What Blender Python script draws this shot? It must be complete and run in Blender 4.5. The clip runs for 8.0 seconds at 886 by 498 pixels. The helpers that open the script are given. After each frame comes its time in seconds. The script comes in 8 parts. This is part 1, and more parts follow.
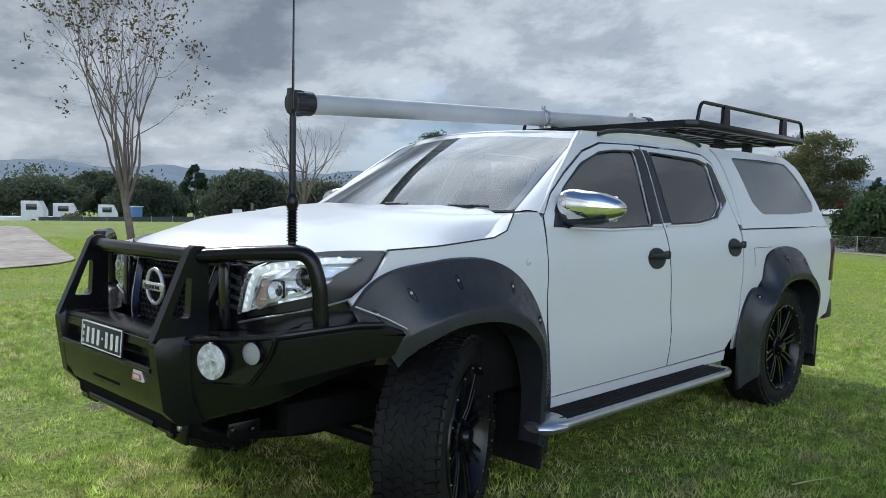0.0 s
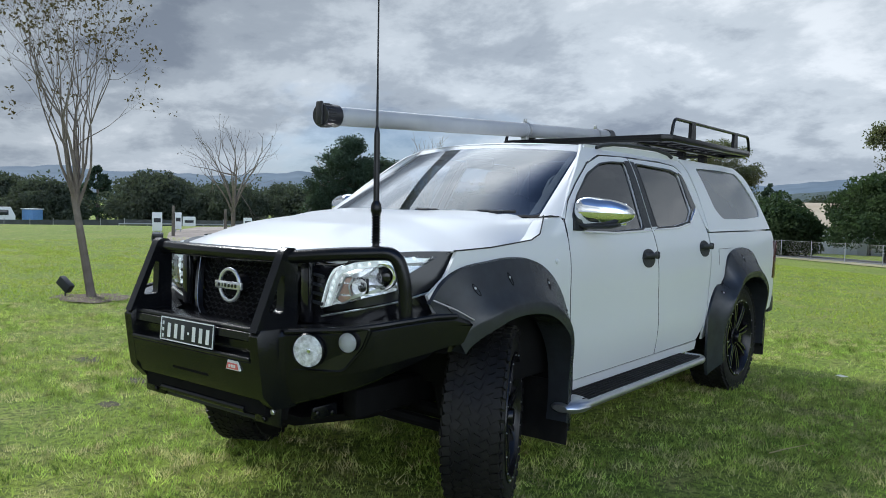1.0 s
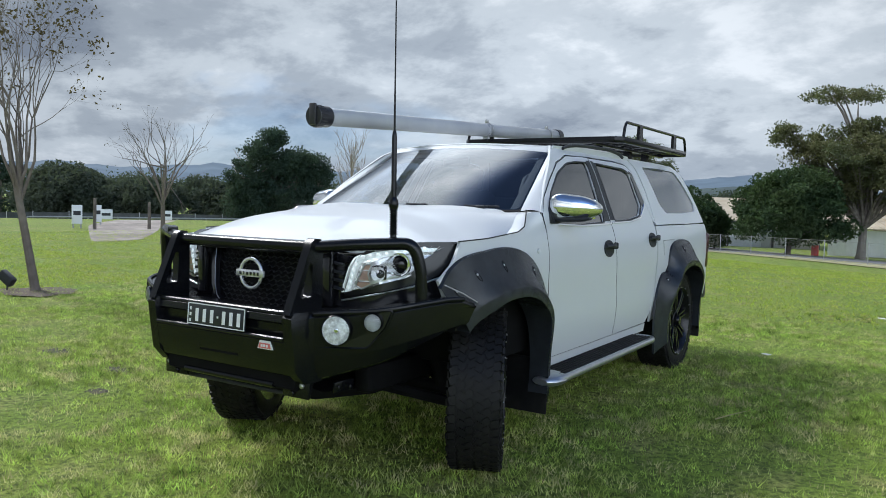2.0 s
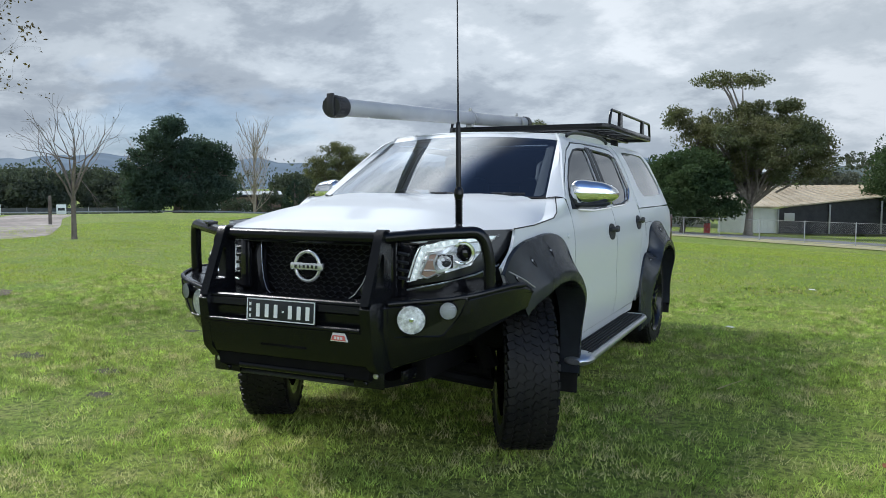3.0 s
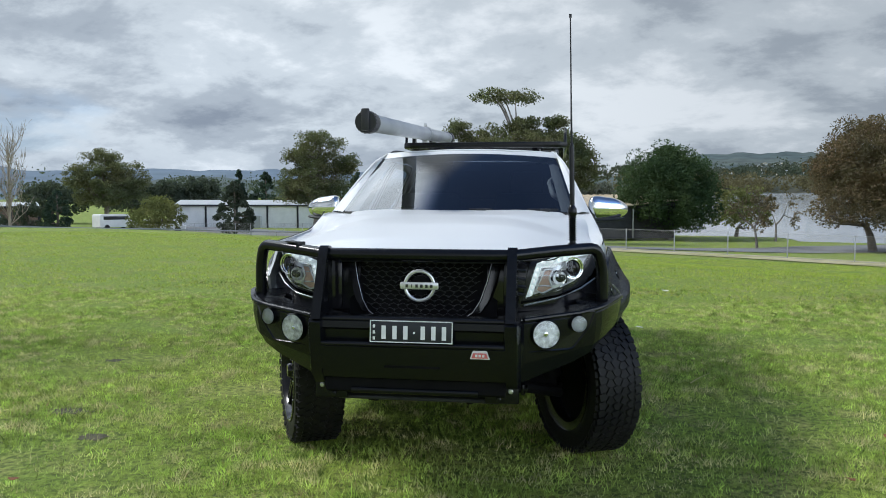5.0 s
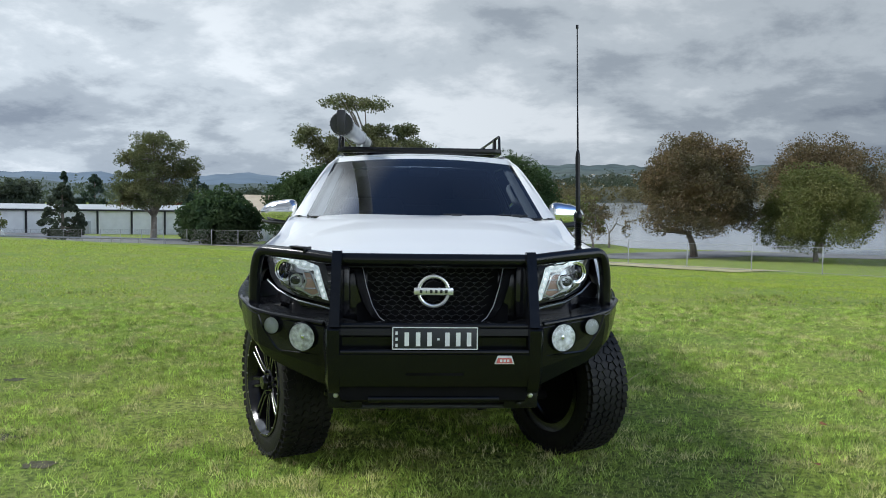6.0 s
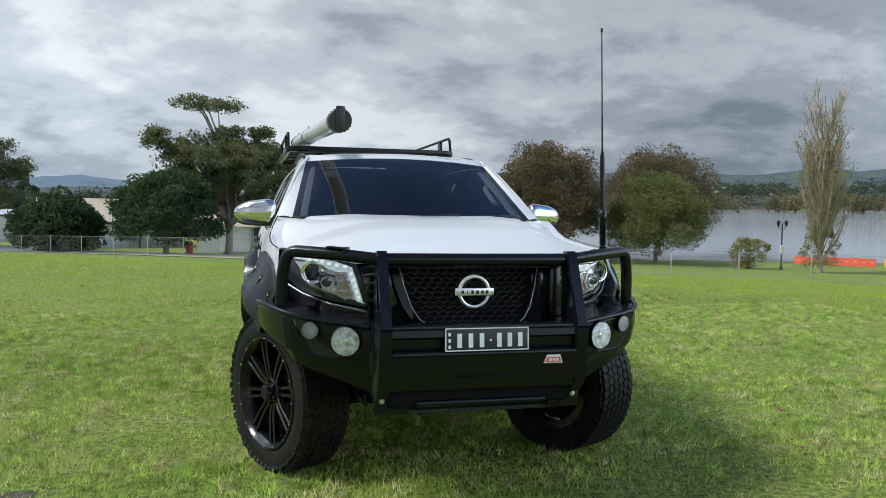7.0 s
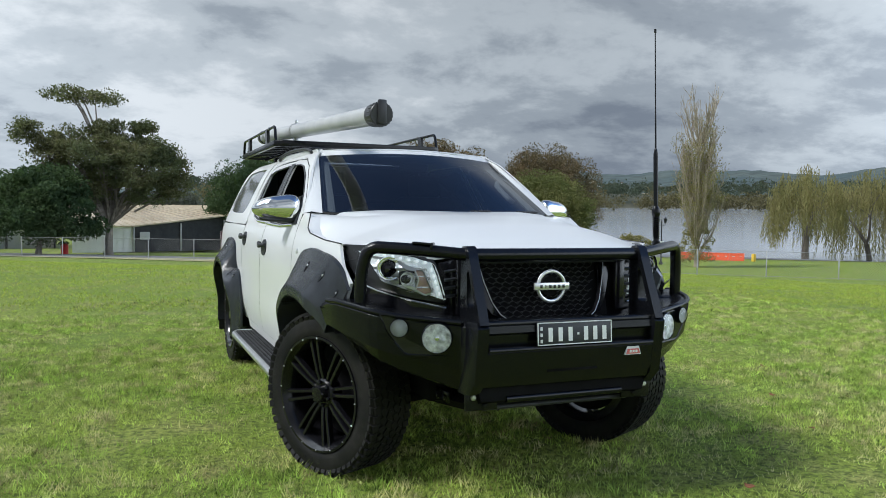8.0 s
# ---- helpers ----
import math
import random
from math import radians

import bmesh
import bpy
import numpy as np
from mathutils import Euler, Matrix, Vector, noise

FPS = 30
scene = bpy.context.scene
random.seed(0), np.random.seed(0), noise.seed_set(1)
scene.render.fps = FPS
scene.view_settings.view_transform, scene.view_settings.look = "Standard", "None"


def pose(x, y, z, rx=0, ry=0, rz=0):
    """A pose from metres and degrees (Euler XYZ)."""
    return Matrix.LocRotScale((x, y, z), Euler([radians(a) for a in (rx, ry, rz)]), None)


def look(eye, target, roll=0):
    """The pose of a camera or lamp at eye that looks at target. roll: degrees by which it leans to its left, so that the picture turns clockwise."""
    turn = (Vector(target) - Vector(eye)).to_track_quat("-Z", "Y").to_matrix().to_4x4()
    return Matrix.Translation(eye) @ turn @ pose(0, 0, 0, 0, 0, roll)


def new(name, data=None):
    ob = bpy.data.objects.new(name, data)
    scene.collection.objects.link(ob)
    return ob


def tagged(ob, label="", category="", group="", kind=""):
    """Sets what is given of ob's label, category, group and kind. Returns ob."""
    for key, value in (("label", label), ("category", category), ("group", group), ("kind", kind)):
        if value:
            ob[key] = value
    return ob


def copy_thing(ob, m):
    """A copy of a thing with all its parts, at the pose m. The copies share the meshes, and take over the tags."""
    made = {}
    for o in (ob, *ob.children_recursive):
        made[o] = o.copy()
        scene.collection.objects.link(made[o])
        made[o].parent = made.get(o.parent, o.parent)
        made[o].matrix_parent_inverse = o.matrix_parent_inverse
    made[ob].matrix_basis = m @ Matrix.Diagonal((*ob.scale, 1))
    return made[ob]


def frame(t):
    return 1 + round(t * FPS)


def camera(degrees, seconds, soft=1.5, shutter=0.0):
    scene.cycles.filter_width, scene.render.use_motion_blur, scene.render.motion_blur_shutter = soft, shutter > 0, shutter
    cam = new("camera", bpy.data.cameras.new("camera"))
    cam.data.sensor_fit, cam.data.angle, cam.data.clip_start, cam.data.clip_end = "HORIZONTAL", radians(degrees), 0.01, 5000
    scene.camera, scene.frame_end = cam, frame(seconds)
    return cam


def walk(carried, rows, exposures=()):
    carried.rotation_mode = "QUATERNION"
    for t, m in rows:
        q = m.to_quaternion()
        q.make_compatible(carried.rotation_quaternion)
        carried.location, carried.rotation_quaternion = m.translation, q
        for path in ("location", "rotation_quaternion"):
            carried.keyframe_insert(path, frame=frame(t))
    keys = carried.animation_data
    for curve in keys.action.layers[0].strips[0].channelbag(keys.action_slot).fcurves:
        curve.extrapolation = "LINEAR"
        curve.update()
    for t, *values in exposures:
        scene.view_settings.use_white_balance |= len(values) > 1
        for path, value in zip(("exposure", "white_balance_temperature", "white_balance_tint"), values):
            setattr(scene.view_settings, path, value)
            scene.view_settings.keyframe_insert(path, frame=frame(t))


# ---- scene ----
cam = camera(59.0, 8.0, 0.9)
PATH = [
    (0, (2.925, -2.134, 1.28), (1.519, -0.716, 1.159), 1.1),
    (0.5, (2.82, -2.49, 1.289), (1.507, -0.986, 1.17), 1.2),
    (1, (2.746, -2.805, 1.281), (1.51, -1.235, 1.173), 1.3),
    (1.5, (2.728, -3.08, 1.286), (1.57, -1.453, 1.177), 1.5),
    (2, (2.674, -3.344, 1.282), (1.607, -1.657, 1.162), 1.5),
    (2.2, (2.588, -3.392, 1.269), (1.558, -1.682, 1.143), 1.4),
    (3.3, (1.878, -3.889, 1.298), (1.108, -2.051, 1.138), -0.2),
    (3.5, (1.748, -3.953, 1.307), (1.024, -2.096, 1.143), -0.5),
    (4, (1.36, -4.071, 1.314), (0.757, -2.17, 1.16), -0.8),
    (4.5, (0.978, -4.217, 1.298), (0.515, -2.276, 1.157), -0.7),
    (4.7, (0.833, -4.251, 1.323), (0.436, -2.296, 1.188), -0.3),
    (5.8, (0.039, -4.272, 1.304), (0.055, -2.274, 1.199), 0.6),
    (6, (-0.146, -4.266, 1.303), (-0.04, -2.271, 1.199), 0.7),
    (6.5, (-0.567, -4.225, 1.28), (-0.265, -2.25, 1.186), 0.8),
    (6.6, (-0.652, -4.202, 1.278), (-0.311, -2.234, 1.186), 1.1),
    (7, (-0.966, -4.082, 1.265), (-0.485, -2.142, 1.179), 0.8),
    (7.5, (-1.384, -3.973, 1.268), (-0.748, -2.079, 1.187), 0.8),
    (8, (-1.771, -3.801, 1.241), (-1.01, -1.953, 1.154), 0.7),
]
walk(cam, [(t, look(eye, target, roll)) for t, eye, target, roll in PATH], [(0.0, 0.14, 5960, 9), (8.0, 0.16, 6010, 8)])


# ---------------------------------------------------------------- world and light
SUN_EL, SUN_AZ = 45.0, -92.0          # degrees; azimuth from +y towards +x


SUN_DIR = Vector((math.sin(radians(SUN_AZ)) * math.cos(radians(SUN_EL)), math.cos(radians(SUN_AZ)) * math.cos(radians(SUN_EL)), math.sin(radians(SUN_EL))))


def build_world():
    w = bpy.data.worlds.new("overcast_sky")
    scene.world = w
    w.use_nodes = True
    nt = w.node_tree
    nt.nodes.clear()
    N, L = nt.nodes.new, nt.links.new
    out, bg = N("ShaderNodeOutputWorld"), N("ShaderNodeBackground")
    sky = N("ShaderNodeTexSky")
    sky.sky_type, sky.sun_disc = "NISHITA", False
    sky.sun_elevation, sky.sun_rotation = radians(SUN_EL), radians(SUN_AZ)
    co, sep = N("ShaderNodeTexCoord"), N("ShaderNodeSeparateXYZ")
    L(co.outputs["Generated"], sep.inputs[0])

    def m(op, a, b=None, clamp=False):
        n = N("ShaderNodeMath")
        n.operation, n.use_clamp = op, clamp
        for i, v in enumerate((a, b)):
            if v is None:
                continue
            if isinstance(v, (int, float)):
                n.inputs[i].default_value = v
            else:
                L(v, n.inputs[i])
        return n.outputs[0]

    up = m("MAXIMUM", sep.outputs[2], 0.0)
    den = m("ADD", up, 0.31)
    comb = N("ShaderNodeCombineXYZ")
    L(m("DIVIDE", sep.outputs[0], den), comb.inputs[0])
    L(m("DIVIDE", sep.outputs[1], den), comb.inputs[1])

    def fbm(scale, detail, rough, off):
        mp = N("ShaderNodeMapping")
        mp.inputs["Location"].default_value = off
        mp.inputs["Rotation"].default_value = (0, 0, 0.5)
        mp.inputs["Scale"].default_value = (1.0, 1.1, 1.0)
        L(comb.outputs[0], mp.inputs[0])
        n = N("ShaderNodeTexNoise")
        n.inputs["Scale"].default_value, n.inputs["Detail"].default_value = scale, detail
        n.inputs["Roughness"].default_value, n.inputs["Distortion"].default_value = rough, 0.12
        L(mp.outputs[0], n.inputs["Vector"])
        return n.outputs["Fac"]

    def ramp(fac, stops):
        r = N("ShaderNodeValToRGB")
        r.color_ramp.interpolation = "EASE"
        while len(r.color_ramp.elements) < len(stops):
            r.color_ramp.elements.new(0.5)
        for e, (p, c) in zip(r.color_ramp.elements, stops):
            e.position, e.color = p, (*c, 1)
        L(fac, r.inputs[0])
        return r.outputs[0]

    def mix(fac, a, b, mode="MIX"):
        n = N("ShaderNodeMix")
        n.data_type, n.blend_type = "RGBA", mode
        if isinstance(fac, (int, float)):
            n.inputs[0].default_value = fac
        else:
            L(fac, n.inputs[0])
        for sock, v in ((n.inputs[6], a), (n.inputs[7], b)):
            if isinstance(v, tuple):
                sock.default_value = (*v, 1)
            else:
                L(v, sock)
        return n.outputs[2]

    big, fine = fbm(0.75, 3.0, 0.5, (3.1, 1.7, 0.0)), fbm(2.7, 10.0, 0.60, (7.3, 2.2, 1.0))
    body = m("ADD", m("MULTIPLY", big, 0.52), m("MULTIPLY", fine, 0.48))
    cloud = ramp(body, [(0.37, (0.27, 0.305, 0.36)), (0.45, (0.44, 0.48, 0.525)), (0.52, (0.66, 0.70, 0.73)), (0.60, (0.93, 0.95, 0.96))])
    gap = ramp(fbm(0.8, 5.0, 0.6, (1.0, 8.4, 4.0)), [(0.60, (0, 0, 0)), (0.72, (1, 1, 1))])
    blue = mix(1.0, sky.outputs[0], (0.065, 0.095, 0.135), "MULTIPLY")
    col = mix(m("MULTIPLY", gap, 0.28), cloud, blue)
    # the cloud deck breaks open overhead, away from the sun
    clear = N("ShaderNodeMapRange")
    clear.interpolation_type = "SMOOTHSTEP"
    for i, v in enumerate((0.46, 0.68, 0.0, 0.92)):
        clear.inputs[i + 1].default_value = v
    L(m("SUBTRACT", up, m("MULTIPLY", sep.outputs[0], -1.0)), clear.inputs[0])
    top = N("ShaderNodeMapRange")
    top.interpolation_type = "SMOOTHSTEP"
    for i, v in enumerate((0.42, 0.62, 0.0, 1.0)):
        top.inputs[i + 1].default_value = v
    L(up, top.inputs[0])
    col = mix(m("MULTIPLY", clear.outputs[0], top.outputs[0]), col, blue)
    # a pale band of haze low over the hills
    low = ramp(up, [(0.0, (1, 1, 1)), (0.09, (0, 0, 0))])
    col = mix(m("MULTIPLY", low, 0.45), col, (0.36, 0.41, 0.48))
    # cloud bases are a little darker higher up
    thick = N("ShaderNodeMapRange")
    thick.interpolation_type = "SMOOTHSTEP"
    for i, v in enumerate((0.14, 0.45, 1.0, 0.80)):
        thick.inputs[i + 1].default_value = v
    L(up, thick.inputs[0])
    lift = thick.outputs[0]
    dot = N("ShaderNodeVectorMath")
    dot.operation = "DOT_PRODUCT"
    L(co.outputs["Generated"], dot.inputs[0])
    dot.inputs[1].default_value = tuple(Vector((-0.60, 0.42, 0.68)).normalized())
    # bright patch added beside the sun so that the windscreen reflects pale
    high = N("ShaderNodeMapRange")
    high.interpolation_type = "SMOOTHSTEP"
    high.inputs[1].default_value, high.inputs[2].default_value = 0.22, 0.50
    L(up, high.inputs[0])
    glow = N("ShaderNodeMapRange")
    glow.interpolation_type = "SMOOTHSTEP"
    for i, v in enumerate((0.90, 0.962, 0.0, 4.2)):
        glow.inputs[i + 1].default_value = v
    L(dot.outputs["Value"], glow.inputs[0])
    lift = m("ADD", lift, m("MULTIPLY", glow.outputs[0], high.outputs[0]))
    # cloud on the sun's half of the sky is brighter
    half = N("ShaderNodeVectorMath")
    half.operation = "DOT_PRODUCT"
    L(co.outputs["Generated"], half.inputs[0])
    half.inputs[1].default_value = (-0.47, 0.88, 0.0)
    lift = m("MULTIPLY", lift, m("ADD", 0.67, m("MULTIPLY", m("POWER", m("MAXIMUM", half.outputs["Value"], 0.0), 6.0), 0.33)))
    # broad bright lobe added low behind the view, filling the truck's shaded side
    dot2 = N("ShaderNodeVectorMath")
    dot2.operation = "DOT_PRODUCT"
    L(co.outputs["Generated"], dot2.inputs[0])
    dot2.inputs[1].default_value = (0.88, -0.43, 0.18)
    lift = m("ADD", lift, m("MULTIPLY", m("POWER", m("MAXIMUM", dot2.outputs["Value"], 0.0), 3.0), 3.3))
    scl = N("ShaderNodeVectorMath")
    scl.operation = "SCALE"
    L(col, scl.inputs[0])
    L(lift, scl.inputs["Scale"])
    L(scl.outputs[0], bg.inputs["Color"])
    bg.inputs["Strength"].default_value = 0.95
    L(bg.outputs[0], out.inputs[0])


build_world()
sun = new("sun", bpy.data.lights.new("sun", "SUN"))
sun.data.energy, sun.data.angle, sun.data.color = 3.4, radians(12), (1.0, 0.96, 0.89)
sun.matrix_world = look(SUN_DIR * 60, (0, 0, 0))


# ---------------------------------------------------------------- materials
def material(name, color, rough=0.6, metal=0.0, vary=0.12, scale=8.0, bump=0.0, bump_scale=60.0, coat=0.0, spec=0.5, second=None, second_scale=2.0, island=0.0, dirt=None):
    """A principled surface with colour variation at two scales, optional relief, and a second colour in patches."""
    mt = bpy.data.materials.new(name)
    mt.use_nodes = True
    nt = mt.node_tree
    N, L = nt.nodes.new, nt.links.new
    p = nt.nodes["Principled BSDF"]
    co = N("ShaderNodeTexCoord")
    n1 = N("ShaderNodeTexNoise")
    n1.inputs["Scale"].default_value, n1.inputs["Detail"].default_value = scale, 6
    L(co.outputs["Object"], n1.inputs["Vector"])
    n2 = N("ShaderNodeTexNoise")
    n2.inputs["Scale"].default_value, n2.inputs["Detail"].default_value = second_scale, 5
    L(co.outputs["Object"], n2.inputs["Vector"])
    r = N("ShaderNodeMapRange")
    r.inputs["From Min"].default_value, r.inputs["From Max"].default_value = 0.3, 0.7
    r.inputs["To Min"].default_value, r.inputs["To Max"].default_value = 1 - vary, 1 + vary
    L(n1.outputs["Fac"], r.inputs[0])
    base = N("ShaderNodeMix")
    base.data_type = "RGBA"
    base.inputs[6].default_value = (*color, 1)
    base.inputs[7].default_value = (*(second or color), 1)
    r2 = N("ShaderNodeMapRange")
    r2.inputs["From Min"].default_value, r2.inputs["From Max"].default_value = 0.42, 0.6
    L(n2.outputs["Fac"], r2.inputs[0])
    L(r2.outputs[0], base.inputs[0])
    sc = N("ShaderNodeVectorMath")
    sc.operation = "SCALE"
    L(base.outputs[2], sc.inputs[0])
    fac = r.outputs[0]
    if island:
        g = N("ShaderNodeNewGeometry")
        r3 = N("ShaderNodeMapRange")
        r3.inputs["To Min"].default_value, r3.inputs["To Max"].default_value = 1 - island, 1 + island
        L(g.outputs["Random Per Island"], r3.inputs[0])
        mu = N("ShaderNodeMath")
        mu.operation = "MULTIPLY"
        L(fac, mu.inputs[0])
        L(r3.outputs[0], mu.inputs[1])
        fac = mu.outputs[0]
    L(fac, sc.inputs["Scale"])
    L(sc.outputs[0], p.inputs["Base Color"])
    rr = N("ShaderNodeMapRange")
    rr.inputs["From Min"].default_value, rr.inputs["From Max"].default_value = 0.3, 0.7
    rr.inputs["To Min"].default_value, rr.inputs["To Max"].default_value = max(0.02, rough * 0.85), min(1, rough * 1.15)
    L(n2.outputs["Fac"], rr.inputs[0])
    L(rr.outputs[0], p.inputs["Roughness"])
    p.inputs["Metallic"].default_value = metal
    p.inputs["Specular IOR Level"].default_value = spec
    p.inputs["Coat Weight"].default_value = coat
    p.inputs["Coat Roughness"].default_value = 0.04
    if bump:
        nb = N("ShaderNodeTexNoise")
        nb.inputs["Scale"].default_value, nb.inputs["Detail"].default_value = bump_scale, 5
        L(co.outputs["Object"], nb.inputs["Vector"])
        b = N("ShaderNodeBump")
        b.inputs["Strength"].default_value, b.inputs["Distance"].default_value = bump, 0.02
        L(nb.outputs["Fac"], b.inputs["Height"])
        L(b.outputs[0], p.inputs["Normal"])
    return mt


def glass_material(name, tint, gloss=1.0, ior=1.5, clear=1.0):
    """A pane: tinted see-through with mirror gloss that follows Fresnel."""
    mt = bpy.data.materials.new(name)
    mt.use_nodes = True
    nt = mt.node_tree
    nt.nodes.clear()
    N, L = nt.nodes.new, nt.links.new
    out, mx = N("ShaderNodeOutputMaterial"), N("ShaderNodeMixShader")
    tr, gl, fr = N("ShaderNodeBsdfTransparent"), N("ShaderNodeBsdfGlossy"), N("ShaderNodeFresnel")
    tr.inputs[0].default_value = (*tint, 1)
    gl.inputs["Roughness"].default_value = 0.015
    gl.inputs[0].default_value = (gloss, gloss, gloss, 1)
    fr.inputs[0].default_value = ior
    L(fr.outputs[0], mx.inputs[0])
    L(tr.outputs[0], mx.inputs[1])
    L(gl.outputs[0], mx.inputs[2])
    L(mx.outputs[0], out.inputs[0])
    return mt


def leaf_material(name, color, back, vary=0.24):
    """Leaves: two greens mixed clump by clump, a little light passing through."""
    mt = material(name, color, 0.75, vary=0.25, scale=0.9, second=back, second_scale=0.35, island=vary, spec=0.12)
    nt = mt.node_tree
    p, out = nt.nodes["Principled BSDF"], nt.nodes["Material Output"]
    t = nt.nodes.new("ShaderNodeBsdfTranslucent")
    t.inputs[0].default_value = (color[0] * 1.3, color[1] * 1.3, color[2] * 0.8, 1)
    mx = nt.nodes.new("ShaderNodeMixShader")
    mx.inputs[0].default_value = 0.4
    nt.links.new(p.outputs[0], mx.inputs[1])
    nt.links.new(t.outputs[0], mx.inputs[2])
    nt.links.new(mx.outputs[0], out.inputs[0])
    return mt


PAINT = material("white_paint", (0.600, 0.614, 0.624), 0.34, vary=0.015, scale=2.0, coat=0.3, spec=0.35)
BAR = material("satin_black_powder_coat", (0.0045, 0.005, 0.0065), 0.2, vary=0.2, scale=30, bump=0.05, bump_scale=900, spec=0.3)
TRIM = material("black_grained_plastic", (0.02, 0.022, 0.026), 0.5, vary=0.15, scale=40, bump=0.15, bump_scale=700, spec=0.4)
FLARE = material("satin_black_flare", (0.050, 0.056, 0.067), 0.23, vary=0.12, scale=14, bump=0.06, bump_scale=800, spec=0.8)
GLOSSBLACK = material("gloss_black_plastic", (0.008, 0.008, 0.01), 0.16, vary=0.1, spec=0.45, coat=0.15)
CHROME = material("chrome", (0.86, 0.87, 0.88), 0.05, 1.0, vary=0.02)
STEEL = material("brushed_aluminium", (0.55, 0.56, 0.57), 0.32, 0.9, vary=0.08, scale=20)
RUBBER = material("tyre_rubber", (0.008, 0.008, 0.009), 0.55, vary=0.25, scale=25, second=(0.014, 0.0135, 0.013), second_scale=7, bump=0.1, bump_scale=300, spec=0.2)
RIM = material("satin_black_alloy", (0.006, 0.006, 0.0075), 0.2, 0.0, vary=0.15, spec=0.34)
UNDER = material("dark_underbody", (0.006, 0.006, 0.007), 0.8, vary=0.3, scale=10, spec=0.1)
SEAMMAT = material("seam_rubber", (0.012, 0.012, 0.013), 0.7, vary=0.1)
PVC = material("grey_pvc", (0.40, 0.41, 0.42), 0.35, vary=0.06, scale=5, second=(0.35, 0.36, 0.38), second_scale=3)
TANK = material("black_pvc", (0.02, 0.02, 0.023), 0.4, vary=0.1)
SEATM = material("dark_seat_cloth", (0.025, 0.026, 0.03), 0.9, vary=0.2, scale=60)
DASHM = material("dashboard_vinyl", (0.03, 0.03, 0.033), 0.7, vary=0.1, scale=50)
BEIGE = material("pale_grey_lining", (0.42, 0.41, 0.39), 0.8, vary=0.06)
WINDSCREEN = glass_material("windscreen_glass", (0.19, 0.24, 0.30), 1.0, 2.0)
TINTED = glass_material("tinted_glass", (0.03, 0.036, 0.042), 1.0, 2.7)
LENS = glass_material("clear_lens", (0.93, 0.95, 0.97), 1.0, 1.45)
REFLECTOR = material("lamp_reflector", (0.62, 0.64, 0.66), 0.4, 0.3, vary=0.2, scale=30)
# the chrome posts' gleam is put into a pale, mostly diffuse colour
POST = material("gleam_pale_steel", (0.85, 0.86, 0.87), 0.4, 0.2, vary=0.03)
LAMPGREY = material("lamp_housing", (0.018, 0.019, 0.021), 0.25, vary=0.1)
AMBER = material("amber_reflector", (0.52, 0.34, 0.27), 0.3, vary=0.1)
REDLENS = material("red_lamp_lens", (0.05, 0.006, 0.008), 0.15, vary=0.1, coat=0.5)
WHITEINK = material("white_marking", (0.72, 0.74, 0.74), 0.5, vary=0.04)
PLATEBLACK = material("plate_black", (0.012, 0.014, 0.02), 0.4, vary=0.1)
REDTAG = material("red_enamel", (0.62, 0.15, 0.14), 0.35, vary=0.1)
LAMPBOWL = material("chrome_bowl", (0.86, 0.86, 0.86), 0.22, 0.6, vary=0.2, scale=18, bump=0.3, bump_scale=40)
GUIDE = material("frosted_light_guide", (0.70, 0.74, 0.73), 0.35, vary=0.15, scale=60)
GUIDE.node_tree.nodes["Principled BSDF"].inputs["Emission Color"].default_value = (0.93, 1.0, 0.97, 1)
GUIDE.node_tree.nodes["Principled BSDF"].inputs["Emission Strength"].default_value = 0.22
DRL = bpy.data.materials.new("running_light")
DRL.use_nodes = True
DRL.node_tree.nodes["Principled BSDF"].inputs["Base Color"].default_value = (0.8, 0.85, 0.85, 1)
DRL.node_tree.nodes["Principled BSDF"].inputs["Emission Color"].default_value = (0.93, 1.0, 0.97, 1)
DRL.node_tree.nodes["Principled BSDF"].inputs["Emission Strength"].default_value = 0.55


# ---------------------------------------------------------------- mesh helpers
def mesh_of(bm, name, mats, angle=35.0):
    bmesh.ops.recalc_face_normals(bm, faces=bm.faces)
    me = bpy.data.meshes.new(name)
    bm.to_mesh(me)
    bm.free()
    for mt in mats if isinstance(mats, (list, tuple)) else [mats]:
        me.materials.append(mt)
    me.polygons.foreach_set("use_smooth", [True] * len(me.polygons))
    me.set_sharp_from_angle(angle=radians(angle))
    return me


def part(name, bm, mats, parent=None, label="", angle=35.0):
    ob = new(name, mesh_of(bm, name, mats, angle))
    if parent is not None:
        ob.parent = parent
    if label:
        ob["label"] = label
    return ob


def thing(name, label, category, at=(0, 0, 0), group="", kind="", rz=0.0):
    ob = new(name)
    ob.matrix_basis = pose(*at, 0, 0, rz)
    ob.empty_display_size = 0.2
    return tagged(ob, label, category, group, kind)


def box(bm, c, size, bevel=0.0, turn=None, seg=2):
    m = Matrix.Translation(c) @ (turn.to_4x4() if turn is not None else Matrix.Identity(4)) @ Matrix.Diagonal((*size, 1))
    r = bmesh.ops.create_cube(bm, size=1.0, matrix=m)
    if bevel:
        es = list({e for v in r["verts"] for e in v.link_edges})
        bmesh.ops.bevel(bm, geom=es, offset=bevel, segments=seg, affect="EDGES", profile=0.5)


def rot(rx=0, ry=0, rz=0):
    return Euler([radians(a) for a in (rx, ry, rz)]).to_matrix()


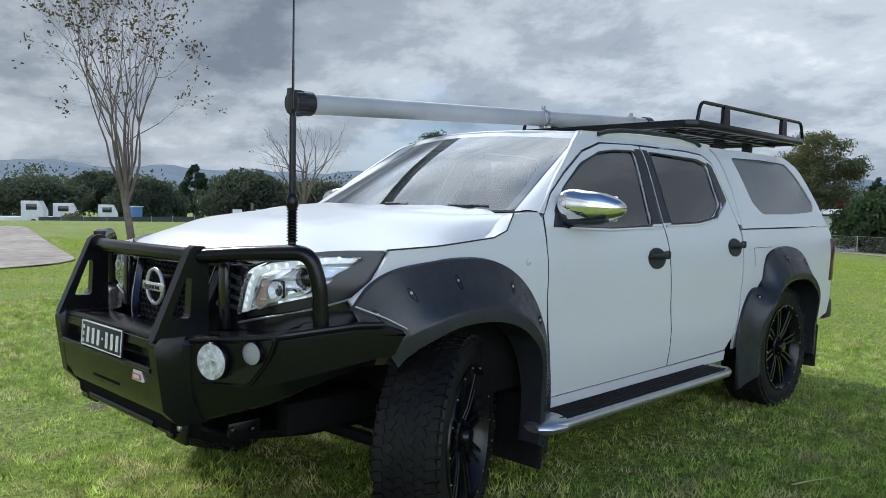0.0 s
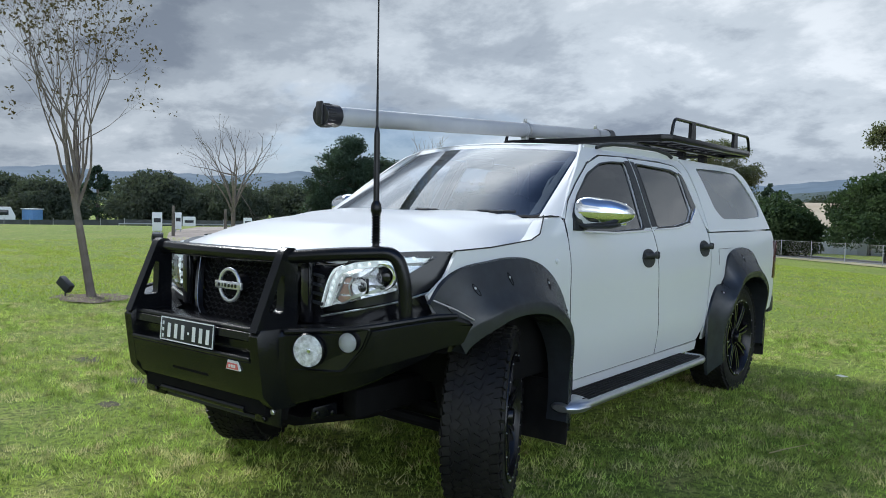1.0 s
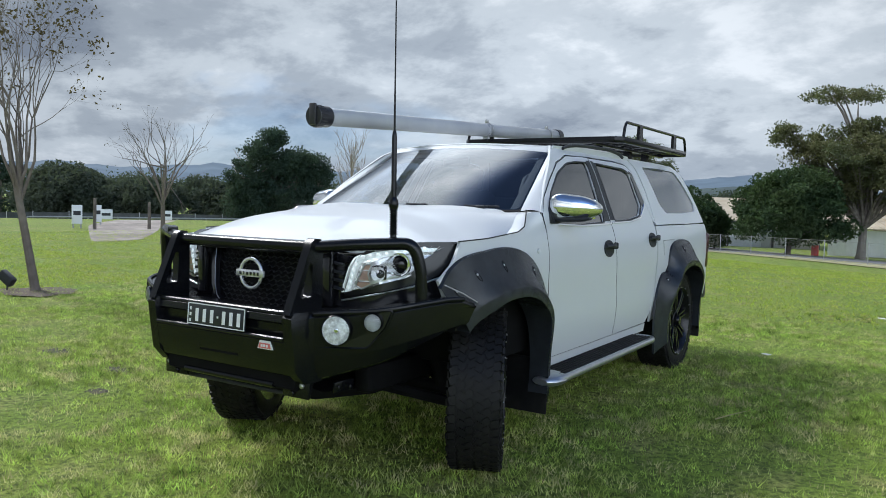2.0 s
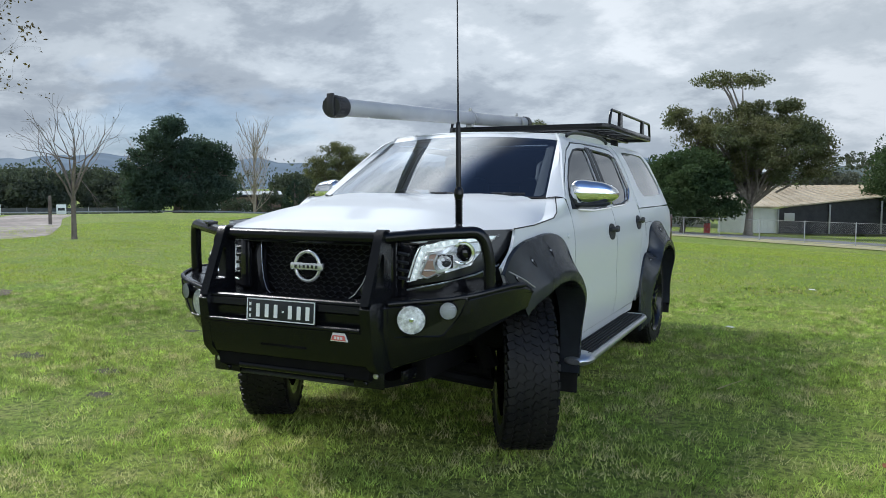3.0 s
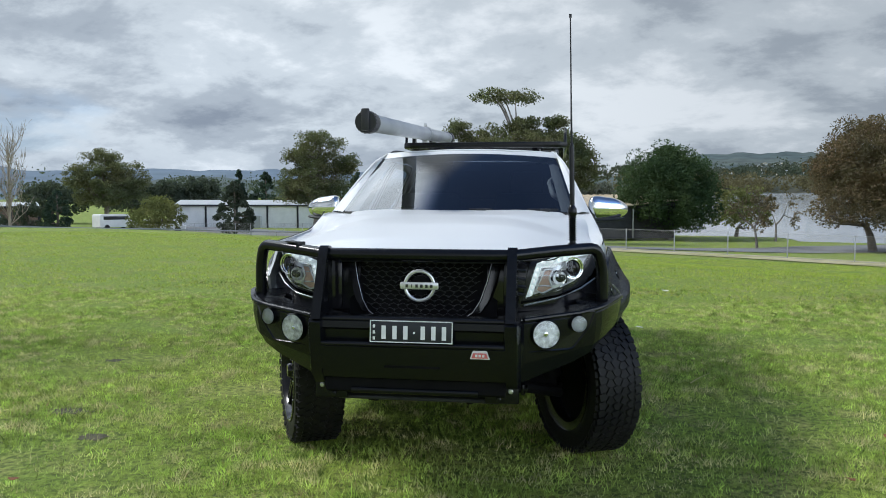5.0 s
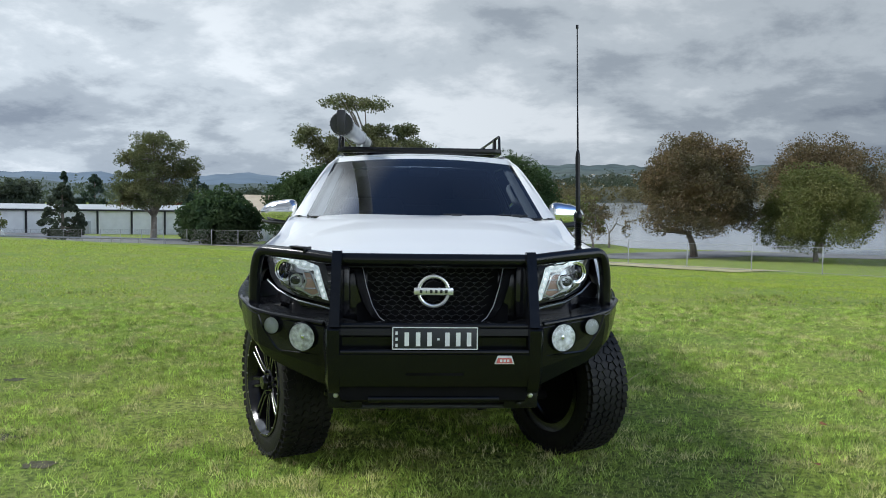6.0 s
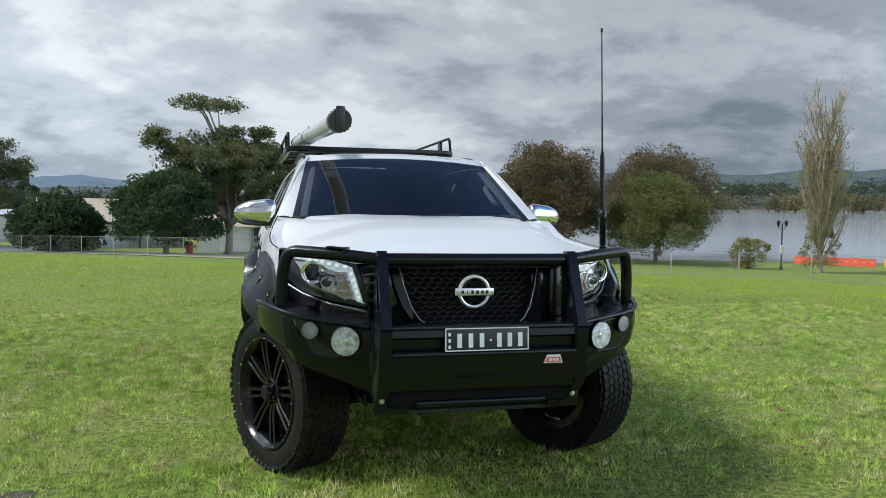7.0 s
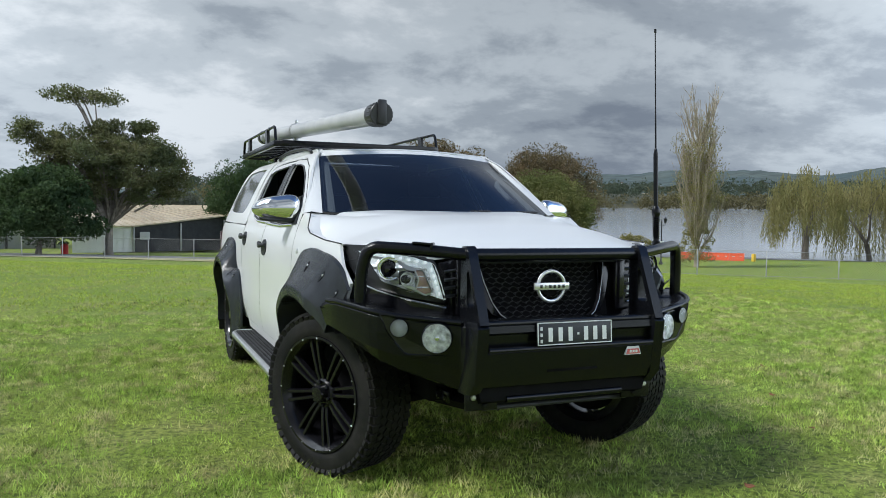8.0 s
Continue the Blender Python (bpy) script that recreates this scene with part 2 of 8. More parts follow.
def tube(bm, pts, radius, n=10, cap=True, squash=None):
    """A tube along points; radius is one number or one for each point."""
    pts = [Vector(p) for p in pts]
    rad = radius if isinstance(radius, (list, tuple)) else [radius] * len(pts)
    rings, side = [], None
    for i, p in enumerate(pts):
        d = (pts[min(i + 1, len(pts) - 1)] - pts[max(i - 1, 0)]).normalized()
        if side is None:
            side = d.orthogonal().normalized()
        side = (side - d * side.dot(d)).normalized()
        up = d.cross(side)
        rings.append([bm.verts.new(p + rad[i] * (math.cos(a) * side + math.sin(a) * up)) for a in [2 * math.pi * k / n for k in range(n)]])
    for a, b in zip(rings, rings[1:]):
        for k in range(n):
            bm.faces.new((a[k], a[(k + 1) % n], b[(k + 1) % n], b[k]))
    if cap:
        bm.faces.new(rings[0][::-1])
        bm.faces.new(rings[-1])


def bend(pts, r=0.06, n=6):
    """Rounds the inner corners of a line of points."""
    pts = [Vector(p) for p in pts]
    out = [pts[0]]
    for a, b, c in zip(pts, pts[1:], pts[2:]):
        k = min(r, 0.45 * (a - b).length, 0.45 * (c - b).length)
        p, q = b + (a - b).normalized() * k, b + (c - b).normalized() * k
        for i in range(n + 1):
            t = i / n
            out.append((1 - t) ** 2 * p + 2 * t * (1 - t) * b + t * t * q)
    return out + [pts[-1]]


def lathe(bm, profile, n, m):
    """Turns (radius, height) pairs about the z axis of the matrix m."""
    rings = []
    for r, h in profile:
        rings.append([bm.verts.new(m @ Vector((r * math.cos(2 * math.pi * k / n), r * math.sin(2 * math.pi * k / n), h))) for k in range(n)] if r > 1e-5 else [bm.verts.new(m @ Vector((0, 0, h)))])
    for a, b in zip(rings, rings[1:]):
        for k in range(n):
            k2 = (k + 1) % n
            if len(a) == 1 and len(b) == 1:
                continue
            if len(a) == 1:
                bm.faces.new((a[0], b[k], b[k2]))
            elif len(b) == 1:
                bm.faces.new((a[k], b[0], a[k2]))
            else:
                bm.faces.new((a[k], b[k], b[k2], a[k2]))


def loft(bm, rings, closed=True, cap=True):
    vs = [[bm.verts.new(p) for p in r] for r in rings]
    n = len(vs[0])
    for a, b in zip(vs, vs[1:]):
        for k in range(n if closed else n - 1):
            k2 = (k + 1) % n
            bm.faces.new((a[k], a[k2], b[k2], b[k]))
    if cap and closed:
        bm.faces.new(vs[0][::-1])
        bm.faces.new(vs[-1])
    return vs


def inside(poly, p):
    x, y = p
    hit = False
    for (x1, y1), (x2, y2) in zip(poly, poly[1:] + poly[:1]):
        if (y1 > y) != (y2 > y) and x < (x2 - x1) * (y - y1) / (y2 - y1) + x1:
            hit = not hit
    return hit


def round_loop(poly, r=0.03, n=4):
    """Rounds the corners of a closed loop of 2D points."""
    out, k = [], len(poly)
    for i in range(k):
        a, b, c = Vector(poly[i - 1]), Vector(poly[i]), Vector(poly[(i + 1) % k])
        q = min(r, 0.45 * (a - b).length, 0.45 * (c - b).length)
        p1, p2 = b + (a - b).normalized() * q, b + (c - b).normalized() * q
        for j in range(n + 1):
            t = j / n
            v = (1 - t) ** 2 * p1 + 2 * t * (1 - t) * b + t * t * p2
            out.append((v.x, v.y))
    return out


def dense(poly, step):
    out = []
    for (x1, y1), (x2, y2) in zip(poly, poly[1:] + poly[:1]):
        n = max(1, math.ceil(math.hypot(x2 - x1, y2 - y1) / step))
        out += [(x1 + (x2 - x1) * i / n, y1 + (y2 - y1) * i / n) for i in range(n)]
    return out


def sheet(outer, holes, fn, step=0.05, thick=None):
    """A curved sheet: the 2D region inside outer and outside the holes, laid by fn(u, v) into space. thick: a vector by which its rims turn in."""
    from mathutils.geometry import delaunay_2d_cdt
    loops = [dense(l, step) for l in [outer] + list(holes)]
    pts, edges = [], []
    for l in loops:
        k = len(pts)
        pts += l
        edges += [(k + i, k + (i + 1) % len(l)) for i in range(len(l))]
    rim = np.array(pts)
    us, vs = [p[0] for p in outer], [p[1] for p in outer]
    for i in range(int((max(us) - min(us)) / step) + 1):
        for j in range(int((max(vs) - min(vs)) / step) + 1):
            p = (min(us) + (i + 0.5) * step, min(vs) + (j + 0.5) * step)
            if inside(outer, p) and not any(inside(h, p) for h in holes) and np.min(np.hypot(rim[:, 0] - p[0], rim[:, 1] - p[1])) > 0.45 * step:
                pts.append(p)
    co, _, faces, *_ = delaunay_2d_cdt([Vector(p) for p in pts], edges, [], 0, 1e-6)
    bm = bmesh.new()
    v = [bm.verts.new(fn(c.x, c.y)) for c in co]
    for f in faces:
        c = (sum(co[i].x for i in f) / 3, sum(co[i].y for i in f) / 3)
        if inside(outer, c) and not any(inside(h, c) for h in holes):
            bm.faces.new([v[i] for i in f])
    bmesh.ops.delete(bm, geom=[x for x in bm.verts if not x.link_faces], context="VERTS")
    if thick is not None:
        es = [e for e in bm.edges if e.is_boundary]
        r = bmesh.ops.extrude_edge_only(bm, edges=es)
        bmesh.ops.translate(bm, verts=[g for g in r["geom"] if isinstance(g, bmesh.types.BMVert)], vec=thick)
    return bm


def smooth_table(zs, xs, n=240, k=13):
    z = np.linspace(zs[0], zs[-1], n)
    x = np.interp(z, zs, xs)
    pad = np.concatenate([np.full(k, x[0]), x, np.full(k, x[-1])])
    pad[:k] += (np.arange(k) - k) * (x[1] - x[0])
    pad[-k:] += (np.arange(k) + 1) * (x[-1] - x[-2])
    ker = np.hanning(2 * k + 1)
    return z, np.convolve(pad, ker / ker.sum(), "valid")


# ---------------------------------------------------------------- ground
def ramp01(a, b, x):
    t = min(1.0, max(0.0, (x - a) / (b - a)))
    return t * t * (3 - 2 * t)


def down_slope(x, y):
    return 0.625 * x + 0.78 * y        # metres towards the lake


SOIL = -0.035


def ground_z(x, y):
    u, r = down_slope(x, y), math.hypot(x, y)
    a = 0.050 * max(0.0, u - 7.0) * ramp01(5, 20, u)
    a = min(a, 2.9)
    z = -a - 2.0 * ramp01(34, 95, r) * (1 - min(1, a / 2.9))
    basin = ramp01(88, 96, u) * ramp01(2, 12, x - 0.05 * y) * (1 - ramp01(430, 470, u))
    z -= 4.0 * basin
    z += max(0.0, u - 300) * 0.026 * ramp01(300, 460, u)
    if r > 9:
        z += 0.05 * noise.noise(Vector((x * 0.11, y * 0.11, 0.3))) * ramp01(9, 20, r)
    return z + SOIL


RADII = [0.0] + [1.2 * 1.11 ** k for k in range(76)]
SPOKES = 160


def ground_mesh_z(x, y):
    """Height of the ground's faces, between its own corners."""
    r, a = math.hypot(x, y), math.atan2(x, y) / (2 * math.pi) * SPOKES
    k = max(1, min(len(RADII) - 2, int(np.searchsorted(RADII, r)) - 1))
    f, i = (r - RADII[k]) / (RADII[k + 1] - RADII[k]), math.floor(a)

    def at(rr, j):
        t = 2 * math.pi * j / SPOKES
        return ground_z(rr * math.sin(t), rr * math.cos(t))
    g = a - i
    return (1 - f) * ((1 - g) * at(RADII[k], i) + g * at(RADII[k], i + 1)) + f * ((1 - g) * at(RADII[k + 1], i) + g * at(RADII[k + 1], i + 1))


def build_ground():
    bm = bmesh.new()
    radii, n = RADII, SPOKES
    rings = []
    for r in radii:
        if r == 0:
            rings.append([bm.verts.new((0, 0, ground_z(0, 0)))])
        else:
            rings.append([bm.verts.new((r * math.sin(a), r * math.cos(a), ground_z(r * math.sin(a), r * math.cos(a)))) for a in [2 * math.pi * k / n for k in range(n)]])
    for k in range(n):
        bm.faces.new((rings[0][0], rings[1][(k + 1) % n], rings[1][k]))
    for a, b in zip(rings[1:], rings[2:]):
        for k in range(n):
            k2 = (k + 1) % n
            bm.faces.new((a[k], a[k2], b[k2], b[k]))
    ob = part("ground", bm, grass_material("field_grass"), angle=60)
    tagged(ob, "short mown green grass field with worn patches", "grass field", kind="structure")


def grass_material(name):
    mt = bpy.data.materials.new(name)
    mt.use_nodes = True
    nt = mt.node_tree
    N, L = nt.nodes.new, nt.links.new
    p = nt.nodes["Principled BSDF"]
    co = N("ShaderNodeTexCoord")

    def nz(scale, detail, rough=0.55):
        n = N("ShaderNodeTexNoise")
        n.inputs["Scale"].default_value, n.inputs["Detail"].default_value, n.inputs["Roughness"].default_value = scale, detail, rough
        L(co.outputs["Object"], n.inputs["Vector"])
        return n.outputs["Fac"]

    def rng(f, a, b, c=0.0, d=1.0):
        r = N("ShaderNodeMapRange")
        for i, v in enumerate((a, b, c, d)):
            r.inputs[i + 1].default_value = v
        L(f, r.inputs[0])
        return r.outputs[0]

    def mixc(f, a, b):
        m = N("ShaderNodeMix")
        m.data_type = "RGBA"
        L(f, m.inputs[0])
        for s, v in ((m.inputs[6], a), (m.inputs[7], b)):
            if isinstance(v, tuple):
                s.default_value = (*v, 1)
            else:
                L(v, s)
        return m.outputs[2]

    c = mixc(rng(nz(0.35, 6), 0.4, 0.62), GRASS_A, GRASS_B)
    c = mixc(rng(nz(1.7, 7, 0.6), 0.50, 0.66, 0, 0.75), c, GRASS_DRY)
    c = mixc(rng(nz(24, 7, 0.75), 0.40, 0.60, 0, 0.9), c, (0.06, 0.085, 0.018))
    c = mixc(rng(nz(3.1, 5, 0.5), 0.70, 0.76, 0, 0.6), c, (0.10, 0.075, 0.04))
    L(c, p.inputs["Base Color"])
    p.inputs["Roughness"].default_value = 0.85
    p.inputs["Specular IOR Level"].default_value = 0.2
    b = N("ShaderNodeBump")
    b.inputs["Strength"].default_value, b.inputs["Distance"].default_value = 0.7, 0.05
    L(nz(34, 8, 0.7), b.inputs["Height"])
    L(b.outputs[0], p.inputs["Normal"])
    return mt


GRASS_A, GRASS_B, GRASS_DRY = (0.235, 0.335, 0.052), (0.30, 0.375, 0.062), (0.40, 0.375, 0.14)
build_ground()


# ---------------------------------------------------------------- the pickup truck
ZT, XT = smooth_table([0.30, 0.43, 0.52, 0.62, 0.74, 0.86, 0.95, 1.05, 1.12, 1.18, 1.30, 1.42, 1.52, 1.60, 1.655],
                      [0.838, 0.862, 0.881, 0.892, 0.8885, 0.894, 0.894, 0.884, 0.866, 0.842, 0.787, 0.733, 0.685, 0.638, 0.575], 240, 7)


def plan(y):
    if y < 0.3:
        return 1 - 0.10 * (0.3 - y) ** 2
    return 1 - 0.035 * max(0.0, (y - 3.3) / 0.8) ** 2


def side_x(y, z):
    return float(np.interp(z, ZT, XT)) * plan(y)


def on_side(side, off=0.0):
    return lambda y, z: Vector((side * (side_x(y, z) + off), y, z))


def bonnet_z(x, y):
    a = abs(x)
    z = float(np.interp(y, [-0.74, -0.66, -0.55, -0.35, 0.0, 0.35, 0.65], [1.00, 1.072, 1.130, 1.185, 1.224, 1.247, 1.268]))
    z -= (0.100 + 0.015 * ramp01(-0.4, 0.0, y)) * (1 - 0.85 * ramp01(0.22, 0.42, y)) * (a / 0.8) ** (3.0 + 9.0 * ramp01(-0.1, 0.45, y))
    z += (0.0176 - 0.027 * ramp01(0.35, 0.75, a)) * ramp01(-0.72, -0.2, y)      # crown of the middle
    # hollow outside a sharp crease that runs inward and fades towards the front
    d = a - (0.40 + 0.24 * ramp01(-0.05, 0.50, y))
    z -= 0.021 * ramp01(0.0, 0.42, y) * ramp01(-0.008, 0.028, d) * math.exp(-max(0.0, d) / 0.085)
    return z


def screen(u, v):
    """The windscreen: u across from -1 to 1, v up from 0 to 1."""
    half = 0.735 + (0.605 - 0.735) * v
    x = u * half
    y = 0.31 + 0.75 * v + (0.22 - 0.10 * v) * abs(u) ** 1.8
    z = 1.243 + (1.655 - 1.243) * v - 0.022 * v * abs(u) ** 2 - 0.03 * math.sin(math.pi * v) * -1 * (1 - abs(u) ** 2)
    return Vector((x, y, z))


def roof_z(x, y):
    s = float(np.interp(y, [0.95, 1.2, 1.7, 2.2, 2.6], [-0.022, -0.010, 0.024, 0.03, 0.02]))
    return 1.655 + s + 0.022 * (1 - (x / 0.575) ** 2)


def arch(cy, cz, a, b, e=2.4, t0=180, t1=0, n=28):
    out = []
    for i in range(n + 1):
        t = radians(t0 + (t1 - t0) * i / n)
        c, s = math.cos(t), math.sin(t)
        out.append((cy + a * math.copysign(abs(c) ** (2 / e), c), cz + b * math.copysign(abs(s) ** (2 / e), s)))
    return out


HUB_Z, TYRE_R = 0.355, 0.402
FRONT_Y, REAR_Y = 0.0, 3.15
FWIN = [(0.74, 1.180), (0.70, 1.245), (0.842, 1.361), (1.041, 1.470), (1.243, 1.540), (1.40, 1.562), (1.60, 1.570), (1.50, 1.182), (1.1, 1.170)]
RWIN = [(1.76, 1.572), (2.30, 1.555), (2.40, 1.530), (2.375, 1.40), (2.36, 1.292), (2.23, 1.220), (2.0, 1.195), (1.70, 1.187)]


def build_truck():
    truck = thing("pickup_truck", "white four-door pickup truck with black bull bar parked on grass", "pickup truck")
    inner = Vector((0.012, 0, 0))
    for s in (1, -1):
        t = Vector((-s * 0.014, 0, 0))
        # front wing, cut by the wheel arch
        cut = arch(0.03, 0.40, 0.50, 0.56, 2.4, 142, -6)
        wing = [(0.595, 0.40), (0.552, 0.88), (0.568, 1.09), (0.592, 1.215), (0.58, 1.240), (0.50, 1.240), (0.405, 1.232), (0.33, 1.165), (0.24, 1.139), (-0.075, 1.113), (-0.295, 1.104), (-0.38, 1.00), (-0.475, 0.935), (-0.52, 0.80)]
        wing = wing[:-1] + cut
        part("front_wing", sheet(wing, [], on_side(s), 0.045, t), PAINT, truck)
        # doors with their window frames
        fd = [(0.615, 0.425), (0.560, 0.88), (0.576, 1.09), (0.612, 1.225), (0.715, 1.322), (0.873, 1.420), (1.092, 1.535), (1.298, 1.592), (1.60, 1.605), (1.685, 1.602), (1.605, 1.18), (1.612, 0.95), (1.662, 0.425)]
        door = part("front_door", sheet(fd, [round_loop(FWIN, 0.02)], on_side(s), 0.045, t), PAINT, truck)
        if s > 0:
            part("window_pane", sheet(round_loop([(y, z) for y, z in FWIN], 0.02), [], on_side(s, -0.010), 0.06), TINTED, door, "dark tinted side window")
        rd = [(1.672, 0.425), (1.622, 0.95), (1.615, 1.18), (1.695, 1.602), (2.20, 1.603), (2.40, 1.590), (2.475, 1.545), (2.492, 1.35), (2.505, 1.18), (2.50, 1.03), (2.47, 0.70), (2.43, 0.52), (2.35, 0.43)]
        door2 = part("rear_door", sheet(rd, [round_loop(RWIN, 0.03)], on_side(s), 0.045, t), PAINT, truck)
        if s > 0:
            part("window_pane", sheet(round_loop(RWIN, 0.03), [], on_side(s, -0.010), 0.06), TINTED, door2, "dark tinted side window")
        # black window surrounds and centre pillar
        def frame_strip(loop, w, parent, off=0.004):
            lp = round_loop(loop, 0.025)
            cy, cz = sum(p[0] for p in lp) / len(lp), sum(p[1] for p in lp) / len(lp)
            out_ = []
            for y, z in lp:
                d = Vector((y - cy, z - cz)).normalized()
                out_.append((y + d.x * w, z + d.y * w))
            part("window_surround", sheet(out_, [lp], on_side(s, off), 0.05, t * 0.6), TRIM, parent)
        frame_strip(FWIN, 0.012, door)
        frame_strip(RWIN, 0.012, door2)
        part("centre_pillar", sheet([(1.515, 1.185), (1.598, 1.185), (1.678, 1.585), (1.615, 1.583)], [], on_side(s, 0.003), 0.06, t * 0.5), TRIM, door)
        part("centre_pillar", sheet([(1.622, 1.19), (1.685, 1.19), (1.745, 1.583), (1.70, 1.585)], [], on_side(s, 0.003), 0.06, t * 0.5), TRIM, door2)
        part("quarter_trim", sheet([(2.385, 1.26), (2.47, 1.32), (2.455, 1.53), (2.415, 1.55), (2.385, 1.40)], [], on_side(s, 0.003), 0.05, t * 0.5), GLOSSBLACK, door2)
        # dark seals in the door gaps
        for par, lp_ in ((door, fd), (door2, rd)):
            pts = [on_side(s, -0.004)(y, z) for y, z in dense(lp_, 0.07)]
            bm = bmesh.new()
            tube(bm, pts + pts[:1], 0.0032, 5, False)
            part("door_seal", bm, SEAMMAT, par)
        bm = bmesh.new()
        c = on_side(s, 0.003)(0.43, 1.035)
        lathe(bm, [(0.014, -0.004), (0.013, 0.003), (0.008, 0.006), (0, 0.007)], 14, Matrix.Translation(c) @ rot(0, s * 90, 0).to_4x4())
        part("side_repeater", bm, REFLECTOR, truck)
        # bright strip along the waist
        for par, pts in ((door, [(0.74, 1.172), (1.1, 1.160), (1.585, 1.168)]), (door2, [(1.625, 1.172), (2.0, 1.180), (2.23, 1.205), (2.385, 1.275), (2.43, 1.30)])):
            bm = bmesh.new()
            tube(bm, [on_side(s, 0.004)(y, z) for y, z in dense_line(pts, 0.08)], 0.008, 6)
            part("waist_moulding", bm, CHROME, par, "thin chrome strip under the windows")
        for par, y0, z0 in ((door, 1.475, 1.015), (door2, 2.385, 1.045)):
            door_handle(par, s, y0, z0)
        # sill under the doors
        part("sill", sheet([(0.58, 0.36), (2.38, 0.36), (2.38, 0.418), (0.58, 0.418)], [], on_side(s, -0.006), 0.06, t * 3), PAINT, truck)
        # roof side: pillars above the doors
        rail = [(0.585, 1.240), (0.618, 1.236), (0.712, 1.332), (0.870, 1.430), (1.088, 1.545), (1.296, 1.601), (1.69, 1.612), (2.20, 1.612), (2.41, 1.598), (2.484, 1.55), (2.502, 1.35), (2.515, 1.18), (2.56, 1.16), (2.60, 1.40), (2.60, 1.655), (1.20, 1.655), (1.06, 1.590), (0.80, 1.408)]
        part("roof_side", sheet(rail, [], on_side(s), 0.045, t), PAINT, truck)
        # load bed side
        cut2 = arch(3.10, 0.38, 0.52, 0.54, 2.3, 175, 2)
        bed = [(3.63, 0.42), (4.08, 0.50), (4.13, 0.75), (4.12, 1.05), (4.10, 1.142), (2.53, 1.142), (2.512, 1.03), (2.482, 0.70), (2.44, 0.50), (2.46, 0.42)] + cut2
        part("bed_side", sheet(bed, [], on_side(s), 0.05, t), PAINT, truck)
        bm = bmesh.new()
        tube(bm, [on_side(s, 0.001)(y, z) for y, z in dense_line([(2.66, 1.03), (2.94, 1.03)], 0.1)], 0.0016, 5)
        tube(bm, [on_side(s, 0.001)(y, z) for y, z in dense_line([(2.66, 1.03), (2.66, 0.92)], 0.1)], 0.0012, 5)
        if s > 0:
            part("fuel_flap_seam", bm, SEAMMAT, truck)
        else:
            bm.free()
        # canopy side with its window
        can = [(2.545, 1.150), (4.06, 1.156), (4.03, 1.32), (3.93, 1.55), (3.83, 1.655), (2.62, 1.655), (2.61, 1.40)]
        cw = [(2.80, 1.600), (3.30, 1.608), (3.70, 1.600), (3.80, 1.50), (3.93, 1.31), (3.86, 1.255), (3.39, 1.237), (2.92, 1.237), (2.83, 1.31)]
        cs = part("canopy_side", sheet(can, [round_loop(cw, 0.04)], on_side(s, 0.004), 0.05, t), PAINT, truck)
        part("canopy_window", sheet(round_loop(cw, 0.04), [], on_side(s, -0.004), 0.06), CANGLASS, cs, "pale grey frosted canopy window")
        wheel_flare(truck, s)
        side_step(truck, s)
        mirror(truck, s)
        headlamp(truck, s)
        tail_lamp(truck, s)
        roof_rail(truck, s)
    # dark gaps behind the panel joints
    bm = bmesh.new()
    box(bm, (0, 1.9, 0.78), (1.60, 3.9, 0.62), 0.04)
    part("inner_body", bm, UNDER, truck)
    bonnet_and_front(truck)
    cab_top(truck)
    bull_bar(truck)
    underbody(truck)
    interior(truck)
    for s in (1, -1):
        wheel(truck, s, FRONT_Y + 0.025 * (1 + s), 0.768 - 0.006 * s, 26.5)
        wheel(truck, s, REAR_Y, 0.775, 0.0)
    return truck


def dense_line(pts, step):
    out = []
    for (x1, y1), (x2, y2) in zip(pts, pts[1:]):
        n = max(1, math.ceil(math.hypot(x2 - x1, y2 - y1) / step))
        out += [(x1 + (x2 - x1) * i / n, y1 + (y2 - y1) * i / n) for i in range(n)]
    return out + [pts[-1]]


def door_handle(door, s, y, z):
    # recessed bowl surround, then the grip
    loop = [(y + 0.084 * math.cos(a), z - 0.004 + 0.054 * math.sin(a)) for a in [2 * math.pi * k / 20 for k in range(20)]]
    h = part("door_handle", sheet(loop, [], on_side(s, 0.006), 0.03, Vector((-s * 0.01, 0, 0))), TRIM, door, "black plastic door handle")
    bm = bmesh.new()
    n = 9
    rings = []
    for i in range(n):
        u = i / (n - 1)
        yy = y - 0.082 + 0.170 * u
        out = 0.014 + 0.026 * math.sin(math.pi * min(1, max(0, u)) ** 0.8)
        hh = 0.014 + 0.006 * (u > 0.6)
        c = Vector((s * (side_x(yy, z) + out), yy, z + 0.014))
        rings.append([c + Vector((s * 0.010 * math.cos(a), 0, hh * math.sin(a))) for a in [2 * math.pi * k / 10 for k in range(10)]])
    loft(bm, rings)
    part("grip", bm, TRIM, h)
    bm = bmesh.new()
    box(bm, (s * (side_x(y, z) + 0.022), y + 0.076, z + 0.012), (0.030, 0.026, 0.044), 0.010)
    part("handle_cap", bm, TRIM, h)


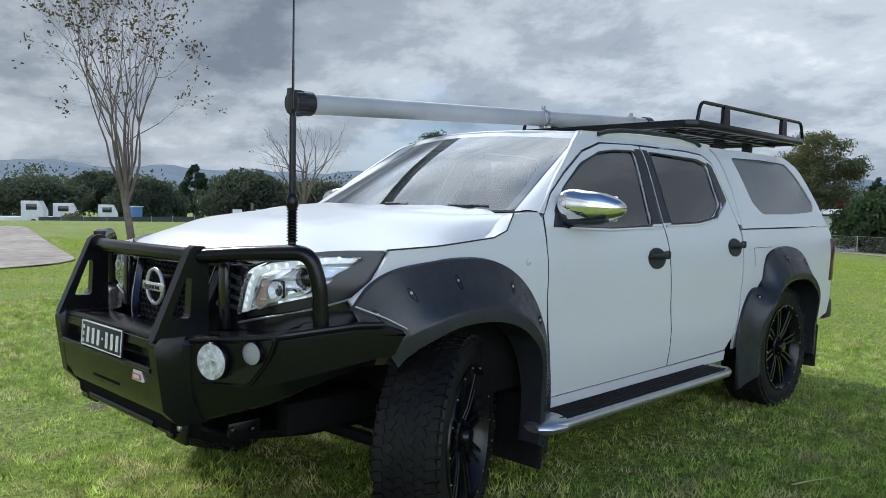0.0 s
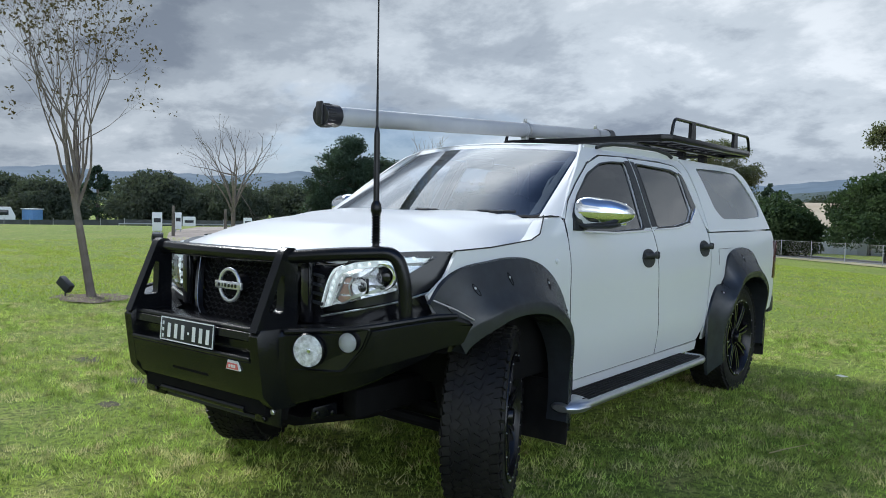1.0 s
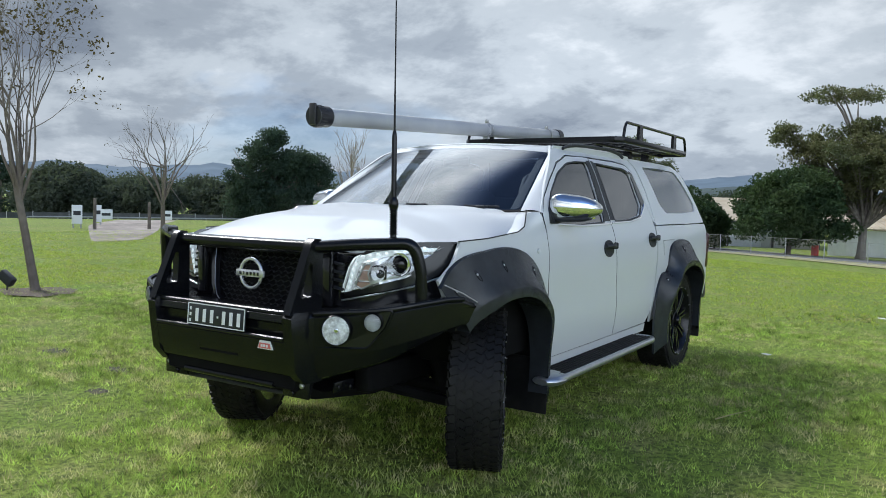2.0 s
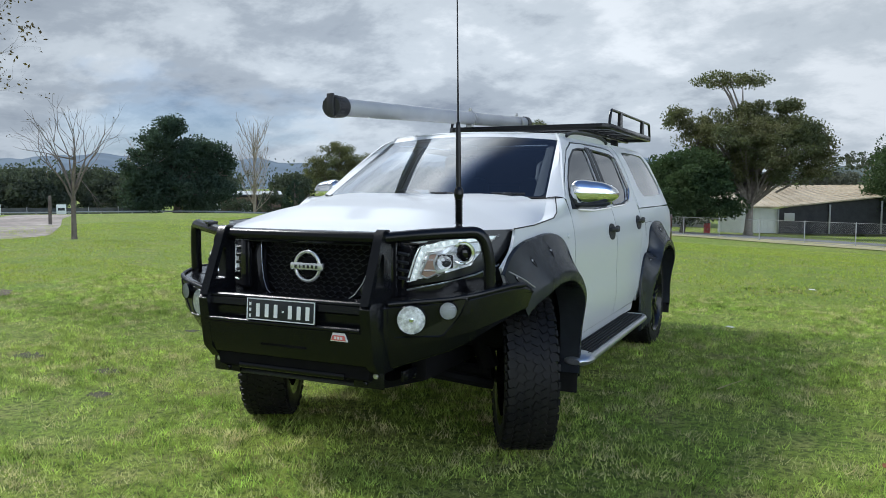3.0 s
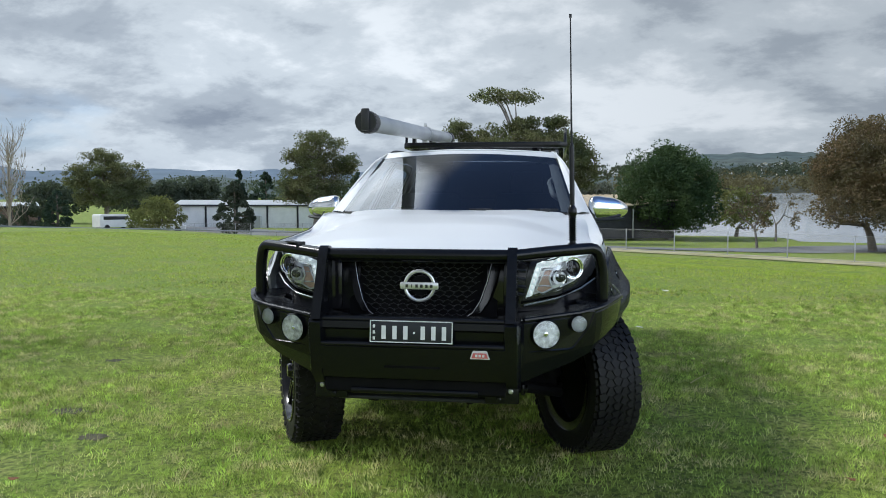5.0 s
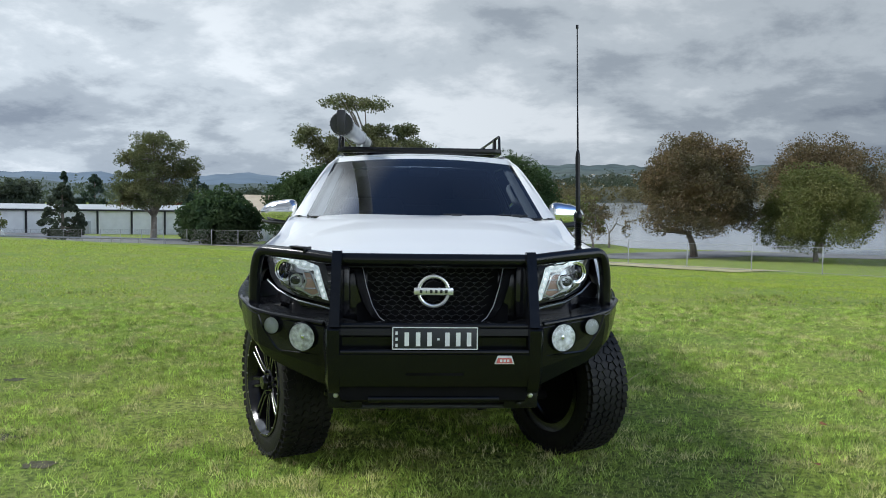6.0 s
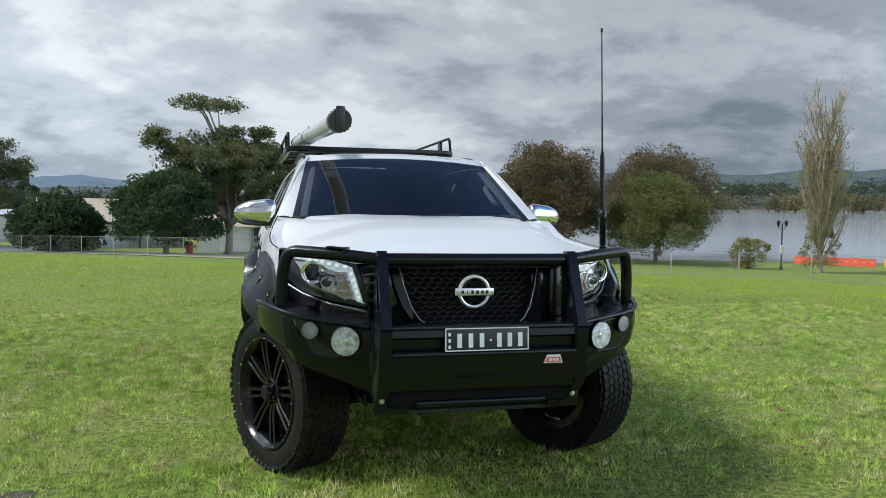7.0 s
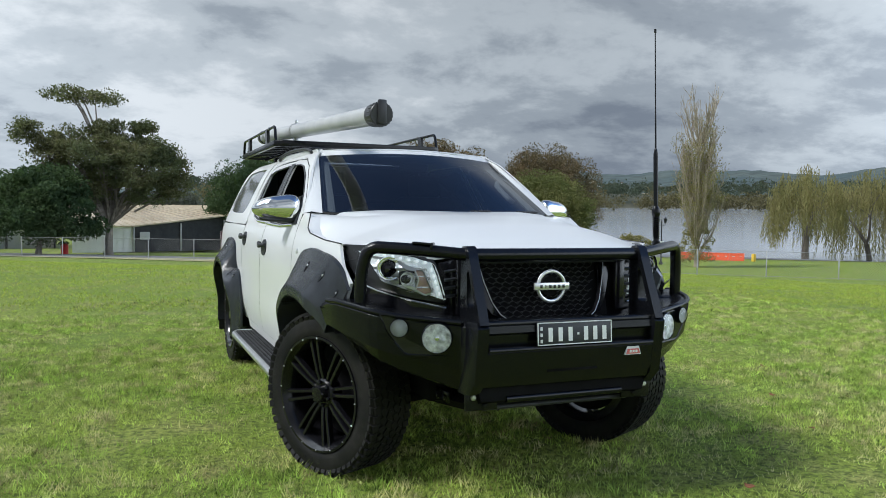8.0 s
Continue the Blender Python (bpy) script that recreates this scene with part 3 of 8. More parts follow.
def wheel_flare(truck, s):
    def flare(name, cy, a_o, b_o, a_i, b_i, cz, t0, t1, dip):
        bm = bmesh.new()
        n = 56
        rings = []
        for i in range(n + 1):
            t = radians(t0 + (t1 - t0) * i / n)
            c, q = math.cos(t), math.sin(t)
            e = 2.35

            def at(a, b):
                return cy + a * math.copysign(abs(c) ** (2 / e), c), cz + b * math.copysign(abs(q) ** (2 / e), q)
            k = dip(math.degrees(t))
            oy, oz = at(a_o * k, b_o * k)
            iy, iz = at(a_i, b_i)
            dg = math.degrees(t)
            out = (1.0 - 0.5 * ramp01(112, 141, dg) if cy < 1 else 1.0 - 0.45 * ramp01(140, 185, dg)) * (1.0 - 0.45 * ramp01(45, 0, dg))
            prof = [(0.0, -0.004), (0.02, 0.012), (0.35, 0.048 * out), (0.66, 0.092 * out), (0.76, 0.110 * out), (0.80, 0.114 * out), (1.0, 0.112 * out), (1.0, 0.085 * out), (0.97, -0.05)]
            ring = []
            for w, x in prof:
                y, z = oy + (iy - oy) * w, oz + (iz - oz) * w
                ring.append(Vector((s * (0.895 * plan(y) + x), y, z)))
            rings.append(ring)
        loft(bm, rings, closed=False)
        r = bmesh.ops.solidify(bm, geom=bm.faces[:], thickness=0.006)
        fl = part(name, bm, FLARE, truck, "satin black bolt-on wheel arch flare", 28)
        if cy < 1 and s > 0:
            bm = bmesh.new()
            tube(bm, [(s * 0.880, -0.485, 0.922), (s * 0.915, -0.380, 0.878), (s * 0.940, -0.300, 0.835)], 0.0032, 6)
            part("edging", bm, STEEL, fl, "bright edging along the bull bar joint")
        for d in (38, 66, 95, 118, 134) if cy < 1 else (38, 66, 95, 122, 146):
            t = radians(d)
            c, q = math.cos(t), math.sin(t)
            if dip(d) < 0.9:
                continue
            e, w = 2 / 2.35, 0.36
            pa, pb = a_o * dip(d) * (1 - w) + a_i * w, b_o * dip(d) * (1 - w) + b_i * w
            y, z = cy + pa * math.copysign(abs(c) ** e, c), cz + pb * math.copysign(abs(q) ** e, q)
            out = (1.0 - 0.5 * ramp01(112, 141, d) if cy < 1 else 1.0 - 0.45 * ramp01(140, 185, d)) * (1.0 - 0.45 * ramp01(45, 0, d))
            # long near-black oval for a pocket's shaded hollow, with a stainless bolt in it
            nz = Vector((s, 0.55 * out * c, 0.55 * out * q)).normalized()
            ny = (Vector((0, c, q)) - nz * nz.dot(Vector((0, c, q)))).normalized()
            m = Matrix((ny.cross(nz), ny, nz)).transposed().to_4x4()
            m = Matrix.Translation((s * (0.895 * plan(y) + 0.0500 * out + 0.001), y, z)) @ m
            bm = bmesh.new()
            lathe(bm, [(0.015, -0.006), (0.015, 0.0012), (0.0135, 0.0016), (0.011, -0.003), (0, -0.004)], 18, m @ Matrix.Diagonal((0.62, 2.1, 1.0, 1)))
            pk = part("bolt_pocket", bm, UNDER, fl)
            bm = bmesh.new()
            lathe(bm, [(0.006, -0.004), (0.006, 0.001), (0.004, 0.003), (0, 0.0035)], 8, m @ Matrix.Translation((0, 0.008, 0)))
            part("bolt", bm, STEEL, pk)
    flare("front_flare", 0.025, 0.56, 0.655, 0.425, 0.418, 0.415, 141, -16, lambda d: 1.0 + 0.11 * ramp01(98, 136, d))
    flare("rear_flare", 3.10, 0.60, 0.635, 0.45, 0.425, 0.395, 195, -14, lambda d: 1.0 - 0.20 * math.exp(-((d - 131) / 11.0) ** 2) + 0.09 * ramp01(146, 172, d))
    # mud flaps
    for y, z0, x0 in ((0.50, 0.16, 0.80), (3.66, 0.17, 0.80)):
        bm = bmesh.new()
        box(bm, (s * x0, y, z0 + 0.14), (0.27, 0.012, 0.30), 0.005, rot(-6, 0, 0))
        part("mud_flap", bm, RUBBER, truck)


def side_step(truck, s):
    bm = bmesh.new()
    box(bm, (s * 0.915, 1.33, 0.345), (0.17, 1.66, 0.035), 0.012)
    step = part("side_step", bm, TRIM, truck, "black ribbed side step with aluminium edge")
    for k in range(6):
        bm = bmesh.new()
        box(bm, (s * (0.855 + 0.024 * k), 1.33, 0.366), (0.010, 1.56, 0.010), 0.003)
        part("rib", bm, RUBBER, step)
    bm = bmesh.new()
    tube(bm, bend([(s * 0.86, 0.475, 0.345), (s * 0.97, 0.475, 0.345), (s * 1.0, 0.56, 0.345), (s * 1.0, 2.10, 0.345), (s * 0.97, 2.18, 0.345), (s * 0.86, 2.18, 0.345)], 0.06), 0.021, 12)
    part("edge_tube", bm, STEEL, step, "brushed aluminium edge")
    bm = bmesh.new()
    rings = []
    for u, r in ((0.0, 0.4), (0.04, 0.85), (0.12, 1.0), (0.16, 0.96)):
        rings.append([Vector((s * 0.925 + s * 0.095 * r * math.cos(a), 0.43 + u, 0.338 + 0.040 * r * math.sin(a))) for a in [2 * math.pi * k / 16 for k in range(16)]])
    loft(bm, rings)
    part("end_cap", bm, STEEL, step, "silver end cap")
    for y in (0.75, 1.35, 1.95):
        bm = bmesh.new()
        box(bm, (s * 0.80, y, 0.325), (0.16, 0.06, 0.03), 0.008)
        part("bracket", bm, UNDER, step)


def mirror(truck, s):
    c = Vector((s * 0.932, 0.825, 1.269))
    bm = bmesh.new()
    bmesh.ops.create_uvsphere(bm, u_segments=28, v_segments=18, radius=1.0)
    for v in bm.verts:
        x, y, z = v.co
        e = 0.72

        def q(a):
            return math.copysign(abs(a) ** e, a)
        w = 0.128 * q(x)
        hgt = (0.072 + 0.014 * (x > 0) * 0 - 0.020 * x) * q(z)
        dep = 0.075 * q(y) * (1.25 if y < 0 else 0.55)
        v.co = Vector((s * w, dep + 0.065 * x, hgt - 0.012 * x * (z > 0)))
    bmesh.ops.translate(bm, verts=bm.verts, vec=c)
    mr = part("door_mirror", bm, CHROME, truck, "chrome door mirror cap on a black foot", 60)
    bm = bmesh.new()
    box(bm, (s * 0.922, 0.858, 1.262), (0.200, 0.012, 0.112), 0.005, rot(0, 0, s * 19))
    part("mirror_glass", bm, MIRRORM, mr)
    bm = bmesh.new()
    rings = []
    for x, y, z, a, b in ((0.805, 0.76, 1.208, 0.05, 0.026), (0.85, 0.77, 1.202, 0.045, 0.018), (0.91, 0.785, 1.199, 0.045, 0.015), (0.99, 0.785, 1.203, 0.036, 0.012), (1.03, 0.785, 1.21, 0.02, 0.008)):
        rings.append([Vector((s * x, y + a * math.cos(t), z + b * math.sin(t))) for t in [2 * math.pi * k / 14 for k in range(14)]])
    loft(bm, rings)
    part("mirror_foot", bm, TRIM, mr)
    # black corner piece in front of the window
    part("corner_trim", sheet([(0.655, 1.178), (0.80, 1.172), (0.80, 1.30), (0.715, 1.262)], [], on_side(s, 0.006), 0.05, Vector((-s * 0.01, 0, 0))), TRIM, mr)


def headlamp(truck, s):
    """Wrap-round lamp: housing, lens, projector, running light."""
    def face(u, z, off=0.0):
        # u: metres from the centre line along the face; the outer end sweeps back
        x = u if u < 0.62 else 0.62 + (u - 0.62) * 0.69
        y = -0.690 + 0.16 * max(0.0, u - 0.46) ** 1.0 + 1.15 * max(0.0, u - 0.62) ** 1.25
        y += 0.30 * max(0.0, z - 0.98)
        return Vector((s * x, y - off, z))
    outline = [(0.470, 0.868), (0.520, 1.030), (0.600, 1.062), (0.76, 1.085), (0.885, 1.080), (0.815, 1.028), (0.758, 0.940)]
    shell = [(0.445, 0.850), (0.500, 1.045), (0.600, 1.080), (0.76, 1.100), (0.915, 1.100), (0.925, 1.070), (0.865, 0.96), (0.80, 0.915)]
    bm = sheet(round_loop(shell, 0.02), [], lambda u, z: face(u, z, -0.05), 0.03, Vector((0, 0.06, 0)))
    hl = part("headlamp", bm, LAMPGREY, truck, "clear projector headlamp with white running light strip")
    part("lens", sheet(round_loop(outline, 0.02), [], lambda u, z: face(u, z, 0.004), 0.03, Vector((0, 0.02, 0))), LENS, hl)
    # bright bowl in steps that tilt up to the sky
    part("reflector", sheet(round_loop([(0.480, 0.878), (0.528, 1.02), (0.61, 1.050), (0.76, 1.073), (0.850, 1.068), (0.800, 1.025), (0.750, 0.945)], 0.02), [], lambda u, z: face(u, z, -0.026 - 0.55 * ((z - 0.87) % 0.045)), 0.012), LAMPBOWL, hl)
    d = Vector((s * 0.35, -1, 0.02)).to_track_quat("Z", "Y").to_matrix().to_4x4()
    c = face(0.722, 1.004, -0.010)
    bm = bmesh.new()
    lathe(bm, [(0.050, -0.03), (0.054, 0.0), (0.051, 0.006), (0.045, 0.005), (0.042, -0.006), (0.038, -0.004), (0.036, -0.012)], 28, Matrix.Translation(c) @ d)
    part("projector_ring", bm, CHROME, hl)
    bm = bmesh.new()
    lathe(bm, [(0.037, -0.014), (0.031, 0.0), (0.018, 0.008), (0, 0.011)], 22, Matrix.Translation(c) @ d)
    part("projector_lens", bm, GLOSSBLACK, hl)
    bm = bmesh.new()
    lathe(bm, [(0.030, -0.02), (0.032, 0.0), (0.024, -0.006), (0.010, -0.022), (0, -0.022)], 18, Matrix.Translation(face(0.636, 0.962, -0.020)) @ d)
    part("high_beam", bm, FOGREF, hl)
    # frosted light guide along the top and down the inner edge
    band = [(0.478, 0.874), (0.507, 0.882), (0.548, 1.010), (0.60, 1.028), (0.76, 1.054), (0.838, 1.060), (0.852, 1.074), (0.76, 1.076), (0.60, 1.056), (0.526, 1.030)]
    guide = part("light_guide", sheet(band, [], lambda u, z: face(u, z, -0.012), 0.02, Vector((0, 0.012, 0))), GUIDE, hl)
    for k in range(8):
        u = 0.556 + 0.036 * k
        bm = bmesh.new()
        bmesh.ops.create_uvsphere(bm, u_segments=8, v_segments=6, radius=1.0, matrix=Matrix.Translation(face(u, 1.0345 + 0.158 * (u - 0.556), -0.010)) @ Matrix.Diagonal((0.0105, 0.004, 0.0075, 1)))
        part("running_light", bm, DRL, guide)
    for k in range(5):
        f = (k + 0.5) / 5
        bm = bmesh.new()
        bmesh.ops.create_uvsphere(bm, u_segments=8, v_segments=6, radius=1.0, matrix=Matrix.Translation(face(0.495 + 0.040 * f, 0.885 + 0.13 * f, -0.010)) @ Matrix.Diagonal((0.006, 0.004, 0.010, 1)))
        part("running_light", bm, DRL, guide)
    # turn signal in its six-sided bright frame
    hexa = [(0.522, 0.905), (0.553, 0.892), (0.598, 0.915), (0.583, 0.960), (0.600, 1.004), (0.562, 1.000)]
    part("turn_signal", sheet(round_loop(hexa, 0.008), [], lambda u, z: face(u, z, -0.034), 0.03), AMBER, hl)
    bm = bmesh.new()
    lp = round_loop(hexa, 0.008)
    tube(bm, [face(u, z, -0.026) for u, z in lp + lp[:1]], 0.0042, 6, False)
    part("signal_frame", bm, STEEL, hl)
    # bright blades above and below the beam
    for blade in ([(0.600, 0.996), (0.640, 1.004), (0.676, 1.030), (0.676, 1.042), (0.634, 1.022), (0.598, 1.012)], [(0.598, 0.914), (0.700, 0.944), (0.760, 0.966), (0.757, 0.975), (0.700, 0.955), (0.600, 0.928)]):
        part("reflector_blade", sheet(blade, [], lambda u, z: face(u, z, -0.018), 0.03, Vector((0, 0.014, 0))), STEEL, hl)
    bm = bmesh.new()
    box(bm, face(0.632, 0.968, -0.036), (0.075, 0.004, 0.06), 0.004)
    part("beam_pocket", bm, LAMPGREY, hl)


def tail_lamp(truck, s):
    bm = bmesh.new()
    box(bm, (s * 0.835, 4.10, 0.90), (0.075, 0.08, 0.32), 0.02, rot(-5, 0, 0))
    part("tail_lamp", bm, REDLENS, truck, "dark red tail lamp")


def roof_rail(truck, s):
    bm = bmesh.new()
    pts = [(1.34, 1.645), (1.42, 1.666), (1.55, 1.680), (1.85, 1.692), (2.20, 1.692), (2.40, 1.675), (2.46, 1.655)]
    tube(bm, bend([(s * 0.600, y, z) for y, z in pts], 0.05), 0.012, 8)
    part("roof_rail", bm, TRIM, truck)


def bonnet_and_front(truck):
    edge = [(-0.775, -0.30), (-0.715, -0.50), (-0.50, -0.63), (0.0, -0.685), (0.50, -0.63), (0.715, -0.50), (0.775, -0.30), (0.795, 0.0), (0.79, 0.30), (0.765, 0.40), (0.725, 0.512), (0.55, 0.405), (0.30, 0.320), (0.0, 0.292), (-0.30, 0.320), (-0.55, 0.405), (-0.725, 0.512), (-0.765, 0.40), (-0.79, 0.30), (-0.795, 0.0)]

    def top(x, y):
        return Vector((x, y, bonnet_z(x, y)))
    bn = part("bonnet", sheet(edge, [], top, 0.026, Vector((0, 0.004, -0.02))), PAINT, truck, "white bonnet with two raised creases", 50)
    # strip between the bonnet's edge and the wing
    for s in (1, -1):
        bm = bmesh.new()
        rings = []
        for i in range(21):
            y = -0.32 + 0.94 * i / 20
            xe = float(np.interp(y, [-0.6, -0.30, 0.0, 0.30, 0.40, 0.512, 0.62], [0.70, 0.775, 0.795, 0.79, 0.765, 0.722, 0.722]))
            zw = float(np.interp(y, [-0.36, -0.075, 0.24, 0.33, 0.405, 0.62], [1.100, 1.113, 1.139, 1.165, 1.232, 1.243]))
            a = Vector((s * xe, y, bonnet_z(xe, y) - 0.001))
            b = Vector((s * side_x(y, zw), y, zw))
            c = Vector((b.x, y, a.z)).lerp(a.lerp(b, 0.5), 0.40)
            rings.append([(1 - t) ** 2 * a + 2 * t * (1 - t) * c + t * t * b for t in (0, 0.2, 0.4, 0.6, 0.8, 1.0)])
        loft(bm, rings, closed=False)
        part("wing_top", bm, PAINT, truck, "", 60)
        bm = bmesh.new()
        tube(bm, [on_side(s, 0.0005)(y, z) for y, z in dense_line([(-0.31, 1.104), (-0.075, 1.113), (0.24, 1.139), (0.33, 1.165), (0.405, 1.232), (0.42, 1.250)], 0.03)], 0.0035, 5)
        part("bonnet_seam", bm, SEAMMAT, truck)
        # cowl and A-pillar outside the glass
        bm = bmesh.new()
        rings = []
        for i in range(13):
            v = i / 12
            a = screen(s * 0.985, v)
            yy = 0.595 + (1.20 - 0.595) * v
            zz = 1.245 + (1.655 - 1.245) * v ** 0.95
            b = Vector((s * side_x(yy, min(1.655, zz)), yy, min(1.655, zz)))
            c = a.lerp(b, 0.5) + Vector((s * 0.005, -0.008, 0.007))
            rings.append([a, c, b])
        loft(bm, rings, closed=False)
        part("front_pillar", bm, PAINT, truck)
        # plastic filler beside the lamp under the bonnet's corner
        def corner(u, z):
            x = u if u < 0.62 else 0.62 + (u - 0.62) * 0.69
            y = -0.680 + 0.16 * max(0.0, u - 0.46) + 1.15 * max(0.0, u - 0.62) ** 1.25 + 0.30 * max(0.0, z - 0.98)
            return Vector((s * x, y, z))
        bp = sheet([(0.30, 0.66), (0.98, 0.70), (1.02, 0.90), (0.88, 0.950), (0.79, 0.910), (0.455, 0.845), (0.49, 1.03), (0.40, 1.05), (0.30, 1.05)], [], corner, 0.04, Vector((0, 0.03, 0)))
        bmp = part("front_bumper", bp, GLOSSBLACK, truck, "gloss black front bumper skin")
        for k in range(4):
            bm = bmesh.new()
            a, b = corner(0.395, 1.005 - 0.036 * k), corner(0.478, 0.995 - 0.036 * k)
            tube(bm, [a + Vector((0, -0.008, 0)), b + Vector((0, -0.008, 0))], 0.008, 6)
            part("intake_slat", bm, TRIM, bmp)
        # white seam line under the lamp
        bm = bmesh.new()
        tube(bm, [corner(u, z) + Vector((0, -0.004, 0)) for u, z in ((0.47, 0.838), (0.62, 0.872), (0.78, 0.905), (0.88, 0.942))], 0.004, 6)
        part("lamp_moulding", bm, STEEL, bmp)
    # grille: frame, honeycomb mesh, chrome blades
    bm = sheet([(-0.345, 0.77), (0.345, 0.77), (0.36, 1.055), (-0.36, 1.055)], [], lambda x, z: Vector((x, -0.700 + 0.25 * (z - 0.9) + 0.25 * x * x, z)), 0.06, Vector((0, 0.02, 0)))
    gr = part("grille", bm, UNDER, truck, "black mesh grille with round badge")
    bm = bmesh.new()
    for r in range(13):
        z = 0.79 + 0.021 * r
        w = 0.225 + 0.075 * (z - 0.79) / 0.25
        n = int(2 * w / 0.044)
        for k in range(n + 1):
            x = -w + 2 * w * (k + (0.5 if r % 2 else 0.0)) / (n + 1)
            y = -0.712 + 0.25 * (z - 0.9) + 0.25 * x * x
            for dx in (-1, 1):
                tube(bm, [(x, y, z), (x + dx * 0.022, y, z + 0.011)], 0.0028, 4, False)
            bmesh.ops.create_uvsphere(bm, u_segments=6, v_segments=4, radius=0.0054, matrix=Matrix.Translation((x, y - 0.003, z + 0.001)))
    tagged(part("grille_mesh", bm, GRILLEM, gr), kind="stuff")
    for s in (1, -1):
        bm = bmesh.new()
        rings = []
        for z, x, w in ((1.045, 0.335, 0.032), (0.95, 0.315, 0.028), (0.86, 0.285, 0.026), (0.81, 0.255, 0.022), (0.785, 0.20, 0.016)):
            y = -0.735 + 0.25 * (z - 0.9) + 0.25 * x * x
            rings.append([Vector((s * (x - w * 0.2), y - 0.012, z)), Vector((s * (x + w), y - 0.004, z)), Vector((s * (x + w + 0.01), y + 0.02, z)), Vector((s * (x - w * 0.5), y + 0.012, z))])
        loft(bm, rings)
        part("grille_blade", bm, GLOSSBLACK, gr)
        bm = bmesh.new()
        tube(bm, [(s * (x - 0.008), -0.750 + 0.25 * (z - 0.9) + 0.25 * x * x, z) for z, x in ((1.04, 0.332), (0.95, 0.312), (0.86, 0.282), (0.81, 0.25), (0.79, 0.22))], 0.002, 6)
        part("chrome_blade", bm, STEEL, gr, "thin bright edge")
        bm = bmesh.new()
        box(bm, (s * 0.405, -0.70, 0.93), (0.055, 0.03, 0.25), 0.012)
        part("grille_post", bm, GLOSSBLACK, gr)
    bm = bmesh.new()
    box(bm, (0, -0.690, 1.052), (0.84, 0.05, 0.045), 0.012)
    part("grille_top", bm, TRIM, gr)
    # badge: ring and bar, plain
    bm = bmesh.new()
    m = Matrix.Translation((0, -0.770, 0.930)) @ rot(90, 0, 0).to_4x4()
    pr = [(0.067 + 0.0085 * math.cos(a), 0.008 * math.sin(a)) for a in [2 * math.pi * k / 10 for k in range(11)]]
    lathe(bm, pr, 40, m)
    bd = part("badge_ring", bm, BADGEM, gr, "chrome ring badge")
    bm = bmesh.new()
    box(bm, (0, -0.775, 0.930), (0.178, 0.014, 0.034), 0.005)
    part("badge_bar", bm, BADGEM, bd)
    for k in range(6):
        bm = bmesh.new()
        box(bm, (-0.0565 + 0.0226 * k, -0.7835, 0.930), (0.0115 if k != 1 else 0.004, 0.003, 0.0145), 0.0006)
        part("badge_mark", bm, LAMPGREY, bd)
    bm = bmesh.new()
    tube(bm, [(0, -0.76, 0.93), (0, -0.69, 0.93)], 0.045, 16)
    part("badge_stem", bm, UNDER, bd)
    # wipers at the foot of the screen
    for x0, x1 in ((0.44, 0.62), (0.10, 0.23)):
        bm = bmesh.new()
        pts = [screen(u, 0.02) + Vector((0, -0.010, 0.012)) for u in np.linspace(x0 / 0.735, x1 / 0.735, 8)]
        tube(bm, pts, 0.007, 6)
        box(bm, pts[4] + Vector((0, -0.03, -0.004)), (0.06, 0.05, 0.02), 0.006)
        part("wiper", bm, TRIM, truck)


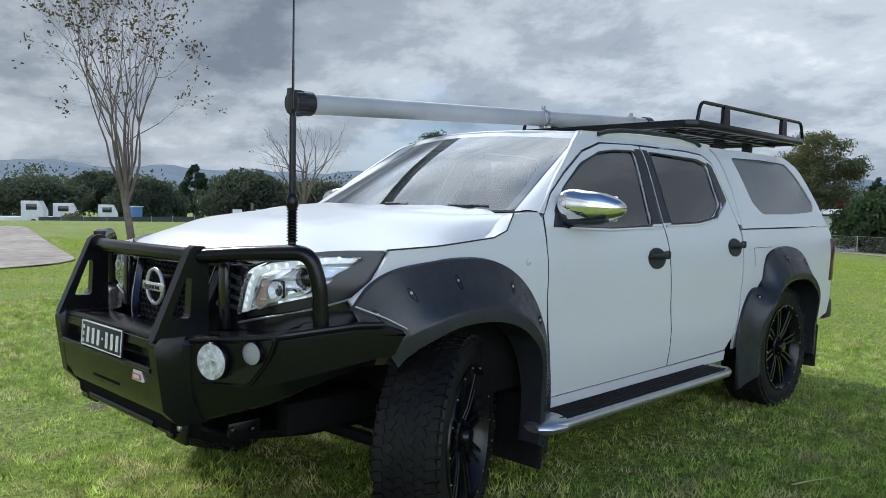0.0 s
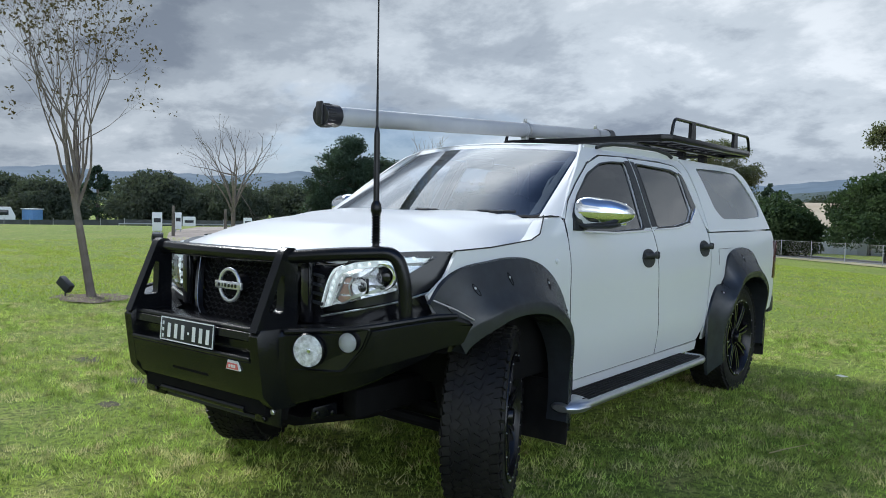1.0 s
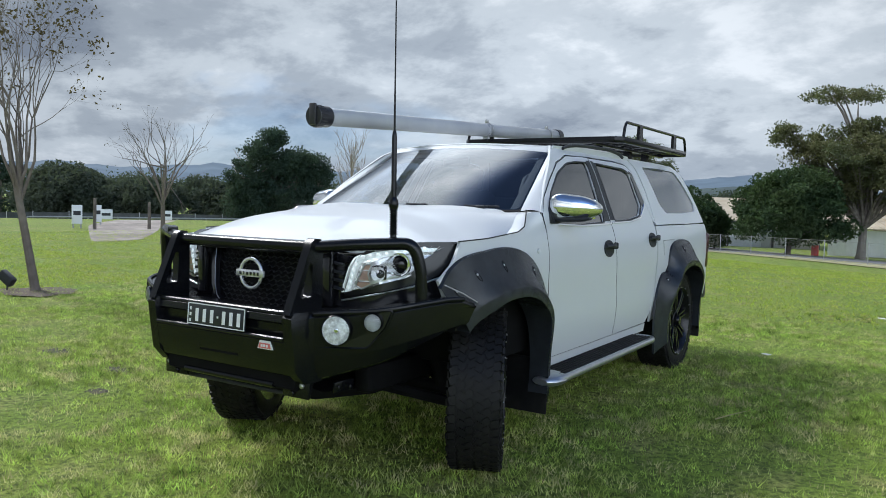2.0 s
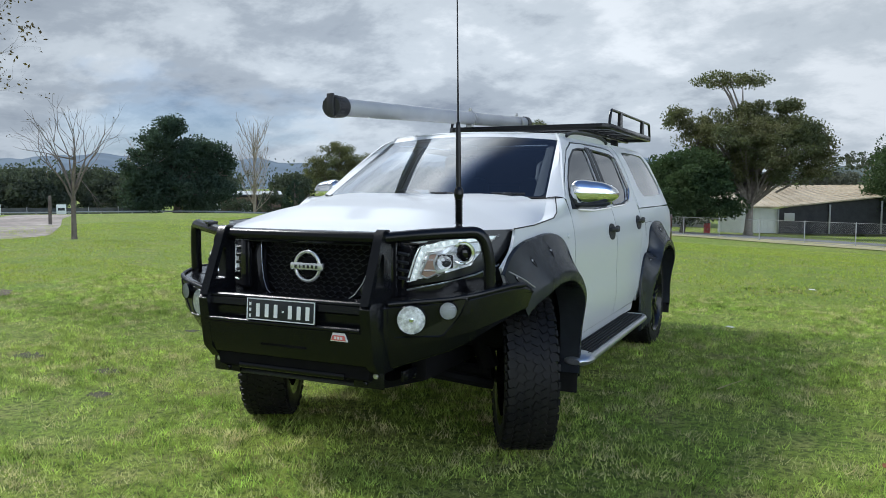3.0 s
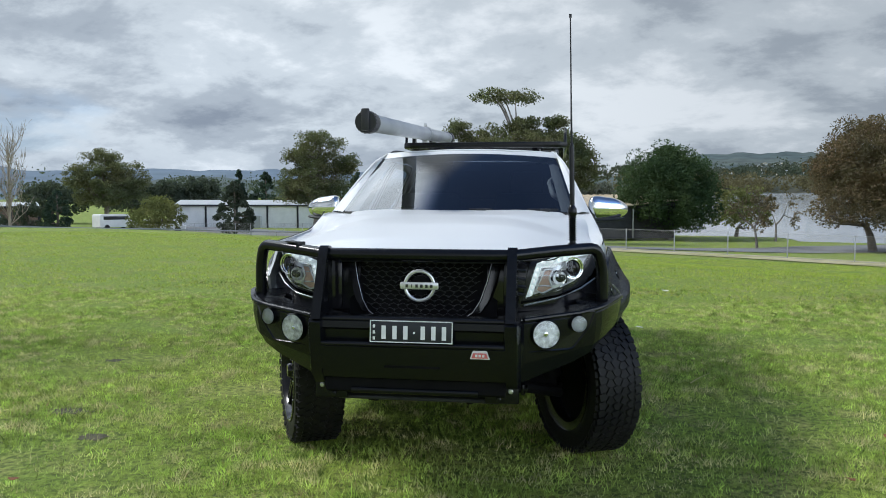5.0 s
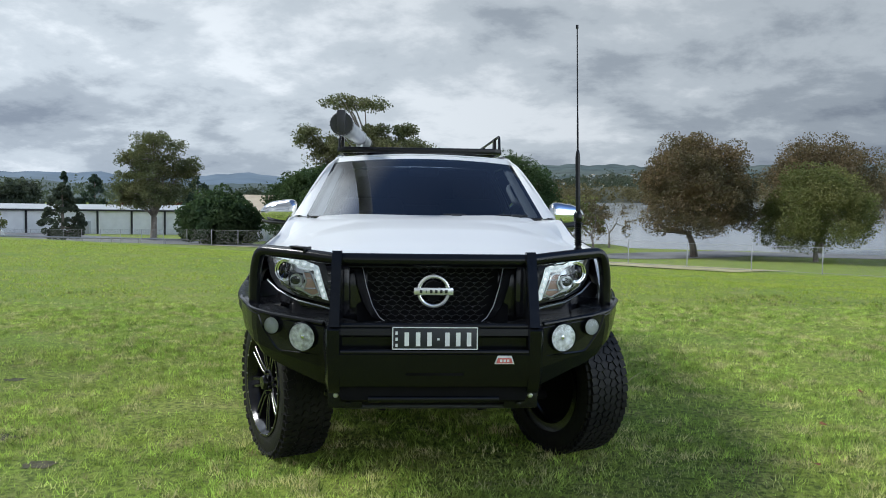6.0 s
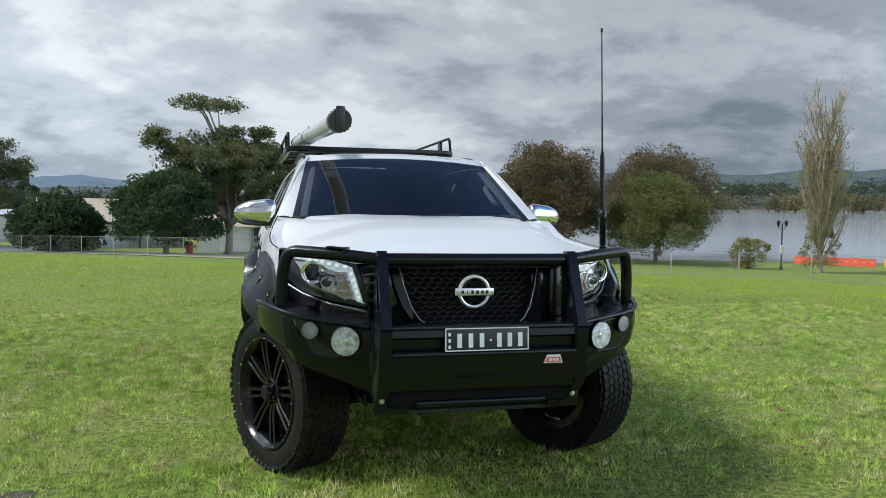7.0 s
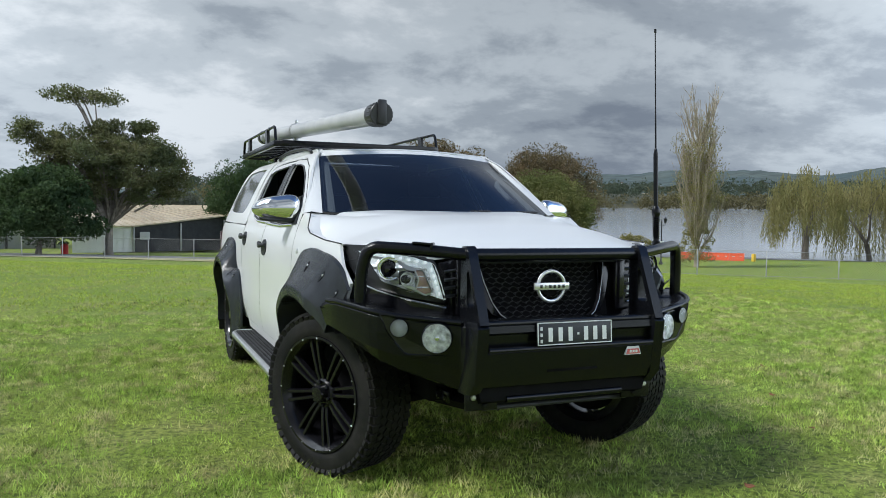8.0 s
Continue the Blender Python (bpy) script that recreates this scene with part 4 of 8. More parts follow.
def cab_top(truck):
    part("roof", sheet([(-0.575, 1.17), (-0.3, 1.075), (0, 1.045), (0.3, 1.075), (0.575, 1.17), (0.575, 2.60), (-0.575, 2.60)], [], lambda x, y: Vector((x, y, roof_z(x, y))), 0.06, Vector((0, 0, -0.012))), PAINT, truck, "", 60)
    for s in (1, -1):
        bm = bmesh.new()
        rings = []
        for y in np.linspace(1.19, 2.60, 16):
            a, b = Vector((s * 0.575, y, roof_z(0.575, y))), Vector((s * side_x(y, 1.64), y, 1.64))
            rings.append([a, a.lerp(b, 0.5) + Vector((s * 0.012, 0, 0.012)), b])
        loft(bm, rings, closed=False)
        part("roof_edge", bm, PAINT, truck)
    glass = part("windscreen", sheet(round_loop([(-0.985, 0.01), (0.985, 0.01), (0.985, 0.925), (-0.985, 0.925)], 0.05), [], screen, 0.09), WINDSCREEN, truck, "tinted windscreen with reflections of the sky")
    glass.visible_shadow = False
    # black band round the glass
    lp = round_loop([(-0.965, 0.03), (0.965, 0.03), (0.965, 0.905), (-0.965, 0.905)], 0.05)
    op = round_loop([(-0.995, 0.0), (0.995, 0.0), (0.995, 0.935), (-0.995, 0.935)], 0.05)
    part("screen_band", sheet(op, [lp], lambda u, v: screen(u, v) + Vector((0, 0.004, -0.004)), 0.07), SEAMMAT, truck)
    part("roof_header", sheet([(-1.0, 0.928), (1.0, 0.928), (1.0, 1.02), (-1.0, 1.02)], [], lambda u, v: screen(u, v) + Vector((0, 0, 0.006 * ramp01(0.93, 1.0, v))), 0.04, Vector((0, 0.006, -0.012))), PAINT, truck, "", 60)
    bm = bmesh.new()
    rings = []
    for u in np.linspace(-0.90, 0.90, 20):
        p = screen(u, 0.0) - Vector((0, 0, 0.012 + 0.02 * abs(u) ** 3))
        rings.append([p + Vector((0, 0.01, 0.004)), p + Vector((0, -0.06, -0.016)), p + Vector((0, -0.12, -0.05)), p + Vector((0, 0.03, -0.05))])
    loft(bm, rings)
    part("cowl", bm, TRIM, truck)
    # canopy: top and sloping tail
    def can_top(x, y):
        z = 1.655 + 0.045 * ramp01(2.62, 2.75, y) * (1 - abs(x / 0.60) ** 2.6) - 0.012 * ramp01(3.5, 3.83, y)
        return Vector((x, y, z))
    part("canopy_roof", sheet([(-0.585, 2.61), (0.585, 2.61), (0.585, 3.83), (-0.585, 3.83)], [], can_top, 0.07, Vector((0, 0, -0.01))), PAINT, truck, "white fibreglass canopy roof")
    bm = bmesh.new()
    rings = []
    for y, z in ((3.83, 1.655), (3.93, 1.55), (4.03, 1.32), (4.06, 1.156)):
        x = side_x(y, z) + 0.004
        rings.append([Vector((u * x, y + 0.05 * (1 - u * u), z + 0.03 * (1 - u * u) * (z > 1.6))) for u in np.linspace(-1, 1, 9)])
    loft(bm, rings, closed=False)
    part("canopy_tailgate", bm, CANGLASS, truck)
    bm = bmesh.new()
    box(bm, (0, 4.09, 0.84), (1.60, 0.05, 0.60), 0.02)
    part("tailgate", bm, PAINT, truck)
    bm = bmesh.new()
    box(bm, (0, 4.20, 0.52), (1.66, 0.14, 0.16), 0.03)
    part("rear_bumper", bm, TRIM, truck)


def bull_bar(truck):
    BY = -0.96
    bm = bmesh.new()
    # wings: sections swept from the centre round to the wheel arch
    def section(x, y, zt, zb, dy, dx):
        """One section; (dx, dy) is the outward direction in plan."""
        o = Vector((dx, dy, 0)).normalized()
        p = Vector((x, y, 0))
        prof = [(-0.16, zt), (-0.03, zt), (-0.008, zt - 0.006), (0.0, zt - 0.022), (0.0, (zt + zb) / 2 + 0.03), (-0.015, (zt + zb) / 2 - 0.05), (-0.05, zb + 0.01), (-0.07, zb), (-0.16, zb)]
        return [p + o * a + Vector((0, 0, z)) for a, z in prof]
    bar = None
    for s in (1, -1):
        b2 = bmesh.new()
        st = [(0.450, -0.930, 0.800, 0.490, -1, 0.9), (0.480, -0.872, 0.803, 0.50, -1, 0.55), (0.72, -0.762, 0.826, 0.585, -1, 0.50), (0.795, -0.722, 0.840, 0.620, -1, 0.62), (0.822, -0.692, 0.846, 0.632, -1, 1), (0.845, -0.650, 0.852, 0.645, -0.62, 1), (0.905, -0.50, 0.866, 0.69, -0.35, 1), (0.925, -0.40, 0.862, 0.72, -0.1, 1), (0.935, -0.28, 0.83, 0.745, 0, 1)]
        loft(b2, [[Vector((s * v.x, v.y, v.z)) for v in section(x, y, a, b, dy, dx)] for x, y, a, b, dy, dx in st])
        if bar is None:
            bar = part("bull_bar", b2, BAR, truck, "satin black steel winch bull bar with tube hoops", 11)
        else:
            part("wing_plate", b2, BAR, bar, "", 11)
        b2 = bmesh.new()
        tube(b2, [Vector((s * x, y, a - 0.004)) for x, y, a, _, _, _ in st[1:8]], 0.0115, 10)
        part("top_ridge", b2, BAR, bar)
        # proud block at the joint of wing and centre
        b2 = bmesh.new()
        rings = []
        for z, y0, w in ((0.50, -0.90, 0.060), (0.56, -0.955, 0.064), (0.70, -0.975, 0.066), (0.785, -0.985, 0.066), (0.808, -0.965, 0.060)):
            rings.append([Vector((s * (0.432 + a * w), y, z)) for a, y in ((-0.5, -0.80), (-0.55, y0 + 0.03), (-0.42, y0), (0.34, y0), (0.56, y0 + 0.035), (0.56, -0.80))])
        loft(b2, rings)
        part("corner_block", b2, BAR, bar)
        # leaning uprights: plates with a window
        out = [(-0.985, 0.800), (-0.855, 1.100), (-0.835, 1.113), (-0.80, 1.110), (-0.785, 1.085), (-0.785, 0.800)]
        hole = [(-0.925, 0.865), (-0.855, 0.865), (-0.848, 1.005), (-0.866, 1.012)]
        up = sheet(out, [round_loop(hole, 0.015)], lambda y, z: Vector((s * 0.405, y, z)), 0.05, Vector((s * 0.042, 0, 0)))
        sheet_back = sheet(out, [round_loop(hole, 0.015)], lambda y, z: Vector((s * 0.447, y, z)), 0.05)
        me = bpy.data.meshes.new("tmp")
        sheet_back.to_mesh(me)
        sheet_back.free()
        up.from_mesh(me)
        bpy.data.meshes.remove(me)
        bmesh.ops.remove_doubles(up, verts=up.verts, dist=0.0005)
        part("upright", up, BAR, bar)
        # outer hoop
        b2 = bmesh.new()
        tube(b2, bend([(s * 0.43, -0.815, 1.075), (s * 0.60, -0.740, 1.092), (s * 0.800, -0.615, 1.103), (s * 0.825, -0.592, 1.0), (s * 0.828, -0.585, 0.84)], 0.085, 8), 0.0265, 16)
        part("hoop", b2, BAR, bar)
        if s < 0:
            b2 = bmesh.new()
            box(b2, (-0.60, -0.735, 1.121), (0.085, 0.05, 0.008), 0.003, rot(0, 4, -32))
            box(b2, (-0.565, -0.757, 1.110), (0.010, 0.05, 0.03), 0.003, rot(0, 4, -32))
            part("aerial_bracket", b2, BAR, bar, "empty flat aerial bracket on the hoop")
        # lamp panel, sunk
        def lp(u, z, off):
            return Vector((s * (0.50 + u), -0.842 + 0.40 * u - off, z))
        b2 = sheet(round_loop([(-0.012, 0.655), (0.19, 0.662), (0.262, 0.755), (0.290, 0.832), (-0.005, 0.785)], 0.02), [], lambda u, z: lp(u, z, 0.010), 0.04, Vector((0, 0.02, 0)))
        pan = part("lamp_panel", b2, GLOSSBLACK, bar)
        b2 = bmesh.new()
        loop = round_loop([(-0.012, 0.655), (0.19, 0.662), (0.262, 0.755), (0.290, 0.832), (-0.005, 0.785)], 0.02)
        tube(b2, [lp(u, z, 0.008) for u, z in loop + loop[:1]], 0.0065, 6, False)
        part("bezel", b2, BAR, pan)
        d = Vector((s * 0.36, -1, 0)).to_track_quat("Z", "Y").to_matrix().to_4x4()
        for u, z, r, nm in ((0.075, 0.735, 0.060, "fog_lamp"), (0.217, 0.775, 0.036, "marker_lamp")):
            c = lp(u, z, 0.030 if r > 0.05 else 0.022)
            b2 = bmesh.new()
            lathe(b2, [(r * 1.08, -0.01), (r * 1.09, 0.006), (r * 1.04, 0.010), (r, 0.006)], 28, Matrix.Translation(c) @ d)
            fl = part(nm, b2, BAR, bar, "round clear fog lamp" if r > 0.05 else "small round marker lamp")
            b2 = bmesh.new()
            lathe(b2, [(r, 0.006), (r * 0.92, 0.001), (r * 0.5, -0.004), (0, -0.005)], 28, Matrix.Translation(c) @ d)
            part("reflector", b2, FOGREF if r > 0.05 else FROST, fl)
            b2 = bmesh.new()
            lathe(b2, [(r, 0.008), (r * 0.7, 0.013), (0, 0.016)], 28, Matrix.Translation(c) @ d)
            part("lens", b2, LENS, fl)
            if r > 0.05:
                b2 = bmesh.new()
                lathe(b2, [(0.011, -0.02), (0.010, 0.003), (0, 0.006)], 12, Matrix.Translation(c) @ d)
                part("bulb_cap", b2, CHROME, fl)
        # tow point and lower bracket
        b2 = bmesh.new()
        box(b2, (s * 0.47, -0.66, 0.455), (0.018, 0.13, 0.05), 0.006)
        part("tow_bracket", b2, BAR, bar)
        for y, z in ((-0.71, 0.455), (-0.63, 0.445)):
            b2 = bmesh.new()
            lathe(b2, [(0.013, -0.004), (0.013, 0.010), (0.008, 0.013), (0, 0.013)], 6, Matrix.Translation((s * 0.479, y, z)) @ rot(0, s * 90, 0).to_4x4())
            part("bolt", b2, BAR, bar)
    # centre pan: stepped plate between the blocks
    bm = bmesh.new()
    prof = [(-0.80, 0.800), (-0.945, 0.800), (-0.962, 0.790), (-0.965, 0.762), (-0.940, 0.750), (-0.936, 0.700), (-0.965, 0.692), (-0.972, 0.680), (-0.968, 0.660), (-0.958, 0.585), (-0.930, 0.535), (-0.915, 0.528), (-0.80, 0.528)]
    loft(bm, [[Vector((x, y, z)) for y, z in prof] for x in np.linspace(-0.41, 0.41, 5)])
    part("centre_pan", bm, BAR, bar)
    bm = bmesh.new()
    box(bm, (0, -0.950, 0.622), (0.26, 0.02, 0.075), 0.008)
    part("winch_slot", bm, UNDER, bar)
    bm = bmesh.new()
    tube(bm, [(-0.40, -0.970, 0.693), (0.40, -0.970, 0.693)], 0.010, 10)
    part("pan_ridge", bm, BAR, bar)
    # chin under the pan: set-back plate, round edge bar and bolted end brackets
    bm = bmesh.new()
    loft(bm, [[Vector((x, y, z)) for x, z in ((-0.42, a), (0.42, a), (0.40, b), (-0.40, b))] for y, a, b in ((-0.905, 0.535, 0.470), (-0.875, 0.535, 0.455), (-0.79, 0.53, 0.43))])
    part("chin_plate", bm, UNDER, bar)
    bm = bmesh.new()
    tube(bm, [(-0.285, -0.900, 0.474), (0.285, -0.900, 0.474)], 0.015, 12)
    part("chin_bar", bm, BAR, bar)
    for sx in (-1, 1):
        bm = bmesh.new()
        box(bm, (sx * 0.385, -0.870, 0.470), (0.15, 0.016, 0.085), 0.006)
        bk = part("chin_bracket", bm, BAR, bar)
        for x, z in ((0.335, 0.478), (0.425, 0.486), (0.372, 0.448)):
            bm = bmesh.new()
            lathe(bm, [(0.0125, -0.004), (0.0125, 0.007), (0.009, 0.010), (0, 0.011)], 6, Matrix.Translation((sx * x, -0.879, z)) @ rot(90, 0, 0).to_4x4())
            part("bolt", bm, STEEL if x > 0.40 else BAR, bk)
    # top tube between the uprights, and the top rail edge
    bm = bmesh.new()
    tube(bm, [(x, -0.815 - 0.02 * (1 - (x / 0.43) ** 2), 1.074) for x in np.linspace(-0.425, 0.425, 9)], 0.0285, 18)
    part("top_tube", bm, BAR, bar)
    bm = bmesh.new()
    tube(bm, [(-0.40, -0.948, 0.800), (0.40, -0.948, 0.800)], 0.012, 10)
    part("pan_ridge", bm, BAR, bar)
    # number plate with plain marks
    bm = bmesh.new()
    box(bm, (0, -0.975, 0.752), (0.366, 0.006, 0.098), 0.002, rot(-4, 0, 0))
    pl = part("number_plate", bm, PLATEBLACK, truck, "black number plate with white border and marks")
    def on_plate(x, z, w, h):
        q = bmesh.new()
        r = rot(-4, 0, 0)
        box(q, Vector((0, -0.975, 0.752)) + r @ Vector((x, -0.0042, z)), (w, 0.0024, h), 0.0, r)
        return q
    for x, z, w, h in ((0, 0.0455, 0.360, 0.004), (0, -0.0455, 0.360, 0.004), (-0.179, 0, 0.004, 0.090), (0.179, 0, 0.004, 0.090)):
        part("plate_border", on_plate(x, z, w, h), WHITEINK, pl)
    for x in (-0.120, -0.072, -0.024, 0.052, 0.098, 0.144):
        part("plate_mark", on_plate(x, -0.004, 0.019, 0.058), WHITEINK, pl)
    part("plate_mark", on_plate(0.014, -0.004, 0.009, 0.009), WHITEINK, pl)
    for z in (0.022, -0.004, -0.030):
        part("plate_mark", on_plate(-0.163, z, 0.010, 0.014), WHITEINK, pl)
    # small red and white maker's tag, plain
    bm = bmesh.new()
    loft(bm, [[Vector((x, y, z)) for x, z in ((0.255, 0.642), (0.340, 0.642), (0.328, 0.678), (0.268, 0.678))] for y in (-0.966, -0.974)])
    tg = part("maker_tag", bm, WHITEINK, bar, "red and white maker's tag")
    bm = bmesh.new()
    loft(bm, [[Vector((x, y, z)) for x, z in ((0.262, 0.646), (0.333, 0.646), (0.326, 0.668), (0.269, 0.668))] for y in (-0.9742, -0.977)])
    tf = part("tag_field", bm, REDTAG, tg)
    for x in (0.283, 0.298, 0.313):
        bm = bmesh.new()
        box(bm, (x, -0.9776, 0.657), (0.010, 0.0014, 0.011), 0.0)
        part("tag_mark", bm, WHITEINK, tf)
    # whip aerial on its spring base
    an = Vector((0.688, -0.608, 1.122))
    bm = bmesh.new()
    lathe(bm, [(0.020, -0.02), (0.020, 0.0), (0.014, 0.004), (0.012, 0.02)], 14, Matrix.Translation(an))
    ae = part("aerial", bm, BAR, truck, "tall black whip aerial with spring base")
    lean = Vector((-0.022, 0.015, 1)).normalized()
    bm = bmesh.new()
    for k in range(11):
        c = an + lean * (0.016 + 0.0104 * k)
        lathe(bm, [(0.012, -0.0052), (0.0155, -0.0034), (0.0195, -0.001), (0.0195, 0.001), (0.0155, 0.0034), (0.012, 0.0052)], 14, Matrix.Translation(c))
    part("spring", bm, BAR, ae)
    bm = bmesh.new()
    tube(bm, [an + lean * k for k in (0.12, 0.135, 0.16, 0.175)], [0.015, 0.022, 0.020, 0.012], 12)
    part("ferrule", bm, BAR, ae)
    bm = bmesh.new()
    tube(bm, [an + lean * k for k in (0.17, 0.43, 0.455, 0.46)], [0.0115, 0.0115, 0.008, 0.005], 10)
    part("lower_rod", bm, BAR, ae)
    bm = bmesh.new()
    tube(bm, [an + lean * k for k in (0.455, 0.62, 0.63, 1.035)], [0.0048, 0.0042, 0.0036, 0.0030], 8)
    tube(bm, [an + lean * k for k in (1.028, 1.045)], 0.006, 8)
    part("whip", bm, BAR, ae)
    # aerial lead
    bm = bmesh.new()
    tube(bm, bend([an + Vector((0, 0.02, -0.03)), (0.64, -0.66, 1.07), (0.60, -0.70, 1.05), (0.47, -0.71, 1.045)], 0.05), 0.003, 5)
    part("aerial_lead", bm, SEAMMAT, ae)


def underbody(truck):
    bm = bmesh.new()
    loft(bm, [[Vector((x, y, z)) for x, z in ((-0.36, a), (0.36, a), (0.40, a + 0.04), (-0.40, a + 0.04))] for y, a in ((-0.84, 0.435), (-0.72, 0.385), (-0.30, 0.33), (0.2, 0.32))])
    part("skid_plate", bm, UNDER, truck)
    bm = bmesh.new()
    tube(bm, [(-0.36, -0.835, 0.425), (0.36, -0.835, 0.425)], 0.010, 8)
    part("skid_edge", bm, TRIM, truck)
    for s in (1, -1):
        bm = bmesh.new()
        box(bm, (s * 0.42, 1.78, 0.44), (0.09, 4.5, 0.13), 0.02)
        part("chassis_rail", bm, UNDER, truck)
        bm = bmesh.new()
        for y in (-0.14, 0.14):
            tube(bm, [(s * 0.36, y * 1.6, 0.36), (s * 0.64, y * 0.4, 0.29)], 0.028, 8)
        part("control_arm", bm, UNDER, truck)
        bm = bmesh.new()
        tube(bm, [(s * 0.40, 0.02, 0.90), (s * 0.60, 0.0, 0.36)], 0.055, 10)
        part("strut", bm, UNDER, truck)
        # arch liners
        for cy, a, b, t0 in ((0.03, 0.50, 0.56, 150), (3.10, 0.52, 0.52, 186)):
            bm = bmesh.new()
            loft(bm, [[Vector((s * x, y, z)) for y, z in arch(cy, 0.40, a, b, 2.3, t0, -8, 20)] for x in (0.89, 0.50)], closed=False)
            part("arch_liner", bm, UNDER, truck)
        bm = bmesh.new()
        tube(bm, [(s * 0.22, -0.62, 0.40), (s * 0.22, -0.70, 0.385), (s * 0.24, -0.74, 0.40)], 0.014, 8)
        part("tow_hook", bm, UNDER, truck)
    bm = bmesh.new()
    tube(bm, [(-0.70, REAR_Y, 0.34), (0.70, REAR_Y, 0.34)], 0.05, 12)
    bmesh.ops.create_uvsphere(bm, u_segments=14, v_segments=10, radius=0.14, matrix=Matrix.Translation((0.05, REAR_Y, 0.34)))
    part("rear_axle", bm, UNDER, truck)
    bm = bmesh.new()
    tube(bm, [(-0.62, 0.0, 0.34), (0.62, 0.0, 0.34)], 0.035, 10)
    box(bm, (0, -0.1, 0.40), (0.5, 0.5, 0.2), 0.06)
    part("front_axle", bm, UNDER, truck)
    bm = bmesh.new()
    box(bm, (0, -0.48, 0.80), (1.10, 0.30, 0.46), 0.04)
    part("radiator_core", bm, UNDER, truck)


def interior(truck):
    bm = bmesh.new()
    rings = []
    for x in np.linspace(-0.70, 0.70, 9):
        k = 1 - 0.12 * (x / 0.7) ** 2
        rings.append([Vector((x, y + 0.10 * (x / 0.7) ** 2, z)) for y, z in ((0.30, 1.21), (0.62, 1.228 * 1.0), (0.80, 1.18), (0.84, 1.05), (0.70, 0.80), (0.30, 0.80))])
    loft(bm, rings)
    part("dashboard", bm, DASHM, truck)
    for x in (-0.37, 0.37):
        bm = bmesh.new()
        box(bm, (x, 1.42, 0.78), (0.50, 0.52, 0.16), 0.06)
        seat = part("front_seat", bm, SEATM, truck)
        bm = bmesh.new()
        box(bm, (x, 1.72, 1.08), (0.48, 0.16, 0.60), 0.06, rot(-14, 0, 0))
        part("backrest", bm, SEATM, seat)
        bm = bmesh.new()
        box(bm, (x, 1.80, 1.455), (0.25, 0.10, 0.17), 0.04, rot(-10, 0, 0))
        part("headrest", bm, SEATM, seat)
        for dx in (-0.05, 0.05):
            bm = bmesh.new()
            tube(bm, [(x + dx, 1.785, 1.33), (x + dx, 1.80, 1.41)], 0.006, 6)
            part("headrest_post", bm, POST, seat)
    bm = bmesh.new()
    box(bm, (0, 2.30, 1.02), (1.25, 0.16, 0.62), 0.05, rot(-10, 0, 0))
    part("rear_seat", bm, SEATM, truck)
    bm = bmesh.new()
    pr = [(0.175 + 0.016 * math.cos(a), 0.014 * math.sin(a)) for a in [2 * math.pi * k / 8 for k in range(9)]]
    lathe(bm, pr, 28, Matrix.Translation((-0.37, 0.98, 1.12)) @ rot(-62, 0, 0).to_4x4())
    box(bm, (-0.37, 0.97, 1.12), (0.30, 0.03, 0.05), 0.01, rot(28, 0, 0))
    part("steering_wheel", bm, TRIM, truck)
    # pale grab handle on the passenger's pillar
    bm = bmesh.new()
    tube(bm, bend([(0.62, 0.80, 1.33), (0.585, 0.80, 1.35), (0.555, 0.92, 1.44), (0.585, 0.97, 1.46)], 0.04), 0.017, 10)
    part("grab_handle", bm, BEIGE, truck, "pale grey grab handle on the pillar")
    for s in (1, -1):
        bm = bmesh.new()
        rings = []
        for i in range(10):
            v = 0.06 + 0.86 * i / 9
            a, b = screen(s * 0.975, v), screen(s * 0.875, v)
            rings.append([a + Vector((0, 0.035, -0.02)), a.lerp(b, 0.5) + Vector((0, 0.02, -0.02)), b + Vector((0, 0.045, -0.02)), b + Vector((s * 0.03, 0.10, -0.03))])
        loft(bm, rings)
        part("pillar_lining", bm, BEIGE, truck, "pale grey pillar lining inside the glass")
    bm = bmesh.new()
    box(bm, (0, 1.02, 1.545), (0.20, 0.03, 0.06), 0.015)
    part("rear_view_mirror", bm, TRIM, truck)
    part("headlining", sheet([(-0.55, 1.20), (0.55, 1.20), (0.55, 2.50), (-0.55, 2.50)], [], lambda x, y: Vector((x, y, roof_z(x, y) - 0.04)), 0.15), BEIGE, truck)
    bm = bmesh.new()
    box(bm, (0, 2.545, 1.38), (1.20, 0.03, 0.50), 0.01)
    part("cab_rear_wall", bm, UNDER, truck)


def tyre_profile():
    R, W = TYRE_R, 0.127
    return [(0.272, -W * 0.86), (0.283, -W * 0.95), (0.315, -W * 1.0), (0.352, -W * 0.985), (0.378, -W * 0.93), (R - 0.007, -W * 0.86), (R - 0.005, -W * 0.45), (R - 0.004, 0), (R - 0.005, W * 0.45), (R - 0.007, W * 0.86), (0.378, W * 0.93), (0.352, W * 0.985), (0.315, W * 1.0), (0.283, W * 0.95), (0.272, W * 0.86)]


WHEEL_MESH = {}


